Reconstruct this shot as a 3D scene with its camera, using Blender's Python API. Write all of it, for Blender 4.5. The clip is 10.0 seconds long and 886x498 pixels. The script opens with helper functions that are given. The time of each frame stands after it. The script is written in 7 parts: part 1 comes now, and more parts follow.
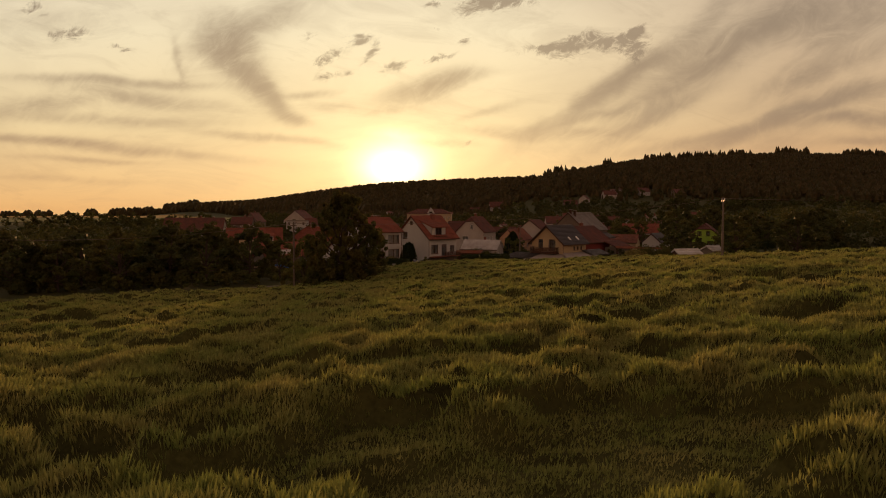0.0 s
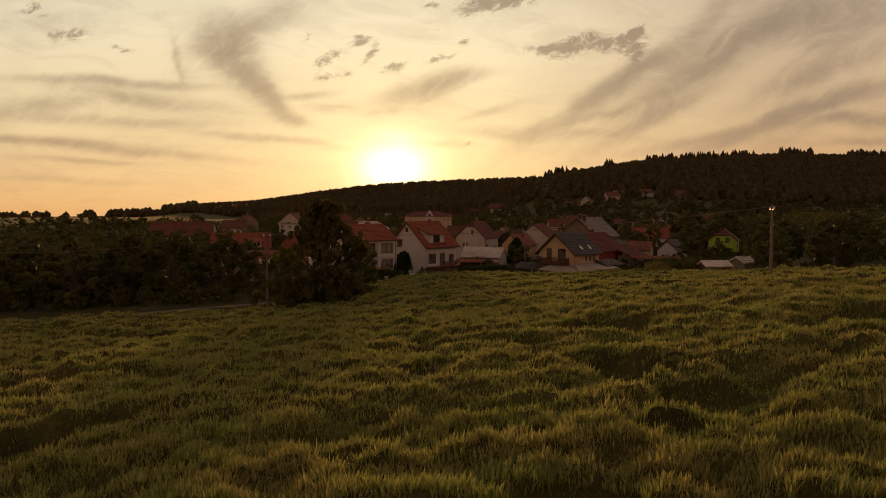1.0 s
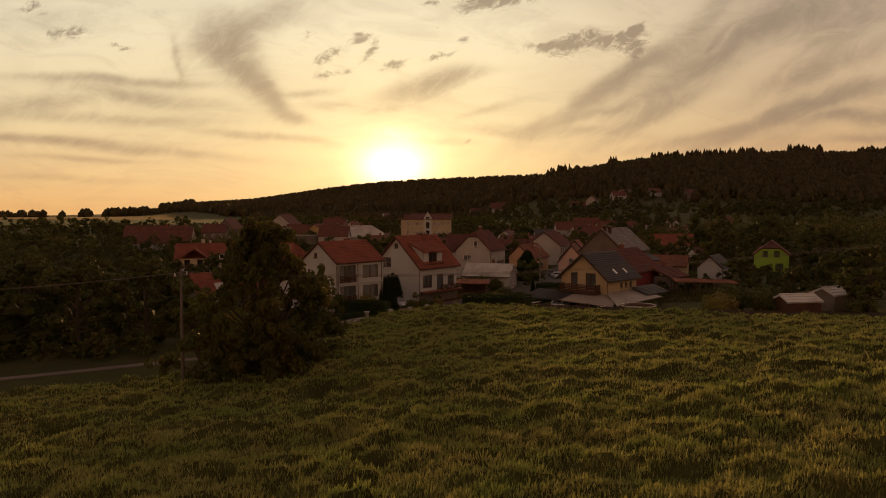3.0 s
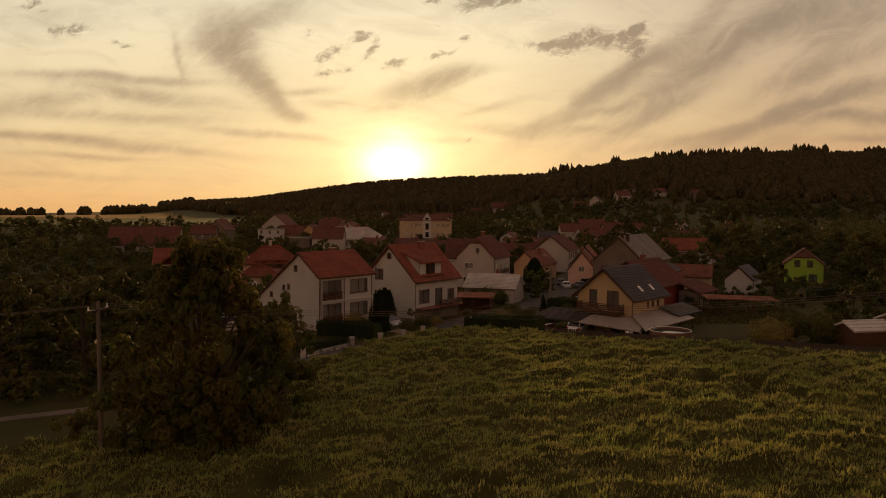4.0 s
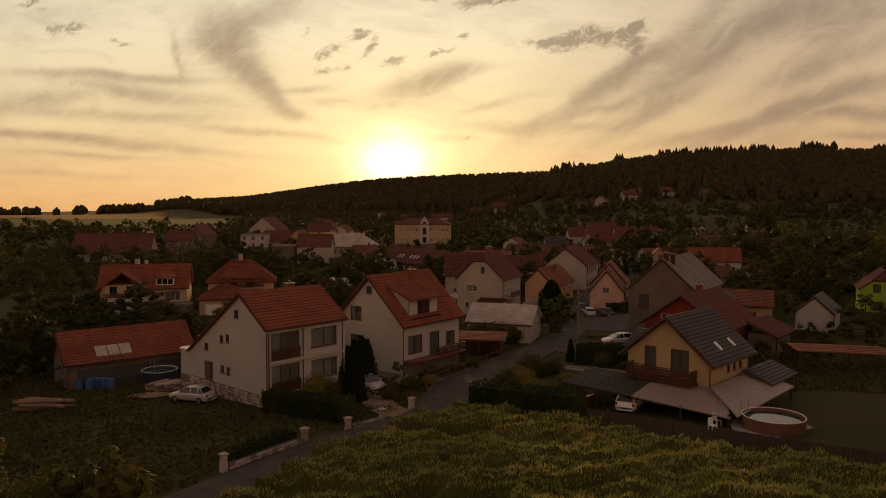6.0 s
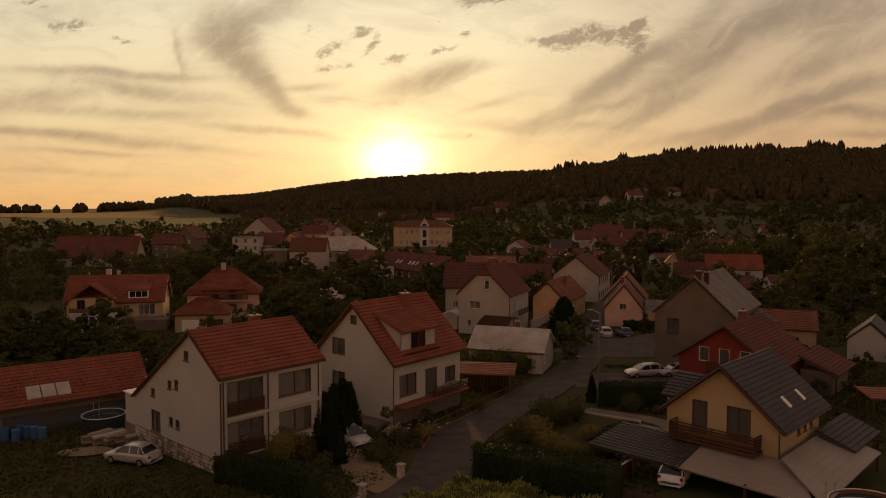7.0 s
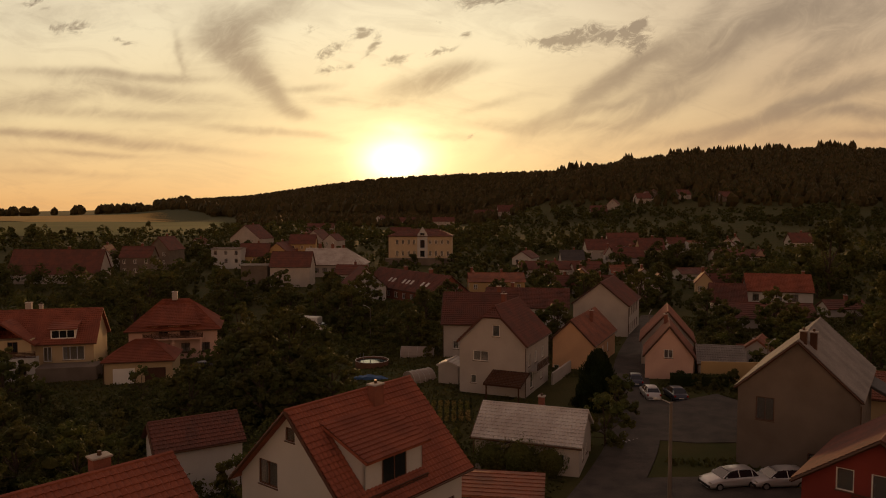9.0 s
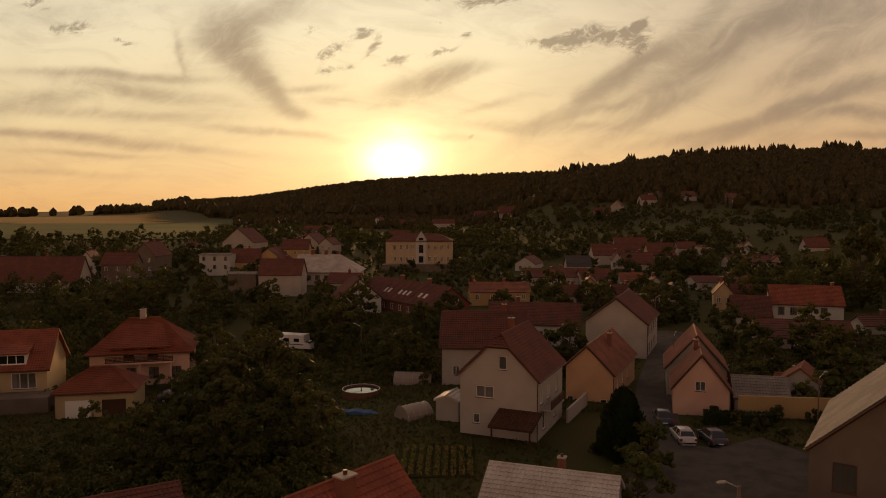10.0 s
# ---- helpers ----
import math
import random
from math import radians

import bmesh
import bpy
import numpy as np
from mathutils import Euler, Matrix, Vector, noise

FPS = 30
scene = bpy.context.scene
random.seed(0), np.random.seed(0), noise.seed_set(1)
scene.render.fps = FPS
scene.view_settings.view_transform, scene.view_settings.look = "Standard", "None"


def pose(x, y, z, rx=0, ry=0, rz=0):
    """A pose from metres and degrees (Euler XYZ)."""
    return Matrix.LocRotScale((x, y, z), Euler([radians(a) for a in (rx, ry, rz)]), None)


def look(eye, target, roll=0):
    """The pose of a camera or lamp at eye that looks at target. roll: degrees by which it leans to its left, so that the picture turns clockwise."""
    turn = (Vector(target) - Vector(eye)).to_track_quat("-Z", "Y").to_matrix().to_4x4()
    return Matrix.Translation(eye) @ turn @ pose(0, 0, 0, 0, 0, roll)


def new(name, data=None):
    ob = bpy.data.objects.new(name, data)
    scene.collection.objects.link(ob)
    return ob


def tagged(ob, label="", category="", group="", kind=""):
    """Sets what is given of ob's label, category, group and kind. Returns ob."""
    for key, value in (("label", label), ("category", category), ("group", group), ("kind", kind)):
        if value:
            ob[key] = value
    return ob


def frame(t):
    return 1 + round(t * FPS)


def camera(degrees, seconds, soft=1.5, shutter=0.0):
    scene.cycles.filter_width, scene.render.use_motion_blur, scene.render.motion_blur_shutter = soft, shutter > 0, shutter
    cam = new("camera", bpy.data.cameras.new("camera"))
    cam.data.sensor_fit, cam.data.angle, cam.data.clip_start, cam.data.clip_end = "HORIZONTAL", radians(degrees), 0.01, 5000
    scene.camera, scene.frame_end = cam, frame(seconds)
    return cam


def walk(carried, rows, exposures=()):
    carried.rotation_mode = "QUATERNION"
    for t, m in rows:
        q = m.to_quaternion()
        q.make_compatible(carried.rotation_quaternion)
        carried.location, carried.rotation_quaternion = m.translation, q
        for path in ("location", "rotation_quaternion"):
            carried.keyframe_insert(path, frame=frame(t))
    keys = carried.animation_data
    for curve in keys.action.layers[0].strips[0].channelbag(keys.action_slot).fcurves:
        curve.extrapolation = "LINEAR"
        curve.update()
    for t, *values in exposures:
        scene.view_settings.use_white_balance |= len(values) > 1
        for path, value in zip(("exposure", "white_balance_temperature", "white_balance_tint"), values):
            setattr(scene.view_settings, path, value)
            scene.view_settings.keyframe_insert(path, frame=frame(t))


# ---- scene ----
cam = camera(62.0, 10.0, soft=1.0)
PATH = [
    (0, (-0.524, -4.088, 9.726), (-0.55, -2.091, 9.621), 0.0),
    (0.5, (-0.524, 2.74, 10.096), (-0.548, 4.737, 9.993), 0.2),
    (1, (-0.442, 9.533, 10.657), (-0.467, 11.53, 10.554), 0.0),
    (1.5, (-0.482, 16.216, 11.197), (-0.504, 18.213, 11.092), -0.0),
    (2, (-0.421, 22.761, 11.753), (-0.447, 24.758, 11.646), -0.0),
    (2.5, (-0.391, 29.358, 12.311), (-0.416, 31.355, 12.204), -0.1),
    (3.8, (-0.387, 47.199, 13.763), (-0.414, 49.195, 13.649), -0.0),
    (4, (-0.388, 49.832, 13.889), (-0.414, 51.829, 13.776), 0.1),
    (4.5, (-0.426, 56.181, 14.453), (-0.452, 58.177, 14.337), 0.2),
    (5, (-0.421, 62.458, 15.056), (-0.448, 64.454, 14.937), 0.2),
    (5.5, (-0.438, 68.965, 15.59), (-0.464, 70.961, 15.47), 0.0),
    (5.7, (-0.468, 71.523, 15.714), (-0.492, 73.519, 15.597), -0.0),
    (6.8, (-0.431, 85.377, 17.315), (-0.456, 87.373, 17.189), 0.0),
    (7, (-0.36, 87.957, 17.469), (-0.388, 89.953, 17.345), 0.1),
    (7.5, (-0.247, 94.45, 18.115), (-0.276, 96.446, 17.991), 0.1),
    (8, (-0.234, 100.762, 18.858), (-0.264, 102.758, 18.733), 0.1),
    (8.3, (-0.217, 104.541, 19.188), (-0.246, 106.537, 19.063), 0.2),
    (8.5, (-0.223, 107.088, 19.33), (-0.254, 109.084, 19.207), 0.1),
    (9, (-0.159, 113.445, 19.886), (-0.19, 115.442, 19.764), 0.0),
    (9.5, (-0.149, 119.628, 20.435), (-0.181, 121.624, 20.313), 0.0),
    (10, (-0.099, 125.781, 20.945), (-0.131, 127.778, 20.824), -0.0),
]
walk(cam, [(t, look(eye, target, roll)) for t, eye, target, roll in PATH])

# ---- light: low sun behind the hill, cloudy evening sky ----
SUN_EL, SUN_AZ = 3.3, -4.5          # degrees over the horizon, degrees from +y to the right
FOC = 1305.0


def sky_world():
    w = bpy.data.worlds.new("evening_sky")
    scene.world = w
    w.use_nodes = True
    nt = w.node_tree
    nt.nodes.clear()
    N, K = nt.nodes.new, nt.links.new

    def put(sock, v):
        if isinstance(v, (int, float)):
            sock.default_value = v
        elif isinstance(v, tuple):
            sock.default_value = v
        else:
            K(v, sock)

    def m(op, a, b=0.0, c=0.0, clamp=False):
        n = N("ShaderNodeMath")
        n.operation, n.use_clamp = op, clamp
        for k, v in enumerate((a, b, c)):
            put(n.inputs[k], v)
        return n.outputs[0]

    def mixc(f, a, b, blend="MIX"):
        n = N("ShaderNodeMix")
        n.data_type, n.blend_type = "RGBA", blend
        put(n.inputs["Factor"], f)
        put(n.inputs[6], a)
        put(n.inputs[7], b)
        return n.outputs[2]

    def ramp(f, *stops):
        n = N("ShaderNodeValToRGB")
        put(n.inputs[0], f)
        e = n.color_ramp.elements
        while len(e) < len(stops):
            e.new(0.5)
        for k, (p, c) in enumerate(stops):
            e[k].position, e[k].color = p, (*c, 1)
        return n.outputs[0]

    sky = N("ShaderNodeTexSky")
    sky.sky_type, sky.sun_disc = "NISHITA", False
    sky.sun_elevation, sky.sun_rotation = radians(SUN_EL), radians(SUN_AZ)
    sky.dust_density, sky.air_density = 2.5, 1.2
    tc = N("ShaderNodeTexCoord")
    sep = N("ShaderNodeSeparateXYZ")
    K(tc.outputs["Generated"], sep.inputs[0])
    X, Y, Z = sep.outputs
    yy = m("MAXIMUM", Y, 0.12)
    u, v = m("DIVIDE", X, yy), m("DIVIDE", Z, yy)      # flat sky coordinates towards the sunset
    front = m("SMOOTH_MIN", m("MAXIMUM", m("MULTIPLY", m("ADD", Y, 0.1), 1.6), 0), 1.0, 0.2)

    def noise3(scale_u, scale_v, scale, detail, rough=0.55, dist=0.0, off=0.0, turn=0.0):
        c, s_ = math.cos(radians(turn)), math.sin(radians(turn))
        a = m("ADD", m("MULTIPLY", u, c), m("MULTIPLY", v, s_))
        b = m("SUBTRACT", m("MULTIPLY", v, c), m("MULTIPLY", u, s_))
        cx = N("ShaderNodeCombineXYZ")
        put(cx.inputs[0], m("MULTIPLY", a, scale_u))
        put(cx.inputs[1], m("MULTIPLY", b, scale_v))
        cx.inputs[2].default_value = off
        n = N("ShaderNodeTexNoise")
        n.inputs["Scale"].default_value, n.inputs["Detail"].default_value = scale, detail
        n.inputs["Roughness"].default_value, n.inputs["Distortion"].default_value = rough, dist
        K(cx.outputs[0], n.inputs["Vector"])
        return n.outputs[0]

    warp1 = m("MULTIPLY", m("SUBTRACT", noise3(1, 1, 6, 5, off=3.1), 0.5), 0.13)
    warp2 = m("MULTIPLY", m("SUBTRACT", noise3(1, 1, 6, 5, off=8.7), 0.5), 0.09)

    def streak(px, py, length, width, turn, power, wave=1.0):
        """A soft streak of cloud; centre, half sizes and lean in the flat sky coordinates."""
        u0, v0 = (px - 784) / FOC - 0.0125, (366 - py) / FOC
        c, s_ = math.cos(radians(turn)), math.sin(radians(turn))
        du, dv = m("SUBTRACT", m("ADD", u, m("MULTIPLY", warp1, wave)), u0), m("SUBTRACT", m("ADD", v, m("MULTIPLY", warp2, wave)), v0)
        a = m("ADD", m("MULTIPLY", du, c * FOC / length), m("MULTIPLY", dv, s_ * FOC / length))
        b = m("SUBTRACT", m("MULTIPLY", dv, c * FOC / width), m("MULTIPLY", du, s_ * FOC / width))
        r2 = m("ADD", m("MULTIPLY", a, a), m("MULTIPLY", b, b))
        return m("MULTIPLY", m("POWER", 2.718, m("MULTIPLY", r2, -1.0)), power)

    def total(items):
        out = items[0]
        for it in items[1:]:
            out = m("ADD", out, it)
        return out

    right = m("MULTIPLY", m("ADD", u, -0.06, clamp=True), 2.6, clamp=True)
    # base colour of the bright veil: cream high up, gold near the horizon
    base = ramp(m("MULTIPLY", v, 2.6), (0.0, (0.80, 0.41, 0.14)), (0.10, (0.83, 0.50, 0.21)), (0.30, (0.84, 0.63, 0.34)),
                (0.62, (0.84, 0.71, 0.48)), (1.0, (0.74, 0.64, 0.49)))
    base = mixc(right, mixc(1.0, base, (0.96, 0.96, 0.95, 1), "MULTIPLY"), mixc(1.0, base, (0.92, 0.80, 0.76, 1), "MULTIPLY"))
    # veil clouds: broad soft bands, thin wisps, and single streaks
    band = m("MULTIPLY", m("SUBTRACT", noise3(1.0, 3.2, 3.2, 6, 0.6, 0.6, 1.4, 8), 0.43, clamp=True), 2.6, clamp=True)
    wisp = m("MULTIPLY", m("SUBTRACT", noise3(1.0, 3.6, 6.0, 10, 0.68, 1.2, 5.2, -8), 0.50, clamp=True), 2.4, clamp=True)
    wispr = m("MULTIPLY", m("SUBTRACT", noise3(1.0, 2.2, 4.2, 7, 0.58, 0.5, 2.2, 34), 0.43, clamp=True), 3.0, clamp=True)
    big = total([streak(412, 92, 46, 34, -50, 1.5), streak(445, 138, 46, 20, -48, 1.5, 0.6), streak(486, 176, 40, 13, -48, 1.5, 0.5), streak(524, 209, 32, 9, -8, 1.2, 0.5), streak(440, 34, 120, 34, 32, 0.65), streak(370, 40, 60, 40, 0, 0.35),
                 streak(305, 100, 40, 10, -75, 0.45), streak(205, 138, 170, 7, -3, 0.75, 0.3), streak(250, 165, 150, 12, -8, 0.6, 0.35), streak(60, 178, 130, 14, 4, 0.55, 0.35), streak(200, 205, 200, 10, -2, 0.5, 0.3), streak(80, 240, 150, 7, -3, 0.6, 0.25),
                 streak(230, 258, 190, 8, -6, 0.75, 0.25), streak(150, 276, 120, 5, -3, 0.45, 0.2), streak(440, 236, 90, 7, -6, 0.6, 0.3), streak(540, 246, 60, 6, -4, 0.45, 0.3), streak(90, 310, 160, 6, -2, 0.25, 0.2),
                 streak(752, 154, 62, 17, 16, 1.7, 0.6), streak(820, 136, 50, 10, 12, 0.8, 0.6), streak(545, 165, 50, 7, 5, 0.6, 0.5), streak(600, 185, 50, 7, 0, 0.4, 0.5), streak(745, 243, 90, 6, -4, 0.55, 0.3), streak(900, 235, 100, 8, -6, 0.5, 0.4), streak(690, 190, 50, 6, 3, 0.35, 0.5),
                 streak(1050, 162, 130, 15, 33, 1.2, 0.7), streak(1090, 140, 90, 16, 42, 1.0), streak(1215, 130, 150, 18, 30, 1.2, 0.7), streak(1150, 205, 120, 14, 30, 1.1, 0.6), streak(1300, 75, 150, 22, 22, 1.0, 0.7), streak(1430, 40, 170, 40, 14, 0.8), streak(1230, 50, 130, 20, 38, 0.7),
                 streak(1330, 228, 150, 12, 20, 1.1, 0.5), streak(1230, 245, 120, 9, 10, 0.8, 0.4), streak(1500, 208, 70, 11, 8, 1.5, 0.6), streak(1480, 165, 120, 16, 22, 1.0, 0.6), streak(1390, 205, 90, 9, 16, 0.9, 0.5), streak(1450, 118, 140, 18, 26, 0.7, 0.7), streak(1530, 245, 70, 8, 6, 0.8, 0.4),
                 streak(1000, 232, 150, 8, -4, 0.45, 0.3), streak(1050, 205, 90, 8, 10, 0.6, 0.5), streak(860, 190, 60, 7, 14, 0.4, 0.6), streak(60, 40, 60, 30, 0, 0.2)])
    rag = noise3(1.1, 2.0, 34, 9, 0.74, 0.7, 9.0, 24)
    curl = noise3(1.0, 2.2, 13, 9, 0.70, 1.3, 4.4, 26)
    puff = total([streak(890, 10, 55, 17, 12, 1.3), streak(1015, 78, 62, 17, 10, 1.0), streak(950, 80, 40, 9, 12, 0.9), streak(1100, 82, 32, 26, 55, 0.9),
                  streak(1100, 50, 30, 9, 35, 0.85), streak(580, 96, 26, 9, 30, 1.15, 0.4), streak(585, 128, 24, 9, 10, 0.8, 0.4), streak(636, 64, 24, 9, 8, 1.0, 0.4),
                  streak(697, 112, 17, 10, 20, 1.1, 0.4), streak(662, 86, 22, 8, 45, 0.95, 0.4), streak(770, 103, 30, 6, 12, 0.9, 0.4), streak(785, 10, 22, 7, 10, 0.8),
                  streak(776, 52, 12, 5, 10, 0.75), streak(838, 74, 14, 5, 15, 0.7), streak(822, 247, 14, 4, 20, 0.7), streak(85, 60, 14, 9, 5, 0.85, 0.4), streak(128, 58, 26, 11, 5, 0.9, 0.4),
                  streak(212, 88, 13, 6, 0, 0.7), streak(60, 12, 18, 13, 60, 0.7), streak(537, 60, 12, 8, 30, 0.4), streak(630, 120, 12, 8, 30, 0.55)])
    puffs = m("MULTIPLY", m("SUBTRACT", m("ADD", puff, m("MULTIPLY", m("SUBTRACT", rag, 0.5), 4.2)), 0.22, clamp=True), 1.5, clamp=True)
    puffs = m("MULTIPLY", puffs, m("MULTIPLY", puff, 2.2, clamp=True))
    lit = m("ADD", m("MULTIPLY", m("SUBTRACT", curl, 0.5), 3.0), 1.0)
    soft = m("ADD", m("ADD", m("MULTIPLY", big, m("MAXIMUM", m("MULTIPLY", lit, 0.95), 0.15)), m("MULTIPLY", band, 0.26)),
             m("ADD", m("MULTIPLY", wisp, 0.42), m("MULTIPLY", m("MULTIPLY", wispr, right), m("MULTIPLY", lit, 0.42))))
    soft = m("ADD", soft, m("MULTIPLY", right, 0.32))
    soft = m("SUBTRACT", 1.0, m("POWER", 2.718, m("MULTIPLY", m("MAXIMUM", soft, 0.0), -1.35)))
    grey = ramp(m("MULTIPLY", v, 2.6), (0.0, (0.44, 0.23, 0.11)), (0.35, (0.30, 0.20, 0.13)), (1.0, (0.22, 0.175, 0.14)))
    col = mixc(soft, base, grey)
    col = mixc(m("MULTIPLY", puffs, 0.80), col, (0.20, 0.135, 0.10, 1))
    # the sun's glow through the veil
    s_u, s_v = math.tan(radians(SUN_AZ)), math.tan(radians(SUN_EL)) / math.cos(radians(SUN_AZ))
    du, dv = m("SUBTRACT", u, s_u), m("SUBTRACT", v, s_v)
    r = m("SQRT", m("ADD", m("MULTIPLY", m("MULTIPLY", du, du), 0.42), m("MULTIPLY", dv, dv)))
    core = m("POWER", 2.718, m("MULTIPLY", m("POWER", m("DIVIDE", r, 0.025), 1.7), -1.0))
    halo = m("POWER", 2.718, m("DIVIDE", r, -0.075))
    wide = m("POWER", 2.718, m("DIVIDE", r, -0.30))
    col = mixc(1.0, col, mixc(wide, (0, 0, 0, 1), (0.21, 0.175, 0.10, 1)), "ADD")
    col = mixc(1.0, col, mixc(halo, (0, 0, 0, 1), (0.75, 0.50, 0.18, 1)), "ADD")
    col = mixc(1.0, col, mixc(core, (0, 0, 0, 1), (1.9, 1.7, 1.1, 1)), "ADD")
    gap = streak(697, 232, 42, 13, 0, 0.8)
    col = mixc(1.0, col, mixc(gap, (0, 0, 0, 1), (0.55, 0.42, 0.22, 1)), "ADD")
    # the rest of the dome: the clear evening sky
    nis = mixc(1.0, sky.outputs[0], (0.52, 0.255, 0.185, 1), "MULTIPLY")
    high = m("SUBTRACT", 1.0, m("MULTIPLY", m("SUBTRACT", Z, 0.35, clamp=True), 2.2, clamp=True))
    col = mixc(m("MULTIPLY", front, high), nis, col)
    bg, out = N("ShaderNodeBackground"), N("ShaderNodeOutputWorld")
    K(col, bg.inputs[0])
    bg.inputs[1].default_value = 1.0
    K(bg.outputs[0], out.inputs[0])


sky_world()
sun = new("sun", bpy.data.lights.new("sun", "SUN"))
sun.data.energy, sun.data.angle, sun.data.color = 3.4, radians(4.0), (1.0, 0.52, 0.20)
_d = Vector((math.sin(radians(SUN_AZ)) * math.cos(radians(SUN_EL)), math.cos(radians(SUN_AZ)) * math.cos(radians(SUN_EL)), math.sin(radians(SUN_EL))))
sun.matrix_world = look(_d * 900, (0, 0, 0))
scene.view_settings.exposure = 0.0

# ---- materials ----


def material(name, color, rough=0.85, vary=0.25, scale=3.0, bump=0.15, fine=18.0, metal=0.0, tint=None, spec=0.3, per_piece=0.0, whole=False):
    """A surface with broad stains, fine grain and relief. tint: second colour that the broad pattern blends in."""
    mt = bpy.data.materials.new(name)
    mt.use_nodes = True
    nt = mt.node_tree
    b = nt.nodes["Principled BSDF"]
    N, K = nt.nodes.new, nt.links.new
    tc = N("ShaderNodeTexCoord")
    n1, n2 = N("ShaderNodeTexNoise"), N("ShaderNodeTexNoise")
    n1.inputs["Scale"].default_value, n1.inputs["Detail"].default_value = scale * 0.2, 5
    n2.inputs["Scale"].default_value, n2.inputs["Detail"].default_value = fine, 4
    for n in (n1, n2):
        K(tc.outputs["Object"], n.inputs["Vector"])
    c2 = tint or tuple(c * (1 - vary) for c in color)
    mx = N("ShaderNodeMix")
    mx.data_type = "RGBA"
    mr = N("ShaderNodeMapRange")
    mr.inputs[1].default_value, mr.inputs[2].default_value = 0.35, 0.65
    K(n1.outputs[0], mr.inputs[0])
    K(mr.outputs[0], mx.inputs[0])
    mx.inputs[6].default_value, mx.inputs[7].default_value = (*color, 1), (*c2, 1)
    hs = N("ShaderNodeHueSaturation")
    mr2 = N("ShaderNodeMapRange")
    mr2.inputs[3].default_value, mr2.inputs[4].default_value = 1 - vary, 1 + vary
    K(n2.outputs[0], mr2.inputs[0])
    val = mr2.outputs[0]
    if per_piece:
        g = N("ShaderNodeObjectInfo" if whole else "ShaderNodeNewGeometry")
        mr3 = N("ShaderNodeMapRange")
        mr3.inputs[3].default_value, mr3.inputs[4].default_value = 1 - per_piece, 1 + per_piece
        K(g.outputs["Random" if whole else "Random Per Island"], mr3.inputs[0])
        mm = N("ShaderNodeMath")
        mm.operation = "MULTIPLY"
        K(val, mm.inputs[0])
        K(mr3.outputs[0], mm.inputs[1])
        val = mm.outputs[0]
    K(val, hs.inputs["Value"])
    K(mx.outputs[2], hs.inputs["Color"])
    K(hs.outputs[0], b.inputs["Base Color"])
    b.inputs["Roughness"].default_value, b.inputs["Metallic"].default_value = rough, metal
    b.inputs["Specular IOR Level"].default_value = spec
    if bump:
        bp = N("ShaderNodeBump")
        bp.inputs["Strength"].default_value, bp.inputs["Distance"].default_value = bump, 0.05
        K(n2.outputs[0], bp.inputs["Height"])
        K(bp.outputs[0], b.inputs["Normal"])
    return mt


def leafy(name, color, tint, through_=0.35, each=0.28):
    """Leaves and blades: a matt side and light let through, varied piece by piece."""
    mt = material(name, color, 0.7, 0.3, 1.5, 0.0, 6.0, tint=tint, per_piece=each, spec=0.08)
    nt = mt.node_tree
    b = nt.nodes["Principled BSDF"]
    tr = nt.nodes.new("ShaderNodeBsdfTranslucent")
    src = b.inputs["Base Color"].links[0].from_socket
    nt.links.new(src, tr.inputs["Color"])
    mx = nt.nodes.new("ShaderNodeMixShader")
    mx.inputs[0].default_value = through_
    nt.links.new(b.outputs[0], mx.inputs[1])
    nt.links.new(tr.outputs[0], mx.inputs[2])
    nt.links.new(mx.outputs[0], nt.nodes["Material Output"].inputs[0])
    return mt


def glass(name, color=(0.55, 0.6, 0.62)):
    mt = bpy.data.materials.new(name)
    mt.use_nodes = True
    b = mt.node_tree.nodes["Principled BSDF"]
    b.inputs["Base Color"].default_value = (*color, 1)
    b.inputs["Roughness"].default_value, b.inputs["Transmission Weight"].default_value = 0.03, 0.85
    return mt


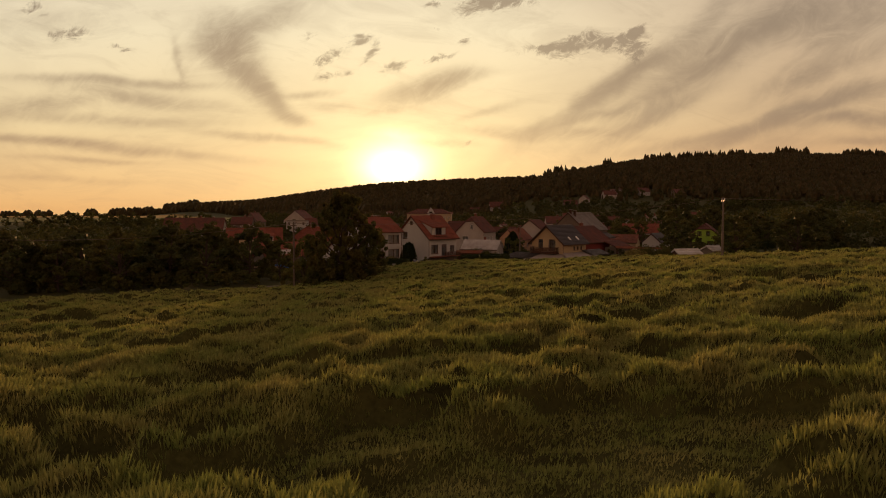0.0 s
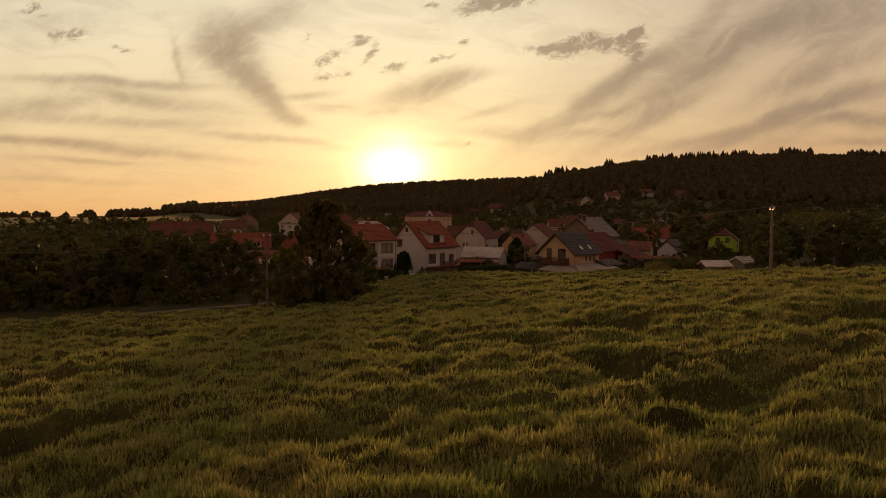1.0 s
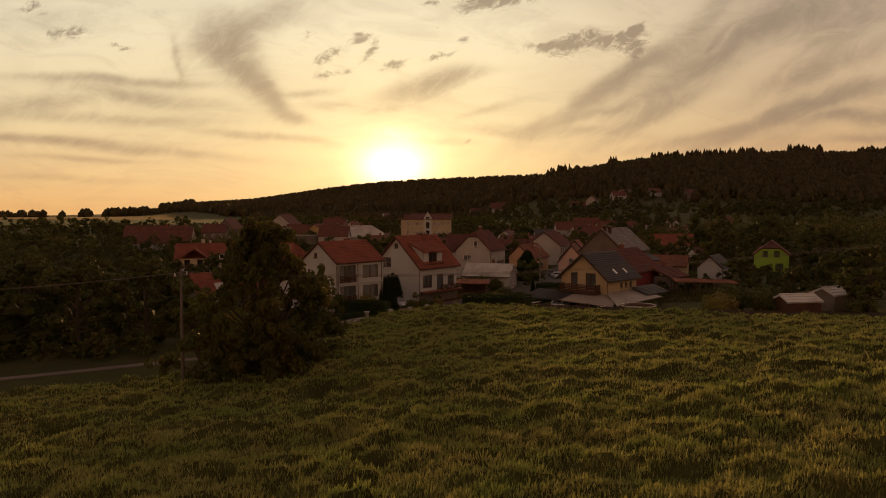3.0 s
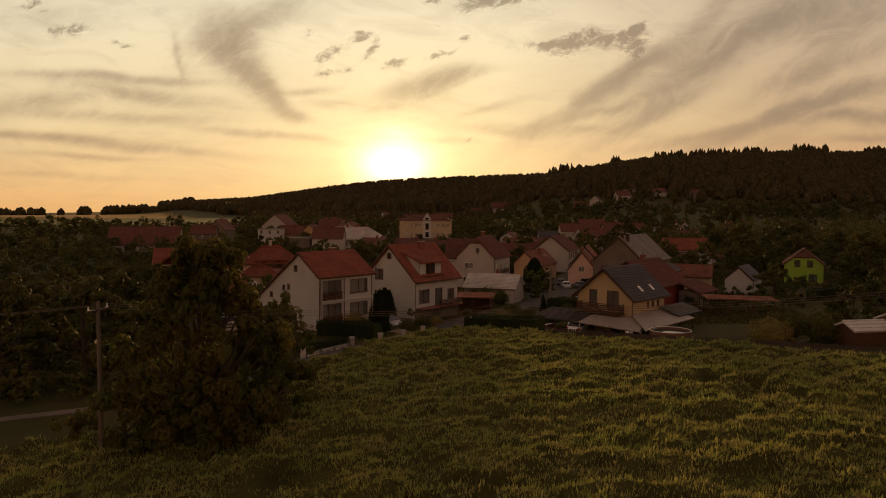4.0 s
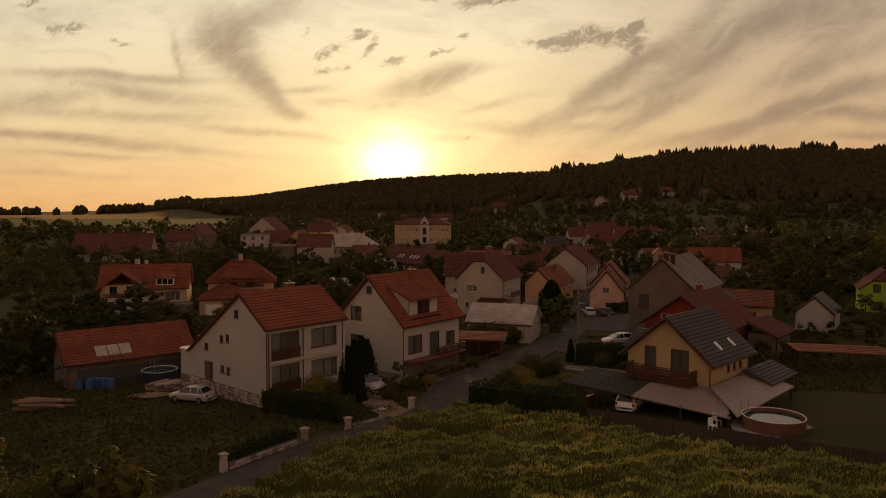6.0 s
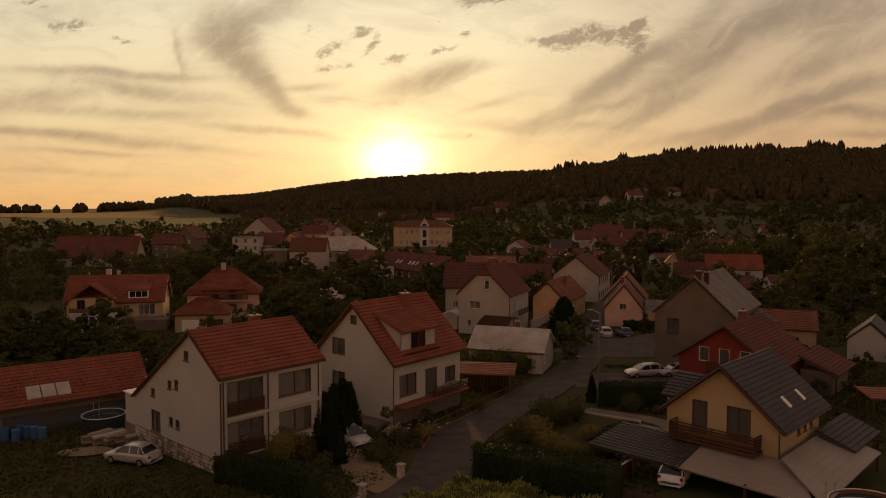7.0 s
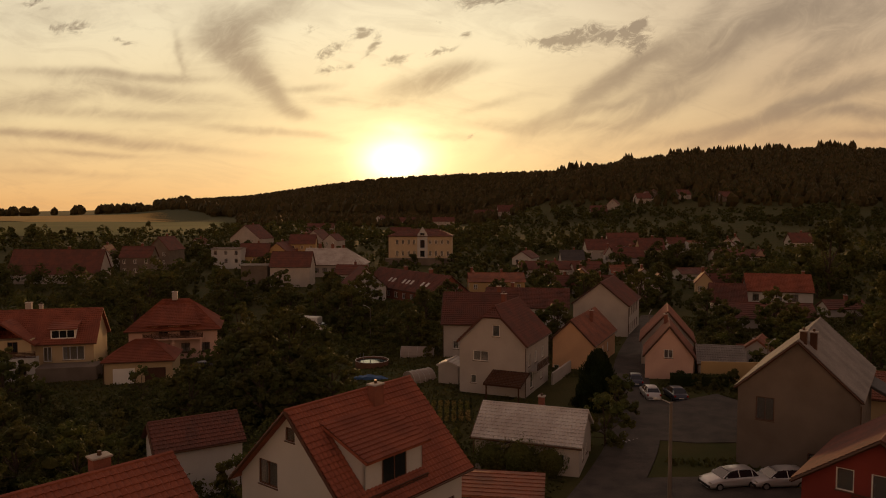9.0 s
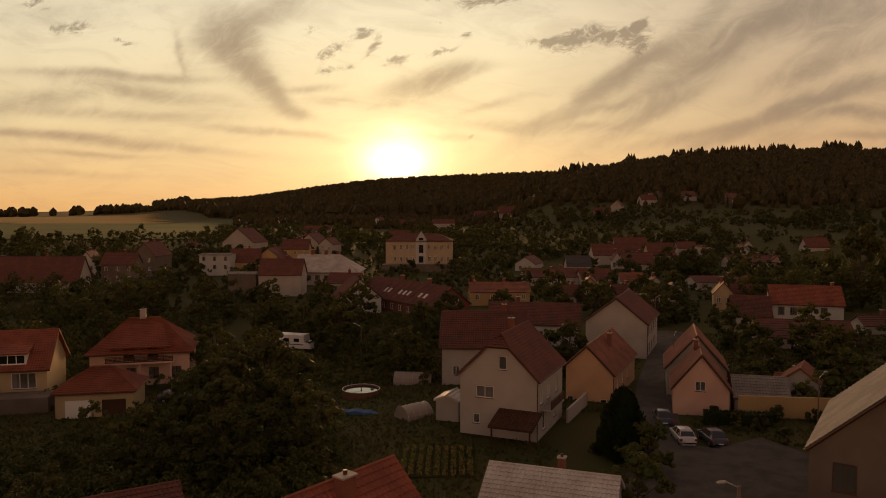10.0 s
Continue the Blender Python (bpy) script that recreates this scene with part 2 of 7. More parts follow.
M = {
    "plaster": material("white_plaster", (0.41, 0.405, 0.395), 0.9, 0.10, 2.0, 0.2, 30),
    "plaster2": material("offwhite_plaster", (0.375, 0.34, 0.31), 0.9, 0.14, 2.0, 0.2, 30),
    "cream": material("cream_plaster", (0.42, 0.32, 0.19), 0.9, 0.12, 2.0, 0.2, 30),
    "school": material("pale_ochre_plaster", (0.40, 0.32, 0.215), 0.9, 0.12, 2.0, 0.2, 30),
    "ochre": material("ochre_plaster", (0.40, 0.275, 0.13), 0.9, 0.14, 2.0, 0.2, 30),
    "peach": material("peach_plaster", (0.55, 0.34, 0.20), 0.9, 0.14, 2.0, 0.2, 30),
    "pinkish": material("pale_pink_plaster", (0.58, 0.38, 0.30), 0.9, 0.14, 2.0, 0.2, 30),
    "redwall": material("brick_red_plaster", (0.185, 0.034, 0.026), 0.9, 0.15, 2.0, 0.2, 30),
    "greyroughcast": material("grey_brown_roughcast", (0.16, 0.13, 0.105), 0.95, 0.25, 2.0, 0.5, 40),
    "green": material("lime_green_plaster", (0.25, 0.40, 0.05), 0.9, 0.08, 2.0, 0.1, 30),
    "tile": material("red_clay_tile", (0.235, 0.072, 0.040), 0.75, 0.35, 3.0, 0.2, 9, tint=(0.165, 0.050, 0.030), per_piece=0.2),
    "tile2": material("brown_red_tile", (0.135, 0.05, 0.036), 0.8, 0.35, 3.0, 0.2, 9, tint=(0.09, 0.042, 0.033), per_piece=0.2),
    "tile3": material("dull_orange_tile", (0.23, 0.085, 0.05), 0.8, 0.35, 3.0, 0.2, 9, tint=(0.14, 0.062, 0.042), per_piece=0.2),
    "slate": material("anthracite_tile", (0.055, 0.05, 0.048), 0.55, 0.3, 3.0, 0.2, 9, per_piece=0.2, spec=0.5),
    "greytile": material("grey_fibre_cement", (0.22, 0.205, 0.19), 0.8, 0.3, 3.0, 0.2, 9, per_piece=0.2),
    "tin": material("pale_sheet_metal", (0.50, 0.48, 0.45), 0.55, 0.2, 2.5, 0.1, 10, tint=(0.36, 0.32, 0.29)),
    "awning": material("pale_translucent_sheet", (0.28, 0.23, 0.195), 0.55, 0.15, 2.5, 0.05, 10),
    "wood": material("brown_stained_wood", (0.075, 0.032, 0.016), 0.7, 0.35, 3.0, 0.2, 14),
    "oldwood": material("weathered_wood", (0.165, 0.135, 0.105), 0.85, 0.35, 3.0, 0.3, 14),
    "log": material("cut_log", (0.27, 0.19, 0.12), 0.85, 0.35, 3.0, 0.3, 14, per_piece=0.3),
    "frame": material("white_window_frame", (0.70, 0.68, 0.64), 0.5, 0.06, 2.0, 0.0),
    "brownframe": material("brown_window_frame", (0.10, 0.045, 0.025), 0.55, 0.2, 2.0, 0.0),
    "gutter": material("copper_brown_gutter", (0.10, 0.055, 0.035), 0.5, 0.2, 3.0, 0.0, metal=0.3),
    "glass": glass("window_glass", (0.52, 0.54, 0.55)),
    "curtain": material("pale_curtain", (0.42, 0.38, 0.34), 0.95, 0.15, 4.0, 0.0),
    "brick": material("chimney_brick", (0.20, 0.075, 0.05), 0.9, 0.3, 4.0, 0.4, 14),
    "stone": material("rubble_stone", (0.36, 0.31, 0.26), 0.9, 0.3, 3.0, 0.5, 8, per_piece=0.55, whole=True),
    "mortar": material("grey_mortar", (0.075, 0.065, 0.055), 0.95, 0.2, 3.0, 0.3),
    "concrete": material("concrete", (0.34, 0.31, 0.28), 0.9, 0.2, 3.0, 0.3),
    "asphalt": material("worn_asphalt", (0.080, 0.068, 0.058), 0.9, 0.38, 3.0, 0.6, 9, tint=(0.050, 0.044, 0.039), spec=0.15),
    "soil": material("field_soil", (0.035, 0.037, 0.014), 0.95, 0.4, 2.0, 0.5, 8, tint=(0.02, 0.025, 0.01), spec=0.05),
    "lawn": material("meadow_ground", (0.046, 0.052, 0.018), 0.95, 0.4, 1.2, 0.6, 10, tint=(0.062, 0.056, 0.021), spec=0.05),
    "grass": leafy("meadow_grass", (0.064, 0.070, 0.021), (0.085, 0.074, 0.024), 0.25),
    "bark": material("dark_bark", (0.07, 0.05, 0.035), 0.95, 0.35, 3.0, 0.6, 12),
    "leaf": leafy("tree_leaves", (0.072, 0.086, 0.024), (0.105, 0.092, 0.026)),
    "leafw": leafy("large_tree_leaves", (0.066, 0.078, 0.021), (0.12, 0.098, 0.028), 0.5),
    "leaf2": leafy("dark_tree_leaves", (0.052, 0.064, 0.020), (0.078, 0.072, 0.023)),
    "leaf3": leafy("light_shrub_leaves", (0.17, 0.165, 0.042), (0.24, 0.16, 0.055)),
    "thuja": leafy("conifer_foliage", (0.018, 0.030, 0.011), (0.03, 0.037, 0.013), 0.15),
    "crop": leafy("crop_stalks", (0.205, 0.238, 0.060), (0.285, 0.264, 0.084), 0.44, 0.24),
    # much darker than the stalks: shade between the plants is put into this colour
    "cropshade": material("crop_floor", (0.074, 0.072, 0.021), 0.95, 0.6, 2.0, 1.0, 6, tint=(0.042, 0.041, 0.013), spec=0.03),
    "forest": leafy("forest_crowns", (0.062, 0.058, 0.024), (0.09, 0.066, 0.028), 0.35),
    "white_paint": material("white_car_paint", (0.72, 0.70, 0.68), 0.3, 0.04, 2.0, 0.0, spec=0.6),
    "silver_paint": material("silver_car_paint", (0.50, 0.49, 0.48), 0.3, 0.05, 2.0, 0.0, metal=0.3, spec=0.6),
    "dark_paint": material("dark_blue_car_paint", (0.03, 0.035, 0.055), 0.3, 0.05, 2.0, 0.0, spec=0.6),
    "rubber": material("black_rubber", (0.015, 0.015, 0.015), 0.8, 0.1, 2.0, 0.0),
    "carglass": material("tinted_car_glass", (0.015, 0.017, 0.02), 0.08, 0.05, 2.0, 0.0, spec=0.8),
    "lampglass": material("lamp_glass", (0.30, 0.28, 0.25), 0.6, 0.05, 2.0, 0.0),
    "tail": material("red_lamp_glass", (0.35, 0.02, 0.015), 0.25, 0.05, 2.0, 0.0),
    "blue": material("blue_tarpaulin", (0.05, 0.12, 0.27), 0.6, 0.2, 3.0, 0.1),
    "water": material("pool_water", (0.02, 0.05, 0.06), 0.04, 0.1, 2.0, 0.0, spec=0.6),
    "poolwall": material("brown_pool_wall", (0.16, 0.075, 0.045), 0.7, 0.2, 2.0, 0.1),
    "hedgeleaf": leafy("hedge_leaves", (0.024, 0.038, 0.012), (0.038, 0.046, 0.014), 0.2),
    "steel": material("galvanised_steel", (0.42, 0.41, 0.40), 0.45, 0.12, 3.0, 0.0, metal=0.8),
    "plank": material("dark_fence_boards", (0.075, 0.055, 0.042), 0.85, 0.3, 3.0, 0.3, 12),
    "sand": material("pale_gravel", (0.22, 0.165, 0.10), 0.95, 0.2, 3.0, 0.3),
    "wheat": material("ripe_grain_field", (0.27, 0.17, 0.045), 0.95, 0.15, 0.1, 0.0, tint=(0.21, 0.145, 0.04), spec=0.05),
    "farfield": material("far_meadow", (0.085, 0.10, 0.03), 0.95, 0.2, 0.1, 0.0, spec=0.05),
}

# ---- mesh helpers ----


def mesh_ob(name, verts, faces, mt, parent=None, label="", smooth=False):
    me = bpy.data.meshes.new(name)
    me.from_pydata([tuple(v) for v in verts], [], faces)
    me.materials.append(mt)
    if smooth:
        me.shade_smooth()
    ob = new(name, me)
    if parent:
        ob.parent = parent
    if label:
        ob["label"] = label
    return ob


def part(name, bm, mt, parent, label="", smooth=False):
    me = bpy.data.meshes.new(name)
    bm.to_mesh(me)
    bm.free()
    me.materials.append(mt)
    if smooth:
        me.shade_smooth()
    ob = new(name, me)
    ob.parent = parent
    if label:
        ob["label"] = label
    return ob


def empty(name, m, label, category, group=""):
    ob = new(name)
    ob.matrix_world = m
    return tagged(ob, label, category, group)


def box_into(bm, x0, x1, y0, y1, z0, z1, bevel=0.0, m=None):
    r = bmesh.ops.create_cube(bm, size=1)
    mm = Matrix.Translation(((x0 + x1) / 2, (y0 + y1) / 2, (z0 + z1) / 2)) @ Matrix.Diagonal((x1 - x0, y1 - y0, z1 - z0, 1))
    bmesh.ops.transform(bm, matrix=(m @ mm) if m else mm, verts=r["verts"])
    if bevel:
        ed = list({e for v_ in r["verts"] for e in v_.link_edges})
        bmesh.ops.bevel(bm, geom=ed, offset=bevel, segments=1, affect="EDGES")


def box(name, x0, x1, y0, y1, z0, z1, mt, parent, label="", bevel=0.0, m=None):
    bm = bmesh.new()
    box_into(bm, x0, x1, y0, y1, z0, z1, bevel, m)
    return part(name, bm, mt, parent, label)


def tube_into(bm, a, b, r0, r1=None, seg=8):
    a, b = Vector(a), Vector(b)
    d = b - a
    r = bmesh.ops.create_cone(bm, cap_ends=True, segments=seg, radius1=r0, radius2=r0 if r1 is None else r1, depth=d.length)
    bmesh.ops.transform(bm, matrix=Matrix.Translation((a + b) / 2) @ d.to_track_quat("Z", "Y").to_matrix().to_4x4(), verts=r["verts"])


def tube(name, a, b, r0, mt, parent, r1=None, seg=8, label=""):
    bm = bmesh.new()
    tube_into(bm, a, b, r0, r1, seg)
    return part(name, bm, mt, parent, label, smooth=False)


# ---- ground ----
GX = np.array([-140, -60, -25, 0, 25, 60, 140.0])
GY = np.array([-60, 20, 50, 72, 95, 112, 125, 145, 170, 205, 270, 350, 520.0])
GZ = np.array([[-1, 2, 3.5, 5, 6.5, 8, 10], [-3, 0.3, 1.8, 3.0, 4.4, 6.0, 9], [-3.5, -0.5, 0.4, 2.0, 3.7, 5.2, 8],
               [-4, -1.8, -0.9, 1.2, 3.2, 4.6, 7], [-4.5, -3, -2.0, 0.5, 2.0, 3.2, 5.5], [-5, -3.0, -1.5, -0.2, 1.0, 2.0, 4.5],
               [-5.3, -3, -1.0, -0.6, 0.0, 1.2, 4], [-5.6, -3.6, -1.9, -1.7, -0.7, 0.9, 3.6], [-6, -4.4, -2.9, -2.5, -1.6, 0.5, 3.2],
               [-6.0, -4.8, -4.2, -2.6, -2.5, -0.6, 2.8], [-5, -4.6, -4.4, -3.6, -3, -2.6, 1.5], [-3.5, -2.6, -2.4, -3.2, -3.2, -2.0, 2],
               [0, -1, -2, -2, 0, 4, 10]])


def sstep(a, b, x):
    t = np.clip((x - a) / (b - a), 0, 1)
    return t * t * (3 - 2 * t)


def _grid(x, y):
    x, y = np.clip(x, GX[0], GX[-1]), np.clip(y, GY[0], GY[-1])
    i = np.clip(np.searchsorted(GX, x) - 1, 0, len(GX) - 2)
    j = np.clip(np.searchsorted(GY, y) - 1, 0, len(GY) - 2)
    a, b = (x - GX[i]) / (GX[i + 1] - GX[i]), (y - GY[j]) / (GY[j + 1] - GY[j])
    a, b = a * a * (3 - 2 * a) * 0.4 + a * 0.6, b * b * (3 - 2 * b) * 0.4 + b * 0.6
    return (GZ[j, i] * (1 - a) + GZ[j, i + 1] * a) * (1 - b) + (GZ[j + 1, i] * (1 - a) + GZ[j + 1, i + 1] * a) * b


# crest of the far ridge and of the wooded hill: bearing (x over y) and height over the eye level per metre of distance
FAR_B = np.array([-0.80, -0.62, -0.50, -0.43, -0.37, -0.28, -0.18, -0.10, 0.0, 0.07, 0.12, 0.30, 0.8])
FAR_H = np.array([-0.008, -0.006, -0.003, 0.000, 0.009, 0.014, 0.028, 0.037, 0.042, 0.044, 0.046, 0.045, 0.04])
HILL_B = np.array([-0.10, 0.02, 0.09, 0.105, 0.15, 0.22, 0.28, 0.40, 0.49, 0.58, 0.75, 1.1])
HILL_H = np.array([-0.02, 0.00, 0.029, 0.037, 0.047, 0.059, 0.068, 0.073, 0.078, 0.077, 0.068, 0.05])
EYE_Y, EYE_Z = 126.0, 21.0


def height(x, y):
    x, y = np.asarray(x, float), np.asarray(y, float)
    z = _grid(x, y)
    d = np.maximum(y - EYE_Y, 1.0)
    b = x / d
    r = d
    far = EYE_Z + np.interp(b, FAR_B, FAR_H) * 3000 - 34
    z = z + (far - z) * sstep(900, 3000, r) * (y > 200)
    hill = EYE_Z + np.interp(b, HILL_B, HILL_H) * 950 - 14
    f = sstep(420, 950, r) * (1 - 0.6 * sstep(1000, 2200, r)) * sstep(-0.02, 0.16, b)
    z = z + np.maximum(hill - z, 0) * f * (y > 200)
    return z


def hz(x, y):
    return float(height(x, y))


def axis(parts):
    out = []
    for a, b, s_ in parts:
        out += list(np.arange(a, b, s_))
    return np.array(out + [parts[-1][1]])


def sheet(name, xs, ys, zfun, mt, keep=None):
    XX, YY = np.meshgrid(xs, ys)
    ZZ = zfun(XX, YY)
    nx, ny = len(xs), len(ys)
    v = np.stack([XX, YY, ZZ], -1).reshape(-1, 3)
    k = np.arange(nx * ny).reshape(ny, nx)
    f = np.stack([k[:-1, :-1], k[:-1, 1:], k[1:, 1:], k[1:, :-1]], -1).reshape(-1, 4)
    if keep is not None:
        c = v[f].mean(1)
        f = f[keep(c[:, 0], c[:, 1])]
    me = bpy.data.meshes.new(name)
    me.from_pydata(v.tolist(), [], f.tolist())
    me.materials.append(mt)
    me.shade_smooth()
    return new(name, me)


gxs = axis([(-3800, -1400, 200), (-1400, -160, 40), (-160, 160, 4), (160, 600, 20), (600, 3800, 160)])
gys = axis([(-400, -60, 40), (-60, 260, 4), (260, 700, 12), (700, 1300, 30), (1300, 2000, 50), (2000, 4800, 140)])
tagged(sheet("ground", gxs, gys, height, M["lawn"]), "rolling grassland with gardens and meadows in evening shade", "ground", kind="structure")

# ---- road ----
ROAD = [(-20.5, 109.6), (-18.6, 111.2), (-12.6, 119.5), (-8, 126.3), (-3.8, 131.3), (-1.5, 136.5), (0.4, 147.8), (8.8, 163.2), (15.5, 178), (19.5, 192), (21.5, 203), (25.5, 219), (31.5, 237), (40, 262)]


def smooth_line(pts, step=2.0):
    out = []
    for k in range(len(pts) - 1):
        p0, p1, p2, p3 = pts[max(k - 1, 0)], pts[k], pts[k + 1], pts[min(k + 2, len(pts) - 1)]
        n = max(2, int(math.dist(p1, p2) / step))
        for q in range(n):
            t = q / n
            out.append(tuple(0.5 * (2 * p1[a] + (p2[a] - p0[a]) * t + (2 * p0[a] - 5 * p1[a] + 4 * p2[a] - p3[a]) * t * t
                                    + (3 * p1[a] - p0[a] - 3 * p2[a] + p3[a]) * t ** 3) for a in (0, 1)))
    return out + [tuple(pts[-1])]


def ribbon(name, pts, width, lift, mt, label, category, kind="structure"):
    line = smooth_line(pts)
    v, f = [], []
    for k, p in enumerate(line):
        a, b = line[max(k - 1, 0)], line[min(k + 1, len(line) - 1)]
        d = Vector((b[0] - a[0], b[1] - a[1])).normalized()
        n = Vector((-d.y, d.x))
        zc = hz(*p)
        for s_, dz in ((-1, -0.3), (-1, 0), (-0.5, 0.03), (0, 0.05), (0.5, 0.03), (1, 0), (1, -0.3)):
            q = Vector(p) + n * width / 2 * s_
            v.append((q.x, q.y, max(zc, hz(q.x, q.y)) + lift + dz))
        if k:
            o = k * 7
            f += [(o - 7 + i, o - 6 + i, o + 1 + i, o + i) for i in range(6)]
    ob = mesh_ob(name, v, f, mt)
    return tagged(ob, label, category, kind=kind)


ribbon("road", ROAD, 4.6, 0.12, M["asphalt"], "narrow worn asphalt lane through the village", "road")
ribbon("track", [(-80, 92), (-48, 99.5), (-35, 103.4), (-24.5, 107.2), (-20.2, 109.9)], 1.2, 0.05, M["greyroughcast"], "narrow dirt track along the field", "track")
ribbon("road", [(17, 191), (21, 188), (26, 187), (33, 190)], 15, 0.07, M["asphalt"], "asphalt parking yard beside the lane", "road")

ribbon("road", [(12.6, 167.8), (19.5, 167.6), (26.5, 166.8)], 6.6, 0.06, M["asphalt"], "asphalt forecourt before the grey house", "road")

# ---- houses ----
FOOT = []          # footprints (x, y, radius) that trees keep clear of


def clip_poly(poly, a, b, c):
    """Keep the side of a convex polygon where a*s + b*z <= c."""
    out = []
    for k in range(len(poly)):
        p, q = poly[k - 1], poly[k]
        dp, dq = a * p[0] + b * p[1] - c, a * q[0] + b * q[1] - c
        if (dp <= 0) != (dq <= 0):
            t = dp / (dp - dq)
            out.append((p[0] + t * (q[0] - p[0]), p[1] + t * (q[1] - p[1])))
        if dq <= 0:
            out.append(q)
    return out


def wall_face(origin, along, inward, poly, openings, depth, V, F):
    """One wall as faces in V, F: cells of a grid round the openings, cut to the outline, with reveals."""
    xs = sorted({min(p[0] for p in poly), max(p[0] for p in poly), *[o[0] for o in openings], *[o[1] for o in openings]})
    zs = sorted({min(p[1] for p in poly), max(p[1] for p in poly), *[o[2] for o in openings], *[o[3] for o in openings]})

    def put(s_, z, d=0.0):
        V.append(origin + along * s_ + inward * d + Vector((0, 0, z)))
        return len(V) - 1

    for i in range(len(xs) - 1):
        for j in range(len(zs) - 1):
            cx, cz = (xs[i] + xs[i + 1]) / 2, (zs[j] + zs[j + 1]) / 2
            if any(o[0] < cx < o[1] and o[2] < cz < o[3] for o in openings):
                continue
            cell = [(xs[i], zs[j]), (xs[i + 1], zs[j]), (xs[i + 1], zs[j + 1]), (xs[i], zs[j + 1])]
            for k in range(len(poly)):
                p, q = poly[k], poly[(k + 1) % len(poly)]
                nx, nz = q[1] - p[1], -(q[0] - p[0])
                cell = clip_poly(cell, nx, nz, nx * p[0] + nz * p[1]) if cell else cell
            if len(cell) > 2:
                F.append([put(*c) for c in cell])
    for s0, s1, z0, z1 in openings:
        ring = [(s0, z0), (s1, z0), (s1, z1), (s0, z1)]
        for k in range(4):
            p, q = ring[k], ring[(k + 1) % 4]
            F.append([put(*p), put(*q), put(*q, depth), put(*p, depth)])


def window(parent, o, along, inward, s0, s1, z0, z1, frame_mt, style, curtain):
    w = part_frame(parent, o, along, inward, s0, s1, z0, z1, frame_mt, style)
    d = 0.13
    c = [o + along * s_ + inward * d + Vector((0, 0, z)) for s_, z in ((s0 + .04, z0 + .04), (s1 - .04, z0 + .04), (s1 - .04, z1 - .04), (s0 + .04, z1 - .04))]
    mesh_ob("pane", c, [(0, 1, 2, 3)], M["glass"], w)
    if curtain:
        e = s0 + (s1 - s0) * curtain
        c = [o + along * s_ + inward * (d + 0.12 + (k % 2) * 0.02) + Vector((0, 0, z)) for k, (s_, z) in enumerate(((s0, z0), (e, z0), (e, z1), (s0, z1)))]
        mesh_ob("curtain", c, [(0, 1, 2, 3)], M["curtain"], w)
    return w


def welded(name, V, F, mt, parent, label=""):
    ob = mesh_ob(name, V, F, mt, parent, label)
    bm = bmesh.new()
    bm.from_mesh(ob.data)
    bmesh.ops.remove_doubles(bm, verts=bm.verts, dist=0.0005)
    bm.to_mesh(ob.data)
    bm.free()
    return ob


def part_frame(parent, o, along, inward, s0, s1, z0, z1, mt, style):
    t = 0.07
    n = {"single": 1, "double": 2, "triple": 3, "door": 1}[style]
    w = (s1 - s0 - t * (n + 1)) / n
    holes = [(s0 + t + k * (w + t), s0 + t + k * (w + t) + w, z0 + t, z1 - t) for k in range(n)]
    V, F = [], []
    wall_face(o + inward * 0.06, along, inward, [(s0, z0), (s1, z0), (s1, z1), (s0, z1)], holes, 0.08, V, F)
    fr = welded("window" if style != "door" else "door", V, F, mt, parent)
    bm = bmesh.new()
    mm = Matrix((along, inward, Vector((0, 0, 1)))).transposed().to_4x4()
    mm.translation = o
    box_into(bm, s0 - 0.06, s1 + 0.06, -0.06, 0.055, z0 - 0.06, z0 - 0.004, m=mm)
    part("sill", bm, M["gutter"], fr)
    return fr


def tile_slope(name, parent, p_ridge0, p_ridge1, p_eave0, p_eave1, mt, fine=True, label="", thick=0.14, step=0.065):
    """One roof slope of overlapping tile courses with a soffit; the outline runs straight between its four corners."""
    a0, a1, b0, b1 = map(Vector, (p_ridge0, p_ridge1, p_eave0, p_eave1))
    n = (b0 - a0).cross(a1 - a0).normalized()
    n = -n if n.z < 0 else n
    S, L = ((b0 - a0).length + (b1 - a1).length) / 2, (a1 - a0).length
    wid = max(L, (b1 - b0).length)
    nr = max(3, int(S / 0.36)) if fine else max(3, int(S / 0.6))
    cols = max(2, int(wid / 0.30)) if fine else 1
    V, F = [], []
    for r in range(nr):
        for e, lift in ((0, 0.0), (1, step)):
            t = (r + e) / nr
            l, q = a0.lerp(b0, t), a1.lerp(b1, t)
            seg = cols * 3 if fine else 1
            for k in range(seg + 1):
                wv = (0.06, 0.0, 0.035)[k % 3] if fine else 0
                V.append(l.lerp(q, k / seg) + n * (lift + wv))
    m_ = (cols * 3 if fine else 1) + 1
    for k in range(nr * 2 - 1):
        o = k * m_
        F += [(o + i, o + m_ + i, o + m_ + i + 1, o + i + 1) for i in range(m_ - 1)]
    o = len(V)
    V += [a0 - n * thick, a1 - n * thick, b1 - n * thick, b0 - n * thick, a0 + n * 0.03, a1 + n * 0.03, b1 + n * 0.05, b0 + n * 0.05]
    F += [(o, o + 1, o + 2, o + 3), (o, o + 3, o + 7, o + 4), (o + 1, o + 5, o + 6, o + 2), (o + 3, o + 2, o + 6, o + 7), (o, o + 4, o + 5, o + 1)]
    return mesh_ob(name, V, F, mt, parent, label)


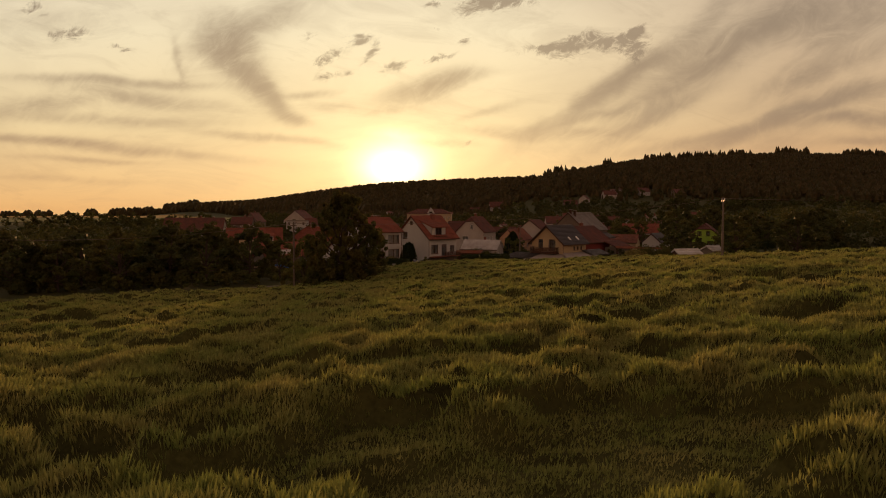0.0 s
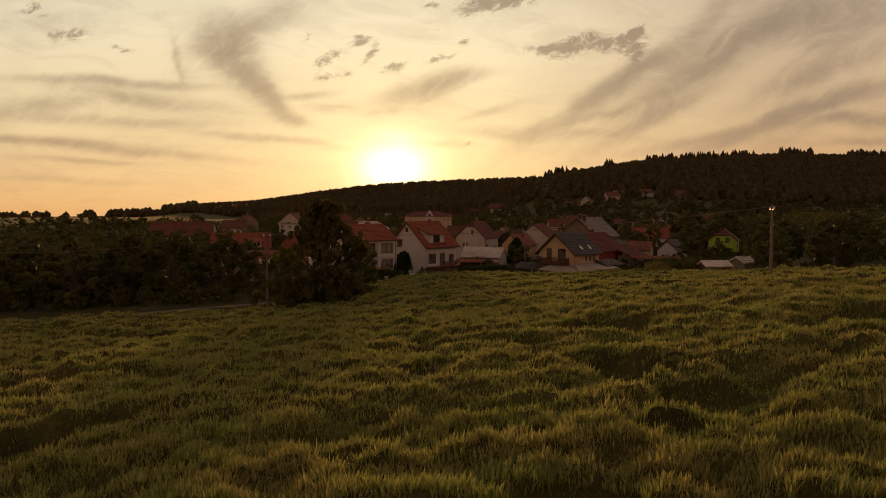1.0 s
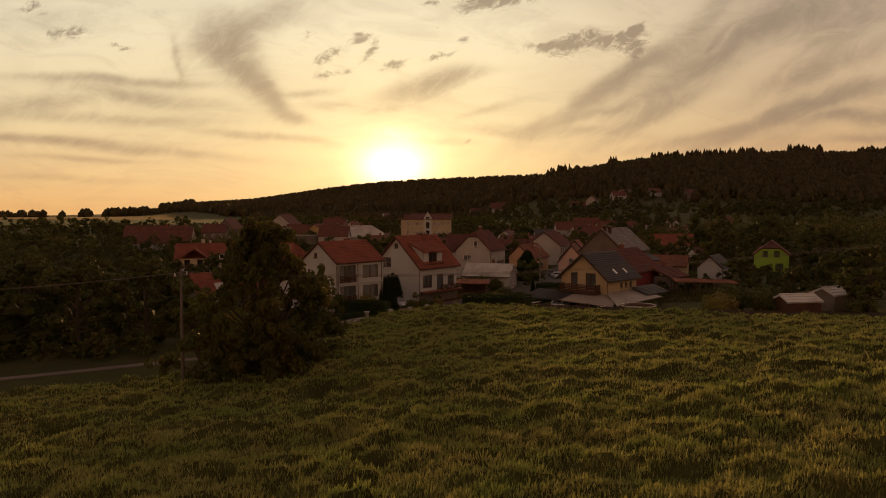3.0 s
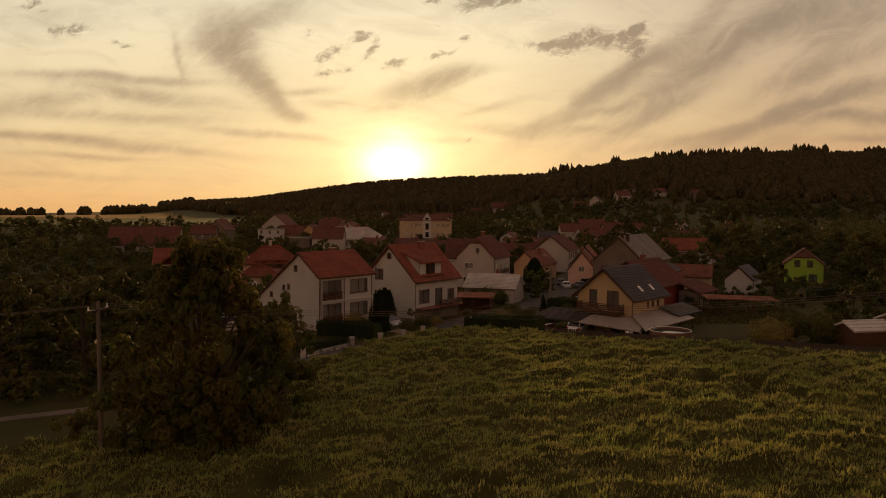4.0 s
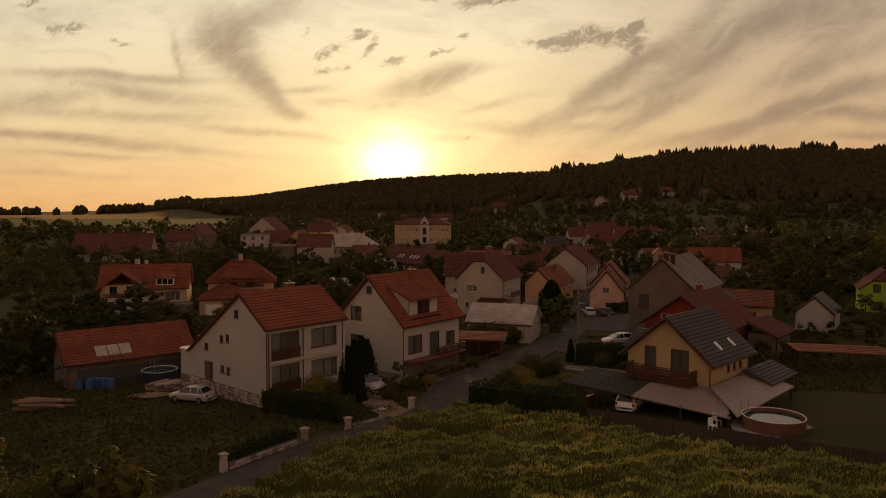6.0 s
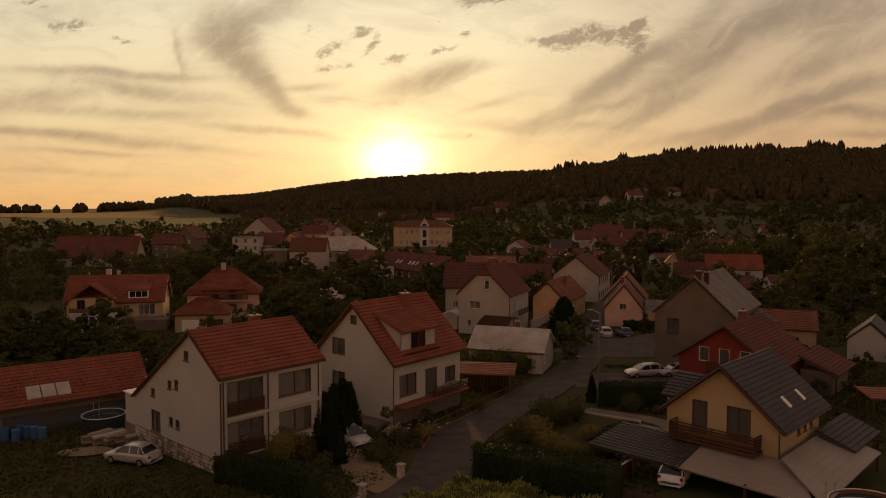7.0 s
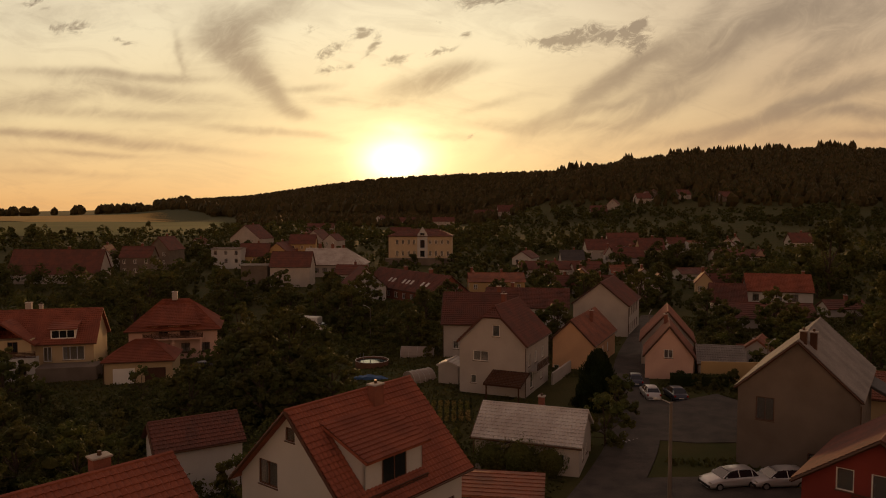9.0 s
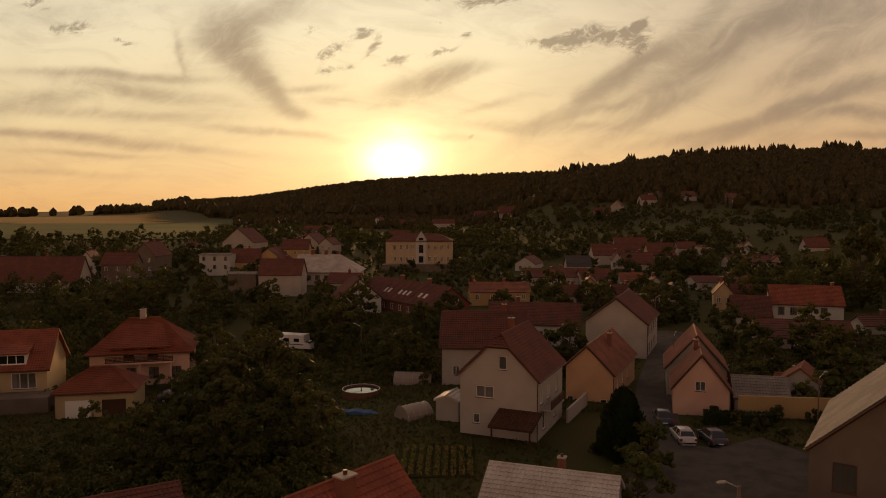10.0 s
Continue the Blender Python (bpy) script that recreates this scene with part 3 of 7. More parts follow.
def chimney(parent, x, y, z0, z1, w=0.55, mt="brick", d=None):
    d = d or w
    c = box("chimney", x - w / 2, x + w / 2, y - d / 2, y + d / 2, z0, z1, M[mt], parent, bevel=0.02)
    bm = bmesh.new()
    box_into(bm, x - w / 2 - .07, x + w / 2 + .07, y - d / 2 - .07, y + d / 2 + .07, z1 + .004, z1 + .1, 0.02)
    part("cap", bm, M["concrete"], c)
    tube("flue", (x, y, z1 + .1), (x, y, z1 + .3), 0.1, M["gutter"], c)
    return c


def house(x, y, rot, L, W, zr, ze, zg, wall, roof, label, zl=None, openings=(), fine=True, hip=0.0, frame_mt="brownframe", chim=(), over=0.35,
          name="house", category="house", plinth=0.0, gutters=True, hipb=0.0, group=""):
    """A gabled house. Local x runs along the ridge from the front gable, y to the left; z is absolute.
    openings: (side F R L B, centre along the wall, sill, width, height, style, curtain)."""
    zl = ze if zl is None else zl
    wl, wr = W / 2 * (zr - zl) / (zr - ze), W / 2
    k = (zr - ze) / (W / 2)
    root = empty(name, pose(x, y, 0, 0, 0, rot), label, category, group)
    c, s_ = math.cos(radians(rot)), math.sin(radians(rot))
    mid = (wl - wr) / 2
    FOOT.append((x + c * L / 2 - s_ * mid, y + s_ * L / 2 + c * mid, math.hypot(L, wl + wr) / 2))
    i = over
    yl, yr = wl - i, -(wr - i)
    th = 0.16
    x0, x1 = i, L - i
    top = lambda q: zr - k * abs(q) - th
    faces = {"F": (Vector((x0, 0, 0)), Vector((0, -1, 0)), Vector((1, 0, 0)), [(-yl, zg), (-yr, zg), (-yr, top(yr)), (0, zr - th), (-yl, top(yl))], -1),
             "B": (Vector((x1, 0, 0)), Vector((0, 1, 0)), Vector((-1, 0, 0)), [(yr, zg), (yl, zg), (yl, top(yl)), (0, zr - th), (yr, top(yr))], 1),
             "R": (Vector((0, yr, 0)), Vector((1, 0, 0)), Vector((0, 1, 0)), [(x0, zg), (x1, zg), (x1, top(yr)), (x0, top(yr))], 1),
             "L": (Vector((0, yl, 0)), Vector((-1, 0, 0)), Vector((0, -1, 0)), [(-x1, zg), (-x0, zg), (-x0, top(yl)), (-x1, top(yl))], -1)}
    hz_ = zr - (zr - ze) * hip
    if hip:
        q = (zr - hz_) / k
        o_, a_, n_, p_, g_ = faces["F"]
        faces["F"] = (o_, a_, n_, [p_[0], p_[1], p_[2], (q, hz_ - th), (-q, hz_ - th), p_[4]], g_)
    if hip >= 1:
        o_, a_, n_, p_, g_ = faces["F"]
        faces["F"] = (o_, a_, n_, [p_[0], p_[1], (p_[1][0], min(ze, zl) - th), (p_[0][0], min(ze, zl) - th)], g_)
    if hipb:
        o_, a_, n_, p_, g_ = faces["B"]
        faces["B"] = (o_, a_, n_, [p_[0], p_[1], (p_[1][0], min(ze, zl) - th), (p_[0][0], min(ze, zl) - th)], g_)
    V, F = [], []
    for side, (o, al, inw, poly, sg) in faces.items():
        ops = [(sg * p[1] - p[3] / 2, sg * p[1] + p[3] / 2, p[2], p[2] + p[4]) for p in openings if p[0] == side]
        wall_face(o, al, inw, poly, ops, 0.25, V, F)
    welded("wall", V, F, wall, root)
    for p in openings:
        o, al, inw, poly, sg = faces[p[0]]
        window(root, o, al, inw, sg * p[1] - p[3] / 2, sg * p[1] + p[3] / 2, p[2], p[2] + p[4], M[frame_mt], p[5], p[6] if len(p) > 6 else 0)
    f0 = (zr - hz_) / k
    f1 = (zr - ze) * hipb / k
    if hip or hipb:
        for sg, wd, ez in ((1, wl, zl), (-1, wr, ze)):
            pr0, pr1 = (f0 if hip else 0, 0, zr), (L - f1, 0, zr)
            if hip < 1:
                mid0 = (0, sg * f0, hz_)
                tile_slope("roof_slope", root, (f0, 0, zr), pr1, mid0, (L if hipb >= 1 else L, sg * f0 if hipb < 1 else sg * f0, hz_), roof, fine) if hip else None
                tile_slope("roof_slope", root, mid0 if hip else (0, 0, zr), (L, sg * f0, hz_) if hip else pr1, (0, sg * wd, ez), (L, sg * wd, ez), roof, fine)
            else:
                tile_slope("roof_slope", root, pr0, pr1, (0, sg * wd, ez), (L, sg * wd, ez), roof, fine)
        if hip:
            e_ = hz_ if hip < 1 else ze
            wdl, wdr = (f0, f0) if hip < 1 else (wl, wr)
            tile_slope("hip_slope", root, (f0, 0.01, zr), (f0, -0.01, zr), (0, wdl, e_), (0, -wdr, e_), roof, fine)
        if hipb:
            tile_slope("hip_slope", root, (L - f1, -0.01, zr), (L - f1, 0.01, zr), (L, -wr, ze), (L, wl, zl), roof, fine)
    else:
        for sg, wd, ez in ((1, wl, zl), (-1, wr, ze)):
            tile_slope("roof_slope", root, (0, 0, zr), (L, 0, zr), (0, sg * wd, ez), (L, sg * wd, ez), roof, fine)
    tube("ridge_cap", (f0, 0, zr + 0.02), (L - f1, 0, zr + 0.02), 0.11, roof, root, seg=6)
    if gutters and not hip:
        for sg, wd, ez in ((1, wl, zl), (-1, wr, ze)):
            tube("verge_board", (-0.03, 0, zr - .07), (-0.03, sg * wd, ez - .07), 0.10, M["wood"], root, seg=4)
    if gutters:
        for sg, wd, ez in ((1, wl, zl), (-1, wr, ze)):
            tube("gutter", (0, sg * (wd + .05), ez - .08), (L, sg * (wd + .05), ez - .08), 0.07, M["gutter"], root, seg=6)
        tube("downpipe", (x0 - .08, yr - .08, ze - .3), (x0 - .08, yr - .08, zg), 0.05, M["gutter"], root, seg=6)
    for cc in chim:
        chimney(root, *cc)
    if plinth:
        V, F = [], []
        e = 0.05
        ring = [(x0 - e, yr - e), (x1 + e, yr - e), (x1 + e, yl + e), (x0 - e, yl + e)]
        for p in ring:
            V += [(*p, zg - 1.0), (*p, zg + plinth)]
        for q in range(4):
            a, b = 2 * q, 2 * ((q + 1) % 4)
            F.append((a, b, b + 1, a + 1))
        base = mesh_ob("plinth", V, F, M["mortar"], root, "rubble stone plinth")
        rr = random.Random(int(abs(x) * 10))
        V, F = [], []
        for (p, q) in ((ring[3], ring[0]),):
            d = Vector((q[0] - p[0], q[1] - p[1], 0))
            ln = d.length
            d.normalize()
            n = Vector((d.y, -d.x, 0))
            row = zg - 0.9
            while row < zg + plinth - 0.12:
                h = rr.uniform(0.26, 0.40)
                t = 0.0
                while t < ln - 0.1:
                    w = min(rr.uniform(0.3, 0.6), ln - t)
                    o = Vector((*p, 0)) + d * t
                    pts = [(0.02, 0.02), (w * .5, 0.0), (w - .02, 0.03), (w - .03, h * .6), (w - .05, h - .03), (w * .4, h - .01), (0.04, h - .03), (0, h * .4)]
                    V, F, b0 = [], [], 0
                    for a_, z_ in pts:
                        V.append(o + d * (a_ + rr.uniform(-.015, .015)) + Vector((0, 0, row + z_)))
                    for a_, z_ in pts:
                        V.append(o + n * rr.uniform(.035, .06) + d * (w / 2 + (a_ - w / 2) * .8) + Vector((0, 0, row + h / 2 + (z_ - h / 2) * .8)))
                    F.append(tuple(range(b0 + 8, b0 + 16)))
                    F += [(b0 + g, b0 + (g + 1) % 8, b0 + 8 + (g + 1) % 8, b0 + 8 + g) for g in range(8)]
                    mesh_ob("stone", V, F, M["stone"], base)
                    t += w
                row += h
    return root


def rail(parent, x0, x1, y0, y1, z, h=0.95, mt="wood", slats=4):
    """A balcony parapet of boards along a straight line in the house's own axes."""
    a, b = Vector((x0, y0, z)), Vector((x1, y1, z))
    d = (b - a).normalized()
    m_ = Matrix((d, Vector((-d.y, d.x, 0)), Vector((0, 0, 1)))).transposed().to_4x4()
    m_.translation = a
    ln = (b - a).length
    r = box("railing", -0.03, ln + 0.03, -0.05, 0.05, h - 0.06, h, M[mt], parent, m=m_)
    for k in range(slats):
        zz = 0.05 + (h - 0.15) * k / slats
        box("board", 0, ln, -0.02, 0.02, zz, zz + (h - 0.15) / slats * 0.72, M[mt], r, m=m_)
    for k in range(max(2, int(ln / 1.2)) + 1):
        s_ = ln * k / max(2, int(ln / 1.2))
        box("post", s_ - .04, s_ + .04, 0.024, 0.08, 0, h - 0.06, M[mt], r, m=m_)
    return r


# the white house with the stone plinth, long roof falling to the left
H1 = house(-19.5, 140.4, 48.6, 9.2, 8.3, 8.2, 5.35, -1.75, M["plaster"], M["tile"], "two-storey white rendered house with red tile roof and rubble stone plinth", zl=1.9, plinth=1.25, over=0.22,
           openings=[("F", 0.75, 5.9, 0.75, 0.75, "single"), ("F", 2.3, 3.5, 0.6, 0.75, "single"), ("F", 3.3, 3.35, 0.6, 0.7, "single"), ("F", 6.0, 2.3, 0.7, 0.7, "single"),
                     ("F", 5.6, -0.4, 1.5, 1.7, "double", 0.4), ("F", 3.2, 0.55, 0.65, 0.7, "single"), ("F", 2.2, 0.5, 0.65, 0.7, "single"),
                     ("F", 6.2, -1.4, 0.7, 0.55, "single"), ("F", 3.9, -1.4, 0.7, 0.55, "single"), ("F", 0.0, -1.4, 0.7, 0.5, "single"),
                     ("R", 2.2, 2.6, 3.0, 2.35, "triple", 0.35), ("R", 6.5, 3.1, 3.0, 1.75, "double", 0.85), ("R", 2.2, -0.3, 3.0, 2.35, "triple", 0.35), ("R", 6.5, 0.2, 3.0, 1.75, "double", 0.8)],
           chim=[(6.2, 0.9, 7.2, 8.55, 0.8, "brick", 0.6)])
rail(H1, 0.75, 3.65, -4.1, -4.1, 2.6)
rail(H1, 0.75, 3.65, -4.1, -4.1, -0.3)
box("lintel", 0.4, 8.8, -4.16, -3.97, 2.28, 2.5, M["plaster"], H1)
for sx in (0.35, 4.0, 8.6):
    tube("downpipe", (sx, -4.05, 5.1), (sx, -4.05, -1.7), 0.05, M["gutter"], H1, seg=6)
# its low annex, flat parapet, and brick flue
AX = empty("annex", pose(-19.5, 140.4, 0, 0, 0, 48.6), "white rendered lean-to annex with flat pale coping", "annex")
box("wall", 0.23, 4.4, 8.96, 10.85, -3.4, 1.85, M["plaster"], AX, bevel=0.02)
box("coping", 0.1, 4.48, 8.955, 10.98, 1.854, 1.97, M["frame"], AX, "white sheet coping", bevel=0.02)
box("plinth", 0.19, 4.46, 8.97, 10.90, -3.4, -0.6, M["stone"], AX)
chimney(AX, 1.3, 8.6, 1.9, 3.2, 0.5)
for k in range(9):
    box("snow_guard", 0.6 + k * 0.95, 0.78 + k * 0.95, -3.35, -3.27, 5.95, 6.06, M["gutter"], H1)

# the white house with the big dormer
H2 = house(-9.5, 153.3, 52.0, 10.4, 10.4, 8.5, 3.55, -2.6, M["plaster"], M["tile"], "white rendered house with red tile roof and wide shed dormer", over=0.5,
           openings=[("F", 0.2, 6.6, 0.8, 0.8, "single"), ("F", 2.2, 3.6, 1.7, 1.5, "double", 0.3), ("F", 2.2, 0.4, 1.7, 1.6, "double", 0.3),
                     ("R", 2.4, 0.5, 2.3, 1.9, "double", 0.3), ("R", 5.6, 0.0, 1.7, 2.4, "door"), ("R", 8.4, 0.6, 1.6, 1.5, "double")],
           chim=[(6.4, -0.75, 7.2, 8.85, 0.8, "brick", 0.6)])


def dormer(parent, x0, x1, y0, y1, zs, zf, zb, wall, roof):
    """A shed dormer on the right-hand slope: front wall at y0, roof running up to y1."""
    d = box("dormer", x0, x1, y0, y0 + 0.2, zs, zf, wall, parent)
    for xx in (x0, x1 - 0.12):
        mesh_ob("cheek", [(xx, y0, zs - .5), (xx, y1, zb - .2), (xx, y1, zb), (xx, y0, zf), (xx + .12, y0, zs - .5), (xx + .12, y1, zb - .2), (xx + .12, y1, zb), (xx + .12, y0, zf)],
                [(0, 1, 2, 3), (4, 7, 6, 5), (0, 3, 7, 4), (0, 4, 5, 1), (3, 2, 6, 7)], wall, d)
    tile_slope("dormer_roof", d, (x0 - .3, y1, zb), (x1 + .3, y1, zb), (x0 - .3, y0 - .45, zf - .02), (x1 + .3, y0 - .45, zf - .02), roof, True)
    wx0, wx1 = (x0 + x1) / 2 - 1.05, (x0 + x1) / 2 + 0.95
    wf = part_frame(d, Vector((0, y0 - 0.09, 0)), Vector((1, 0, 0)), Vector((0, 1, 0)), wx0, wx1, zs + 0.25, zf - 0.2, M["brownframe"], "double")
    mesh_ob("pane", [(wx0 + .05, y0 - .012, zs + .3), (wx1 - .05, y0 - .012, zs + .3), (wx1 - .05, y0 - .012, zf - .25), (wx0 + .05, y0 - .012, zf - .25)], [(0, 1, 2, 3)], M["carglass"], wf)
    return d


D2 = dormer(H2, 1.9, 6.6, -4.3, -1.0, 3.7, 6.15, 7.6, M["plaster"], M["tile"])
rail(H2, 1.8, 6.6, -4.75, -4.75, 3.75, 0.5, "wood", 2)
tagged(box("balcony_slab", 0.6, 9.8, -5.9, -4.72, -0.25, -0.05, M["brick"], H2, "terrace slab with red-brown tiled edge", bevel=0.02))
rail(H2, 4.6, 9.7, -5.85, -5.85, -0.05, 0.9)
box("plinth_band", 0.44, 9.95, -4.74, -4.702, -2.6, -0.26, M["greyroughcast"], H2, "grey rendered base below the terrace")
box("front_step", -1.4, 0.45, -4.4, 3.6, -2.6, -1.5, M["oldwood"], H2, "low brown terrace wall")

# grey-white house with clipped gable, and its long wing
H3 = house(4.1, 198.3, 67.3, 10.4, 8.7, 7.9, 3.64, -2.4, M["plaster2"], M["tile2"], "grey-white house with clipped gable and brown-red tiles", hip=0.27, over=0.3, frame_mt="frame",
           openings=[("F", -0.5, 4.5, 0.9, 1.35, "single"), ("F", 1.4, 1.5, 1.9, 1.2, "double", 0.9), ("F", 2.3, -1.2, 0.7, 1.0, "single"), ("F", -2.0, -0.9, 0.9, 1.0, "single"),
                     ("R", 2.0, 1.0, 1.0, 1.4, "double"), ("R", 4.6, 1.0, 1.0, 1.4, "double"), ("R", 7.6, 1.0, 1.0, 1.4, "double"), ("R", 3, -1.8, 1.1, 2.0, "door"), ("R", 7, -1.5, 1.0, 1.4, "double")],
           chim=[(6.0, 0.5, 7.0, 8.8)])
tile_slope("porch_roof", H3, (0.3, -0.2, 0.6), (0.3, -4.6, 0.6), (-3.2, -0.2, -0.3), (-3.2, -4.6, -0.3), M["wood"], True, "dark brown porch roof on posts")
for q in (-0.5, -4.3):
    box("post", -3.0, -2.86, q - .07, q + .07, -2.6, -0.36, M["wood"], H3)
rail(H3, 1.6, 6.2, -5.2, -5.2, 0.6, 0.9)
box("balcony_slab", 1.5, 6.3, -5.25, -4.05, 0.42, 0.58, M["concrete"], H3)
house(-1.8, 226.5, -4, 11.5, 9.6, 6.3, 2.1, -3.5, M["plaster2"], M["tile2"], "rear wing of the grey-white house with brown-red tile roof", frame_mt="frame", fine=True,
      openings=[("R", 2.2, -1.6, 0.9, 1.3, "double")], chim=[(8.5, 0.6, 5.6, 7.2, 0.6)])
house(6.0, 254.5, -9, 15.8, 9.0, 3.9, 0.75, -3.5, M["plaster"], M["tile2"], "long white farm wing with brown-red tile roof", frame_mt="brownframe", fine=True,
      openings=[("R", 9.0, -2.4, 1.0, 2.1, "door"), ("R", 11.6, -1.2, 0.9, 1.1, "double"), ("R", 13.8, -1.2, 0.9, 1.1, "double")], chim=[(5.0, 0.4, 3.2, 4.8, 0.6)])

# cream house with dark roof, carport roofs and balcony
H5 = house(17.1, 135.9, 46.5, 8.7, 8.4, 6.8, 3.25, -0.9, M["cream"], M["slate"], "cream house with anthracite tile roof and dark wooden balcony", over=0.55,
           openings=[("F", 1.55, 2.0, 1.1, 2.2, "door"), ("F", -1.1, 2.0, 1.6, 2.2, "double"), ("R", 4.2, 2.15, 0.6, 0.7, "single"), ("R", 5.4, 2.15, 0.6, 0.7, "single"), ("R", 6.6, 2.15, 0.6, 0.7, "single"),
                     ("F", 2.0, -0.4, 1.4, 1.3, "double"), ("F", -1.6, -0.6, 1.2, 2.1, "door")], frame_mt="brownframe")
rail(H5, -0.55, -0.55, 3.1, -2.6, 1.75, 1.0)
for q in (3.1, -2.6):
    rail(H5, -0.55, 0.5, q, q, 1.75, 1.0, slats=4)
box("balcony_slab", -0.65, 0.55, -2.7, 3.2, 1.55, 1.74, M["wood"], H5)
for q in (3.3, 5.9):
    sk = box("skylight", q, q + 0.42, -3.35, -2.7, 0, 0.12, M["frame"], H5, "pale roof window",
             m=Matrix.Translation((0, 0, 6.8)) @ Matrix.Rotation(0, 4, "X") @ Matrix.Shear("XY", 4, (0, 0)))
    for v_ in sk.data.vertices:
        v_.co.z += -abs(v_.co.y) * (6.8 - 3.25) / 4.2 + 0.06
tile_slope("carport_roof", H5, (0.4, 7.2, 1.55), (0.4, 1.0, 1.55), (-3.6, 7.6, 0.75), (-3.6, 1.0, 0.75), M["slate"], True, "dark tiled carport roof")
tile_slope("terrace_roof", H5, (0.4, 0.96, 1.55), (0.4, -4.8, 1.45), (-3.6, 0.96, 0.75), (-3.6, -7.2, 0.55), M["awning"], False, "pale flat sheet terrace roof", 0.06, 0.012)
tile_slope("side_roof", H5, (-0.2, -4.1, 1.75), (8.2, -4.1, 1.75), (-3.4, -7.6, 0.7), (8.2, -7.6, 0.9), M["awning"], False, "pale sheet lean-to roof", 0.06, 0.012)
tile_slope("lean_to_roof", H5, (6.0, -4.14, 2.1), (12.0, -4.14, 2.1), (6.0, -6.6, 1.2), (12.0, -6.6, 1.2), M["slate"], True, "dark tiled lean-to roof")
tile_slope("porch_roof", H5, (7.2, 3.7, 4.4), (7.2, 6.4, 4.4), (4.4, 3.7, 3.0), (4.4, 6.4, 3.0), M["slate"], True, "dark tiled side porch roof")
box("porch_wall", 4.8, 7.0, 3.66, 6.1, -0.9, 3.05, M["cream"], H5, "cream rendered side porch")
for q in ((-3.45, 7.3), (-3.45, 4.2), (-3.45, 0.9), (-3.4, -3.2), (-3.3, -6.9), (2.5, -7.4), (8.0, -7.4), (11.8, -6.5)):
    box("post", q[0] - .07, q[0] + .07, q[1] - .07, q[1] + .07, -1.2, 0.75, M["wood"], H5)

# grey roughcast house behind, red house between
H6 = house(26.8, 171.2, 57.4, 14.1, 9.2, 9.14, 4.9, -2.2, M["greyroughcast"], M["greytile"], "tall grey-brown roughcast house with grey roof", over=0.2, frame_mt="brownframe",
           openings=[("F", 2.3, 2.4, 1.4, 1.9, "double"), ("F", -1.6, -1.2, 1.4, 1.5, "double"), ("F", -3.2, -1.6, 0.9, 1.0, "single")],
           chim=[(0.9, -0.3, 8.6, 9.8, 0.5, "wood", 0.5), (2.0, -0.9, 8.0, 9.6, 0.5, "wood", 0.5)])
tile_slope("annex_roof", H6, (9.5, -4.3, 4.3), (13.6, -4.3, 4.3), (9.5, -6.8, 3.0), (13.6, -6.8, 3.0), M["slate"], True)
HR = house(24.5, 155.7, 49.9, 11.0, 9.6, 6.17, 2.74, -1.6, M["redwall"], M["tile2"], "brick-red rendered house with brown-red tile roof and white windows", over=0.5, frame_mt="frame",
           openings=[("F", 1.9, 2.6, 1.0, 1.4, "single"), ("F", 0.0, 2.4, 1.0, 1.6, "single"), ("F", -1.9, 2.6, 1.0, 1.4, "single"), ("F", 1.5, -0.3, 1.1, 1.3, "double"), ("F", -1.0, -0.3, 1.1, 1.3, "double")],
           chim=[(6.0, 0.3, 5.6, 6.9, 0.9, "brick", 0.5)])
rail(HR, -0.35, -0.35, 1.3, -1.6, 2.0, 0.85)
box("balcony_slab", -0.45, 0.5, -1.7, 1.4, 1.86, 1.99, M["wood"], HR)
box("plinth_band", 0.35, 0.47, -4.2, 4.2, -1.6, -0.9, M["concrete"], HR, "pale plinth")
tile_slope("lean_to_roof", HR, (7.0, -4.7, 3.0), (14.0, -4.7, 3.0), (7.0, -8.2, 1.5), (14.0, -8.2, 1.5), M["tile2"], True)
for q in ((7.2, -8.0), (13.8, -8.0)):
    box("post", q[0] - .07, q[0] + .07, q[1] - .07, q[1] + .07, -1.2, 1.5, M["wood"], HR)
box("wall", 7.4, 13.6, -7.6, -4.8, -1.2, 1.7, M["greyroughcast"], HR)

house(2.4, 178.0, -18.4, 9.3, 7.2, 2.41, 0.28, -2.6, M["plaster2"], M["tin"], "low pale cottage with corrugated pale sheet roof", over=0.25, chim=[(5.2, 0.3, 2.0, 3.2, 0.5)], frame_mt="frame",
             openings=[("R", 1.6, -1.6, 0.9, 1.2, "double"), ("R", 7.4, -1.6, 0.9, 1.2, "double"), ("B", -1.4, -1.4, 0.8, 1.0, "single"), ("B", 0.6, -1.4, 0.8, 1.0, "single")])
house(27.1, 206.4, 74.9, 7.5, 6.4, 4.4, 0.45, -2.9, M["pinkish"], M["tile3"], "small pale pink cottage with orange-brown tile roof", over=0.25, frame_mt="frame",
             openings=[("F", 0.1, 0.3, 1.1, 1.1, "double")], chim=[(5.0, 0.4, 4.0, 5.2, 0.5)])
house(29.2, 214.5, 74.9, 9.0, 7.4, 5.1, 0.9, -3.0, M["plaster2"], M["tile3"], "cottage with orange-brown tile roof behind a gable", over=0.25, fine=True)
house(31.2, 209.0, -12, 6.0, 5.0, 1.6, -0.4, -2.8, M["plaster2"], M["greytile"], "low side wing with mottled grey roof", over=0.2, fine=True, openings=[("R", 2, -2.0, 0.9, 1.5, "door")])
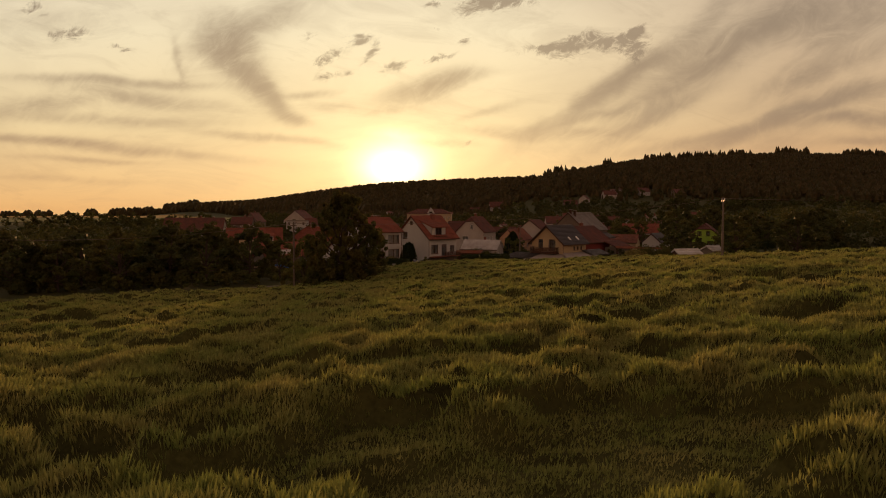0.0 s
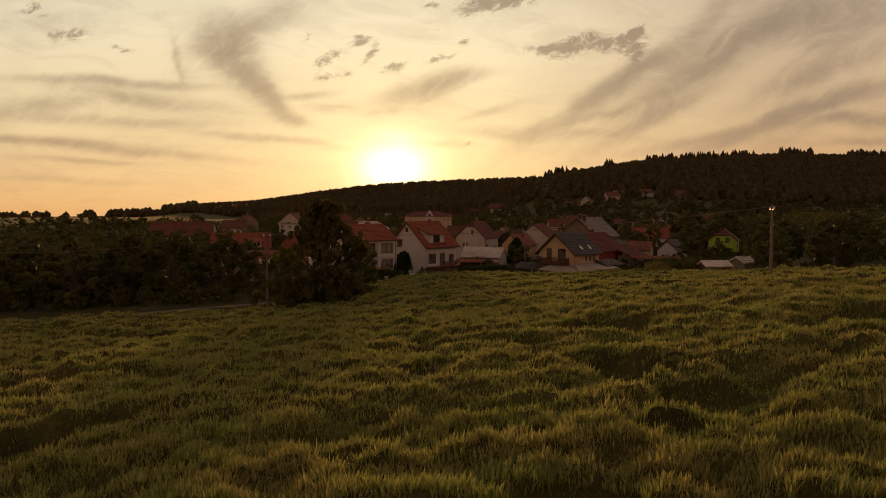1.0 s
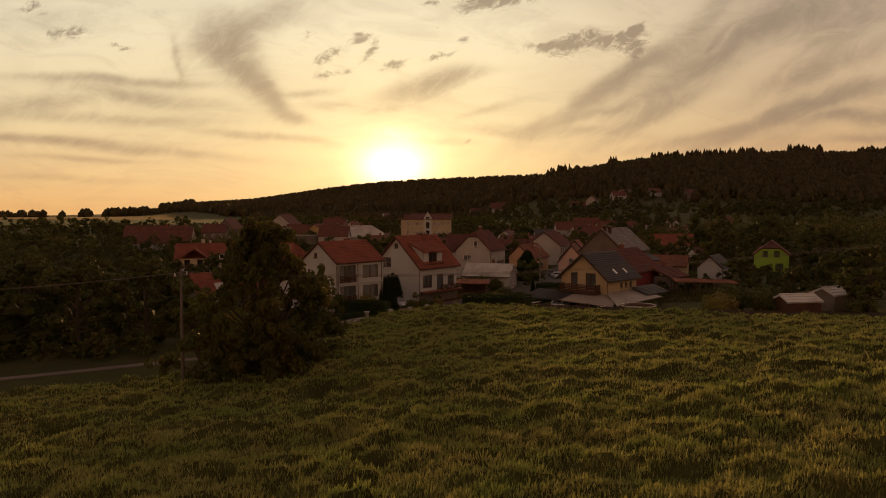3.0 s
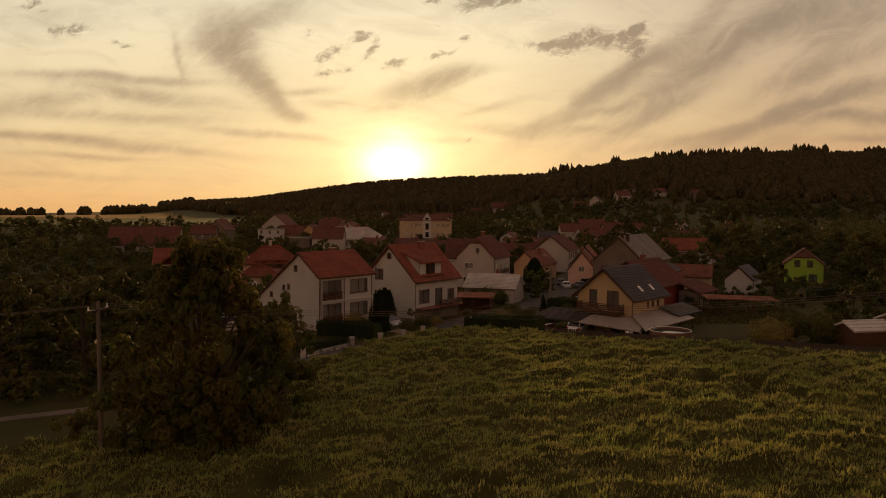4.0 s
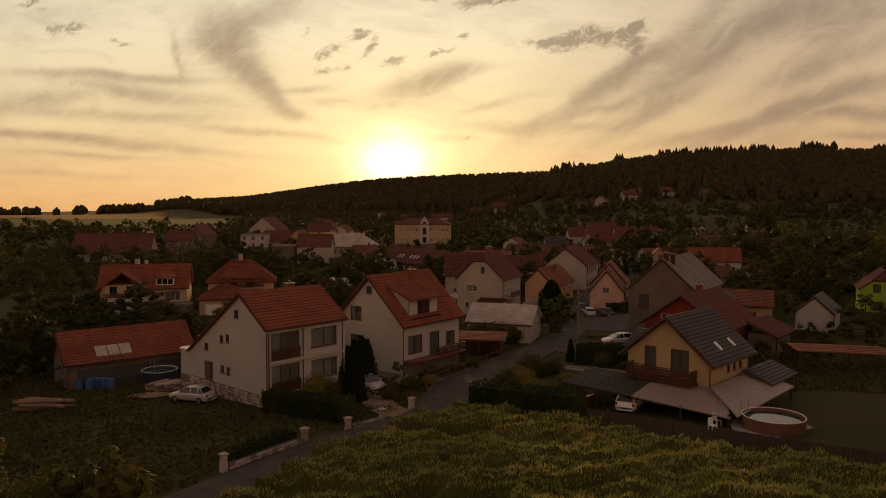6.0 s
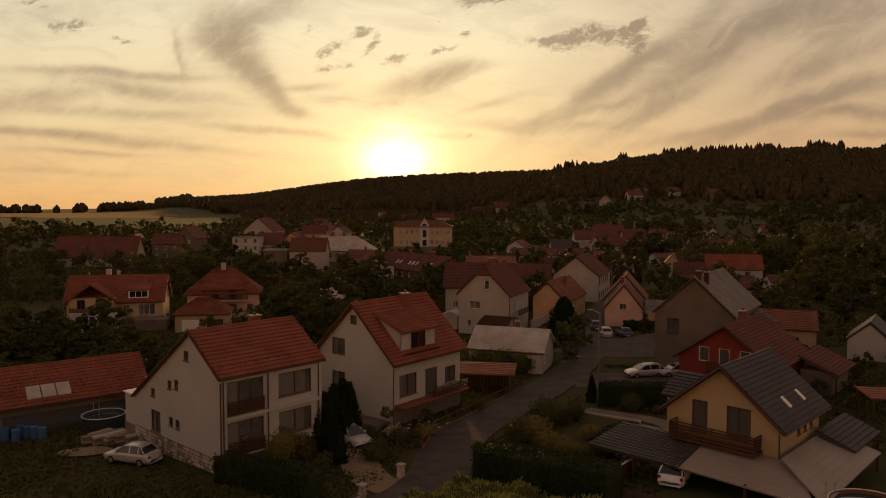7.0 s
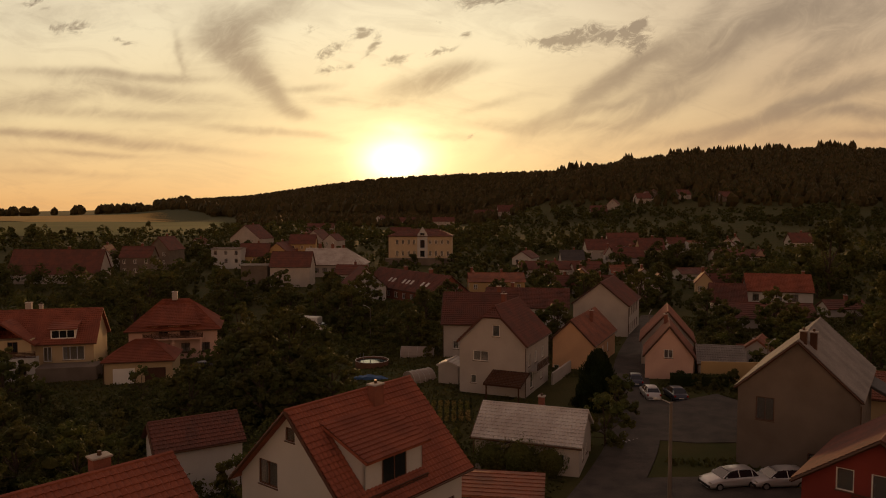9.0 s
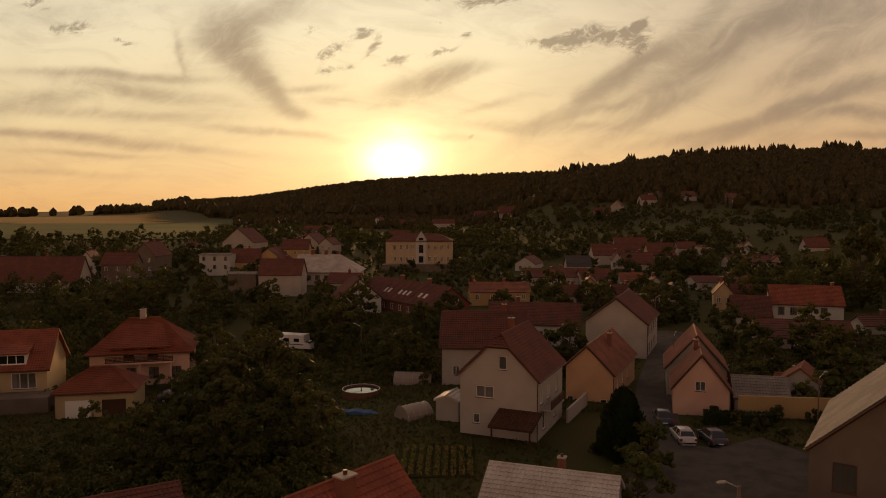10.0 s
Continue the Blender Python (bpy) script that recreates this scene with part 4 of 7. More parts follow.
house(24.8, 239.3, 68.1, 13.3, 9.9, 6.5, 2.6, -3.4, M["plaster2"], M["tile2"], "two-storey pale house with dark tile roof on the lane", over=0.25, frame_mt="brownframe",
      openings=[("R", 1.5 + k * 2.2, z, 1.0, 1.4, "double") for k in range(5) for z in (-2.0, 0.8)])
house(15.6, 213.0, 66.0, 14.2, 6.8, 4.1, 0.8, -3.5, M["peach"], M["tile3"], "peach rendered gabled house with brown tile roof", over=0.25, zl=1.4, frame_mt="frame",
      openings=[("F", -2, -2.9, 0.8, 0.7, "single"), ("F", 2, -2.9, 0.8, 0.7, "single"), ("R", 3, -1.4, 0.9, 1.3, "double"), ("R", 6, -1.4, 0.9, 1.3, "double"), ("R", 9, -1.4, 0.9, 1.3, "double")], chim=[(7, -1.2, 3, 4.6, 0.5)])
house(63.7, 276.5, -14, 13.6, 8.4, 4.6, 1.15, -3.4, M["plaster"], M["tile"], "long white house with red tile roof on the slope", over=0.3, frame_mt="brownframe",
      openings=[("R", 2.0 + q, -0.85, 1.2, 1.5, "double") for q in (0, 2.3, 4.6, 7.8)] + [("B", -0.9, -1.1, 0.7, 1.5, "single"), ("B", 0.5, -0.9, 0.7, 1.5, "single")], chim=[(12.0, 0.2, 4.0, 5.3, 0.5)])
house(55.6, 275.2, -14, 7.6, 9.0, 2.6, -1.0, -3.6, M["plaster2"], M["tile2"], "low white house with brown-red roof", over=0.3, openings=[("R", 2.4, -3.2, 1.2, 1.5, "double")])
BARN = house(-41.5, 150.5, 40.0, 13.5, 6.8, 2.8, -0.1, -3.2, M["greyroughcast"], M["tile"], "long open barn with red tile roof", over=0.4, openings=[("R", 6.5, -3.1, 10.5, 2.3, "triple")])
for k in range(3):
    pv = box("roof_window", 3.2 + k * 1.2, 4.3 + k * 1.2, -2.9, -1.9, 0, 0.1, M["tin"], BARN, "pale sheet panel on the roof")
    for v_ in pv.data.vertices:
        v_.co.z += 2.8 - abs(v_.co.y) * 2.9 / 3.4 + 0.08
house(63.2, 183.7, 66, 8.0, 6.9, 6.3, 3.6, -0.6, M["green"], M["tile2"], "lime green rendered house with brown hipped roof", over=0.25, hip=0.5, frame_mt="wood",
           openings=[("F", 1.1, 3.2, 1.0, 1.2, "double"), ("F", -1.0, 3.2, 1.0, 1.2, "double"), ("F", -1.5, 0.5, 1.4, 1.4, "double")])
house(46.4, 170.6, 56, 7.0, 4.7, 4.2, 2.1, -0.2, M["plaster"], M["slate"], "small white gabled hut", over=0.15)
house(38.3, 186.5, -22, 9.0, 7.4, 3.5, 1.6, -1.6, M["cream"], M["tile3"], "low yellow outbuilding with red-brown roof", over=0.25)
VB = house(-52.4, 230.3, 14, 14.4, 10.2, 4.4, 0.1, -5.0, M["pinkish"], M["tile"], "pink villa with hipped red roof", hip=1.0, hipb=1.0, over=0.6, frame_mt="brownframe",
           openings=[("R", 3 + k * 3.0, 0.0 if k < 0 else -3.6, 1.3, 1.6, "double") for k in range(4)], chim=[(7, 0, 4.3, 5.6, 0.8, "plaster2")])
# its broad dormer over a balcony
VD = box("dormer", 4.0, 10.6, -4.5, -1.0, -0.9, 1.15, M["pinkish"], VB)
tile_slope("dormer_roof", VD, (4.6, -1.2, 3.5), (10.0, -1.2, 3.5), (3.2, -5.2, 0.95), (11.4, -5.2, 0.95), M["tile"], True)
for q in (5.0, 8.2):
    wf = part_frame(VD, Vector((0, -4.59, 0)), Vector((1, 0, 0)), Vector((0, 1, 0)), q, q + 1.4, -0.85, 0.75, M["brownframe"], "double")
    mesh_ob("pane", [(q + .05, -4.512, -.8), (q + 1.35, -4.512, -.8), (q + 1.35, -4.512, .7), (q + .05, -4.512, .7)], [(0, 1, 2, 3)], M["carglass"], wf)
box("balcony_slab", 2.8, 11.8, -6.0, -4.52, -1.2, -1.0, M["pinkish"], VB)
rail(VB, 2.9, 11.7, -5.9, -5.9, -1.0, 0.9)
for q in (3.2, 7.3, 11.4):
    box("post", q - .12, q + .12, -5.9, -5.66, -5.0, -1.21, M["pinkish"], VB)
VA = house(-69.2, 218.6, 14, 16.8, 10.0, 4.3, -0.1, -6.0, M["cream"], M["tile"], "yellow and white villa with large red tile roof", over=0.5, frame_mt="frame",
           openings=[("R", 10.2, -2.6, 1.1, 2.1, "double"), ("R", 13.6, -2.5, 2.9, 2.0, "triple", 0.2), ("R", 3.0, -2.0, 1.0, 1.6, "double"), ("R", 6.2, -2.0, 1.0, 1.6, "double")], chim=[(6.5, 0.6, 3.8, 5.3, 0.8, "plaster2"), (8.2, 0.4, 3.8, 5.0, 0.5, "plaster2")])
VD2 = box("dormer", 10.6, 13.9, -4.3, -2.0, 0.55, 2.0, M["frame"], VA)
for q in range(3):
    mesh_ob("pane", [(10.8 + q * 1.0, -4.305, .75), (11.7 + q * 1.0, -4.305, .75), (11.7 + q * 1.0, -4.305, 1.75), (10.8 + q * 1.0, -4.305, 1.75)], [(0, 1, 2, 3)], M["carglass"], VD2)
tile_slope("dormer_roof", VD2, (10.3, -1.5, 2.9), (14.2, -1.5, 2.9), (10.3, -4.7, 2.05), (14.2, -4.7, 2.05), M["tile"], False)
# the forward gabled bay with a balcony over a white porch
BAY = box("bay", 1.2, 8.6, -6.2, -4.2, -6.0, 0.9, M["cream"], VA, "cream rendered bay above a white porch")
tile_slope("bay_roof", BAY, (4.9, -2.0, 3.4), (4.9, -6.7, 3.4), (0.6, -2.0, 0.2), (0.6, -6.7, 0.2), M["tile"], True)
tile_slope("bay_roof", BAY, (4.9, -6.7, 3.4), (4.9, -2.0, 3.4), (9.2, -6.7, 0.2), (9.2, -2.0, 0.2), M["tile"], True)
for q in (2.6, 5.6):
    wf = part_frame(BAY, Vector((0, -6.29, 0)), Vector((1, 0, 0)), Vector((0, 1, 0)), q, q + 1.3, -0.9, 0.7, M["brownframe"], "double")
    mesh_ob("pane", [(q + .05, -6.212, -.85), (q + 1.25, -6.212, -.85), (q + 1.25, -6.212, .65), (q + .05, -6.212, .65)], [(0, 1, 2, 3)], M["carglass"], wf)
box("porch", 1.8, 9.6, -8.2, -6.25, -5.6, -1.35, M["plaster"], VA, "white rendered porch under the balcony", bevel=0.03)
rail(VA, 1.8, 9.6, -8.1, -8.1, -1.3, 0.9)
for q in (2.8, 5.0, 7.6):
    wf = part_frame(VA, Vector((0, -8.29, 0)), Vector((1, 0, 0)), Vector((0, 1, 0)), q, q + 0.9, -3.6, -2.0, M["brownframe"], "single")
    mesh_ob("pane", [(q + .05, -8.212, -3.55), (q + .85, -8.212, -3.55), (q + .85, -8.212, -2.05), (q + .05, -8.212, -2.05)], [(0, 1, 2, 3)], M["carglass"], wf)
box("terrace", 9.7, 17.5, -8.6, -4.9, -6.0, -2.75, M["greyroughcast"], VA, "paved terrace before the villa", bevel=0.03)
GAR = house(-48.6, 214.4, 12, 9.6, 7.4, 0.9, -1.5, -5.2, M["cream"], M["tile"], "double garage with red hipped roof and cream walls", hip=1.0, hipb=1.0, over=0.4, name="garage", category="garage")
box("garage_door", 1.5, 4.3, -3.38, -3.302, -4.9, -2.45, M["frame"], GAR, "white sectional garage door", bevel=0.02)
box("garage_door", 5.6, 8.3, -3.38, -3.302, -4.9, -2.45, M["wood"], GAR, "dark brown garage door", bevel=0.02)
# small outbuilding with patchy red roof between the two white houses
house(-23.4, 168.0, 32, 6.8, 5.0, 3.3, 1.6, -3.8, M["plaster"], M["tile2"], "low garden shed with patched red roof", over=0.25, name="shed", category="shed", openings=[("F", 1.0, -2.6, 0.9, 1.6, "door")])

# school and larger buildings further off
SC = house(-25.0, 393.5, -2, 24.4, 11.0, 10.4, 7.9, -0.2, M["school"], M["tile2"], "long two-storey ochre school with central gable", hip=1.0, hipb=1.0, over=0.4, frame_mt="frame", fine=False,
           openings=[("R", q, z, 1.0, h, "double") for q in (3.6, 5.8, 8.0, 10.0, 16.0, 18.2, 20.4, 22.6) for z, h in ((0.5, 1.9), (4.9, 1.6))])
mesh_ob("gable", [(11.2, -5.3, -0.2), (15.0, -5.3, -0.2), (15.0, -5.3, 8.4), (13.1, -5.3, 11.4), (11.2, -5.3, 8.4), (11.2, -4.5, -0.2), (15.0, -4.5, -0.2), (15.0, -4.5, 8.4), (13.1, -4.5, 11.4), (11.2, -4.5, 8.4)],
        [(0, 1, 2, 3, 4), (0, 5, 6, 1), (1, 6, 7, 2), (2, 7, 8, 3), (3, 8, 9, 4), (4, 9, 5, 0)], M["plaster"], SC)
for zz, hh in ((0.2, 2.3), (3.6, 2.9), (8.2, 0.8)):
    mesh_ob("pane", [(12.3, -5.31, zz), (13.9, -5.31, zz), (13.9, -5.31, zz + hh), (12.3, -5.31, zz + hh)], [(0, 1, 2, 3)], M["carglass"], SC)
box("retaining_wall", -0.5, 25.5, -9.0, -5.4, -5.0, -0.25, M["greyroughcast"], SC, "grey terrace wall below the school", bevel=0.05)
house(-47.2, 346.0, -2, 19.5, 13, 5.9, 1.1, -4.0, M["plaster2"], M["tin"], "hall with pale sheet metal roof", over=0.5, fine=True, hipb=1.0, openings=[("R", 2 + k * 2.6, -1.2, 1.4, 1.4, "double") for k in range(7)],
      chim=[(4.5, 0.3, 5.0, 7.4, 0.9), (8.5, 0.3, 5.0, 7.2, 0.9), (12.0, 0.3, 5.0, 7.0, 0.7)])
SH = house(-0.7, 285.0, 127.5, 32, 11.0, 3.0, -1.1, -4.5, M["brick"], M["tile2"], "long brick building with brown roof and rows of roof windows", over=0.35, fine=True,
           openings=[("L", 2.5 + k * 3.4, -3.2, 1.5, 1.4, "double") for k in range(8)] + [("F", 1.7, -0.9, 0.9, 1.4, "single"), ("F", -1.7, -0.9, 0.9, 1.4, "single")], frame_mt="frame",
           chim=[(9, -0.4, 2.2, 4.0, 0.8), (20, -0.4, 2.2, 4.0, 0.8)])
for q in (5.0, 7.0, 11.5, 13.2, 15.0, 19.5, 21.2):
    sk = box("roof_window", q, q + 0.8, 2.7, 3.8, 0, 0.12, M["tin"], SH)
    for v_ in sk.data.vertices:
        v_.co.z += 3.0 - abs(v_.co.y) * 4.1 / 5.5 + 0.08
house(-21.5, 291.0, 108, 9, 10.5, 4.2, -0.4, -4.0, M["plaster"], M["tile2"], "white gabled house joined to the brick building", over=0.3, openings=[("F", -1.6, 0.6, 2.2, 1.3, "triple"), ("F", 2.0, -2.4, 1.4, 1.4, "double")], frame_mt="frame")


def foot_of(px, py):
    """Where the line of sight from the walk's end, by bearing and drop, meets the ground."""
    u, v = (px - 805) / FOC, (362 - py) / FOC
    d = 60.0
    while d < 1500 and 20.95 + v * d > hz(-0.1 + u * d, 125.8 + d):
        d += 2.0
    return u, d


FAR = [  # bearing, foot, width, eave, ridge, turn, walls, roof, label
    (40, 522, 180, 503, 455, 0, "plaster2", "tile2", "long low house with large brown roof"),
    (145, 494, 36, 469, 446, 96, "plaster", "tile2", "white gabled house with brown roof among trees"),
    (200, 508, 62, 470, 448, 2, "greyroughcast", "tile2", "grey two-storey house with low brown roof"),
    (249, 492, 46, 455, 430, 82, "greyroughcast", "tile2", "grey gabled house among tall trees"),
    (376, 490, 58, 452, 449, 0, "plaster", "greytile", "white flat-roofed building with a band of windows"),
    (428, 486, 56, 466, 441, 4, "ochre", "tile2", "ochre house with a brown tile roof"),
    (472, 484, 60, 464, 440, 84, "ochre", "tile2", "broad ochre gable with brown roof"),
    (520, 478, 50, 442, 424, 2, "ochre", "tile2", "tall ochre house with brown roof"),
    (424, 526, 54, 486, 484, 0, "greyroughcast", "greytile", "long blank-walled grey building"),
    (492, 528, 80, 489, 459, 0, "plaster2", "tile2", "blank-walled house with hipped brown roof"),
    (608, 524, 62, 503, 484, -10, "plaster2", "tile2", "house with steep brown-red roof"),
    (418, 446, 66, 430, 405, 72, "plaster2", "tile2", "pale gabled house further up the slope"),
    (325, 448, 24, 440, 430, 70, "plaster", "tile2", "small white hut on the slope"),
    (575, 452, 30, 434, 422, 75, "plaster2", "tile2", "small pale gabled house with brown roof"),
    (545, 446, 40, 432, 414, 78, "plaster2", "tile2", "steep pale gabled house"),
    (520, 428, 28, 420, 410, 70, "plaster", "tile2", "white gabled house behind the ochre ones"),
    (560, 416, 50, 408, 400, 2, "plaster2", "tile2", "pale house under a brown roof"),
    (929, 481, 40, 468, 455, 66, "plaster", "tile2", "small white gabled house"),
    (885, 542, 110, 518, 500, 2, "ochre", "tile3", "ochre house with long brown tile roof"),
    (838, 540, 24, 514, 498, 84, "ochre", "tile3", "narrow ochre gabled house"),
    (985, 506, 120, 491, 475, 4, "plaster2", "tile2", "long house with low brown-red roof"),
    (978, 506, 30, 490, 480, 84, "wood", "tile2", "brown timber gable among roofs"),
    (1012, 542, 48, 526, 505, 6, "plaster", "tile2", "low white house with brown-red roof"),
    (1025, 486, 46, 472, 453, 4, "plaster", "slate", "white house with dark grey roof"),
    (1044, 522, 38, 508, 491, 80, "ochre", "tile2", "small ochre gabled house"),
    (1076, 470, 56, 452, 432, 4, "plaster2", "tile2", "house with broad dull orange roof"),
    (1118, 458, 60, 444, 420, 2, "plaster2", "tile2", "long house under a tall brown-red roof"),
    (1092, 478, 20, 462, 446, 84, "plaster", "tile2", "narrow white gabled house with tall roof"),
    (1130, 480, 58, 468, 447, 3, "plaster2", "tile2", "long house with orange-brown roof"),
    (1170, 466, 50, 452, 430, 6, "cream", "tile2", "gabled house with weathered brown roof"),
    (1055, 505, 60, 496, 476, 12, "plaster2", "tile2", "house with dull red roof in the village centre"),
    (1120, 510, 44, 498, 483, 4, "plaster2", "tile3", "house with orange-brown roof"),
    (1161, 514, 27, 502, 490, 84, "plaster", "tile2", "small white gabled house"),
    (1197, 526, 24, 510, 494, 84, "plaster", "tile2", "narrow white gabled house"),
    (1165, 552, 70, 541, 520, -4, "pinkish", "awning", "low pink house with pale roof"),
    (1083, 534, 28, 522, 505, 82, "wood", "tile2", "dark timber gable behind the lane"),
    (1108, 534, 40, 522, 504, 2, "plaster2", "tile2", "house with brown-red roof behind the lane"),
    (1281, 552, 38, 522, 500, 74, "cream", "tile2", "cream gabled house beside the long white house"),
    (1318, 548, 46, 524, 502, 4, "plaster2", "tile2", "house with short brown-red roof"),
    (1288, 512, 118, 500, 488, 3, "plaster2", "tile2", "pale house with long brown roof"),
    (1251, 448, 34, 437, 434, 2, "plaster", "tile3", "pale low house on the slope"),
    (1310, 460, 34, 447, 432, 70, "plaster", "tile2", "white gabled house on the slope"),
    (1322, 444, 16, 434, 426, 70, "plaster", "tile2", "little white house on the slope"),
    (1340, 474, 100, 465, 452, 2, "plaster2", "tile2", "house with long brown-red roof"),
    (1373, 472, 22, 463, 452, 80, "pinkish", "tile2", "pale pink gable on the slope"),
    (1230, 462, 60, 456, 448, 2, "plaster2", "greytile", "long low pale shed"),
    (1215, 448, 36, 440, 428, 4, "plaster2", "tile2", "brown-roofed house by the trees"),
    (1445, 446, 44, 438, 420, 4, "plaster2", "tile2", "house with brown roof below the wooded slope"),
    (1440, 622, 168, 600, 566, -10, "plaster2", "tile2", "long low farm building with brown roof"),
    (1415, 700, 60, 684, 663, -20, "ochre", "tile3", "small ochre garden hut with orange roof"),
    (1570, 592, 80, 577, 558, 0, "plaster2", "tile2", "house with brown roof among dark trees"),
    (667, 402, 24, 395, 385, 70, "plaster", "tile2", "white gabled house beyond the school"),
    (715, 402, 70, 396, 388, 2, "plaster2", "tile2", "row of pale houses beyond the school"),
    (785, 408, 40, 396, 388, 2, "plaster2", "tile2", "pale house beyond the school"),
    (905, 384, 46, 378, 366, 4, "plaster2", "tile2", "brown-roofed house at the foot of the wood"),
    (860, 388, 40, 382, 374, 4, "plaster2", "tile2", "low house at the foot of the wood")]
for bx, by, bw, ye, yr, rot, wl_, rf, lab in FAR:
    u_, D_ = foot_of(bx, by)
    X_, Y_, Wd = -0.1 + u_ * D_, 125.8 + D_, bw / FOC * D_
    along = abs(rot) < 40
    Lh, Wh = (Wd, min(9.0, Wd * 0.7)) if along else (min(13.0, Wd * 1.3), Wd)
    zz = hz(X_, Y_) - 1.2
    z_e = 20.95 - (ye - 362) / FOC * D_
    z_r = max(20.95 - (yr - 362) / FOC * (D_ + (Wh / 2 if along else 0)), z_e + 0.3)
    tall = z_e - zz - 1.2
    fl = [z_e - 1.9] + ([z_e - 4.7] if tall > 4.6 else [])
    c, s_ = math.cos(radians(rot)), math.sin(radians(rot))
    n = max(2, int(Lh / 3))
    ops = [("R", Lh * (k + .5) / n, z, 1.0, 1.3, "double") for k in range(n) for z in fl] if along and tall > 1.5 and "blank" not in lab else []
    ops += [("F", q * Wh * .22, z, min(1.0, Wh * .2), 1.3, "double") for q in (-1, 1) for z in fl] if not along else []
    house(X_ - (c * Lh / 2 if along else 0), Y_ - (s_ * Lh / 2 - Wh / 2 if along else 0), rot, Lh, Wh, z_r, z_e, zz, M[wl_], M[rf], lab, openings=ops, fine=False, frame_mt="frame" if wl_ != "plaster" else "brownframe",
          over=0.3, gutters=False, hip=0.0, chim=[(Lh * .6, 0.3, z_e + (z_r - z_e) * .7, z_r + 0.9, 0.6)] if z_r - z_e > 1 else [])
# hamlet on the hillside
for k, (hx, hy, rr_) in enumerate(((150, 700, 60), (161, 712, 80), (176, 705, 20), (140, 690, 10), (96, 640, 0), (118, 668, 70), (-38, 548, 0), (205, 690, 30))):
    zz = hz(hx, hy) - 0.4
    house(hx, hy, rr_, 12, 9, zz + 8.2, zz + 4.2, zz, M[("plaster2", "greyroughcast", "plaster2")[k % 3]], M["tile2"], "small hillside house with white walls and tiled roof", fine=False, frame_mt="frame", gutters=False,
          openings=[("R", 3, zz + 1.4, 1.2, 1.4, "double"), ("R", 8, zz + 1.4, 1.2, 1.4, "double"), ("F", 0, zz + 4.4, 1.2, 1.4, "double")], group="hillside hamlet")

# ---- vegetation ----
def lattice(ix, iy, seed):
    h = (ix.astype(np.int64) * 374761393 + iy.astype(np.int64) * 668265263 + seed * 1442695041) & 0x7FFFFFFF
    h = ((h ^ (h >> 13)) * 1274126177) & 0x7FFFFFFF
    return ((h ^ (h >> 16)) & 0xFFFF) / 65535.0


def vnoise(x, y, seed=0):
    ix, iy = np.floor(x), np.floor(y)
    fx, fy = x - ix, y - iy
    fx, fy = fx * fx * (3 - 2 * fx), fy * fy * (3 - 2 * fy)
    a, b = lattice(ix, iy, seed), lattice(ix + 1, iy, seed)
    c, d = lattice(ix, iy + 1, seed), lattice(ix + 1, iy + 1, seed)
    return (a * (1 - fx) + b * fx) * (1 - fy) + (c * (1 - fx) + d * fx) * fy


FX = [-95, -60, -40, -28, -20, -16.5, -13.6, -11, -6.5, 0.5, 9, 16, 26, 45, 90]
FY = [72, 84, 90, 94, 97, 103, 113, 118.5, 126, 134, 128, 121.5, 112, 97, 62]
def in_field(x, y):
    return y < np.interp(x, FX, FY)


# laid patches: x, y, half width, where the crop is pressed down and its standing edge shows
LAID = [(-32.3, 52.7, 3.7), (-24.8, 36.4, 2.2), (-18.4, 33.4, 2.0), (-15.6, 39.7, 1.9), (-12.7, 18.9, 3.0), (-7.7, 16.6, 1.3), (-4.6, 21.6, 1.3), (-3.6, 32.6, 2.3), (-0.6, 20.4, 1.4),
        (-5.2, 50.9, 2.1), (6.5, 31.6, 1.8), (2.4, 25.9, 1.6), (8.9, 53.9, 2.9), (7.7, 16.6, 2.7), (11.8, 19.2, 1.7), (16.3, 33.0, 3.2), (10.9, 33.4, 2.5), (5.4, 12.6, 2.2)]
LAID_FAR = [(-29.9, 81.8, 2.9), (-20.9, 80.0, 4.2), (-10.9, 73.3, 2.9), (-26.9, 72.8, 2.9), (-4.2, 67.0, 1.7), (-7.0, 58.3, 1.6), (0.2, 80.8, 2.4), (-9.7, 116.4, 4.6), (-1.3, 113.4, 3.9), (1.9, 107.4, 2.6), (9.6, 110.9, 3.8), (-11.0, 110.8, 2.3)]


def standing(x, y):
    """How upright the crop stands, 0 to 1: laid in wavy bands near the start, mostly upright further on."""
    wx, wy = x + 3.0 * (vnoise(x * .22, y * .22, 5) - .5), y + 2.6 * (vnoise(x * .22, y * .3, 6) - .5) - 0.12 * x
    n = vnoise(wx * 0.12, wy * 0.30, 1) * 0.62 + vnoise(wx * 0.30, wy * 0.62, 2) * 0.38
    n = n + 0.16 * sstep(44, 70, y + 0.35 * x) - 0.10 * sstep(100, 112, y) * sstep(14, -4, x)
    s_ = sstep(0.33, 0.46, n)
    for cx, cy, r in LAID + LAID_FAR:
        dx, dy = (x - cx) / r, (wy + 0.12 * x - cy + 0.9) / (0.65 + 0.14 * r)
        s_ = s_ * sstep(0.75, 1.15, np.sqrt(dx * dx + dy * dy))
    return s_


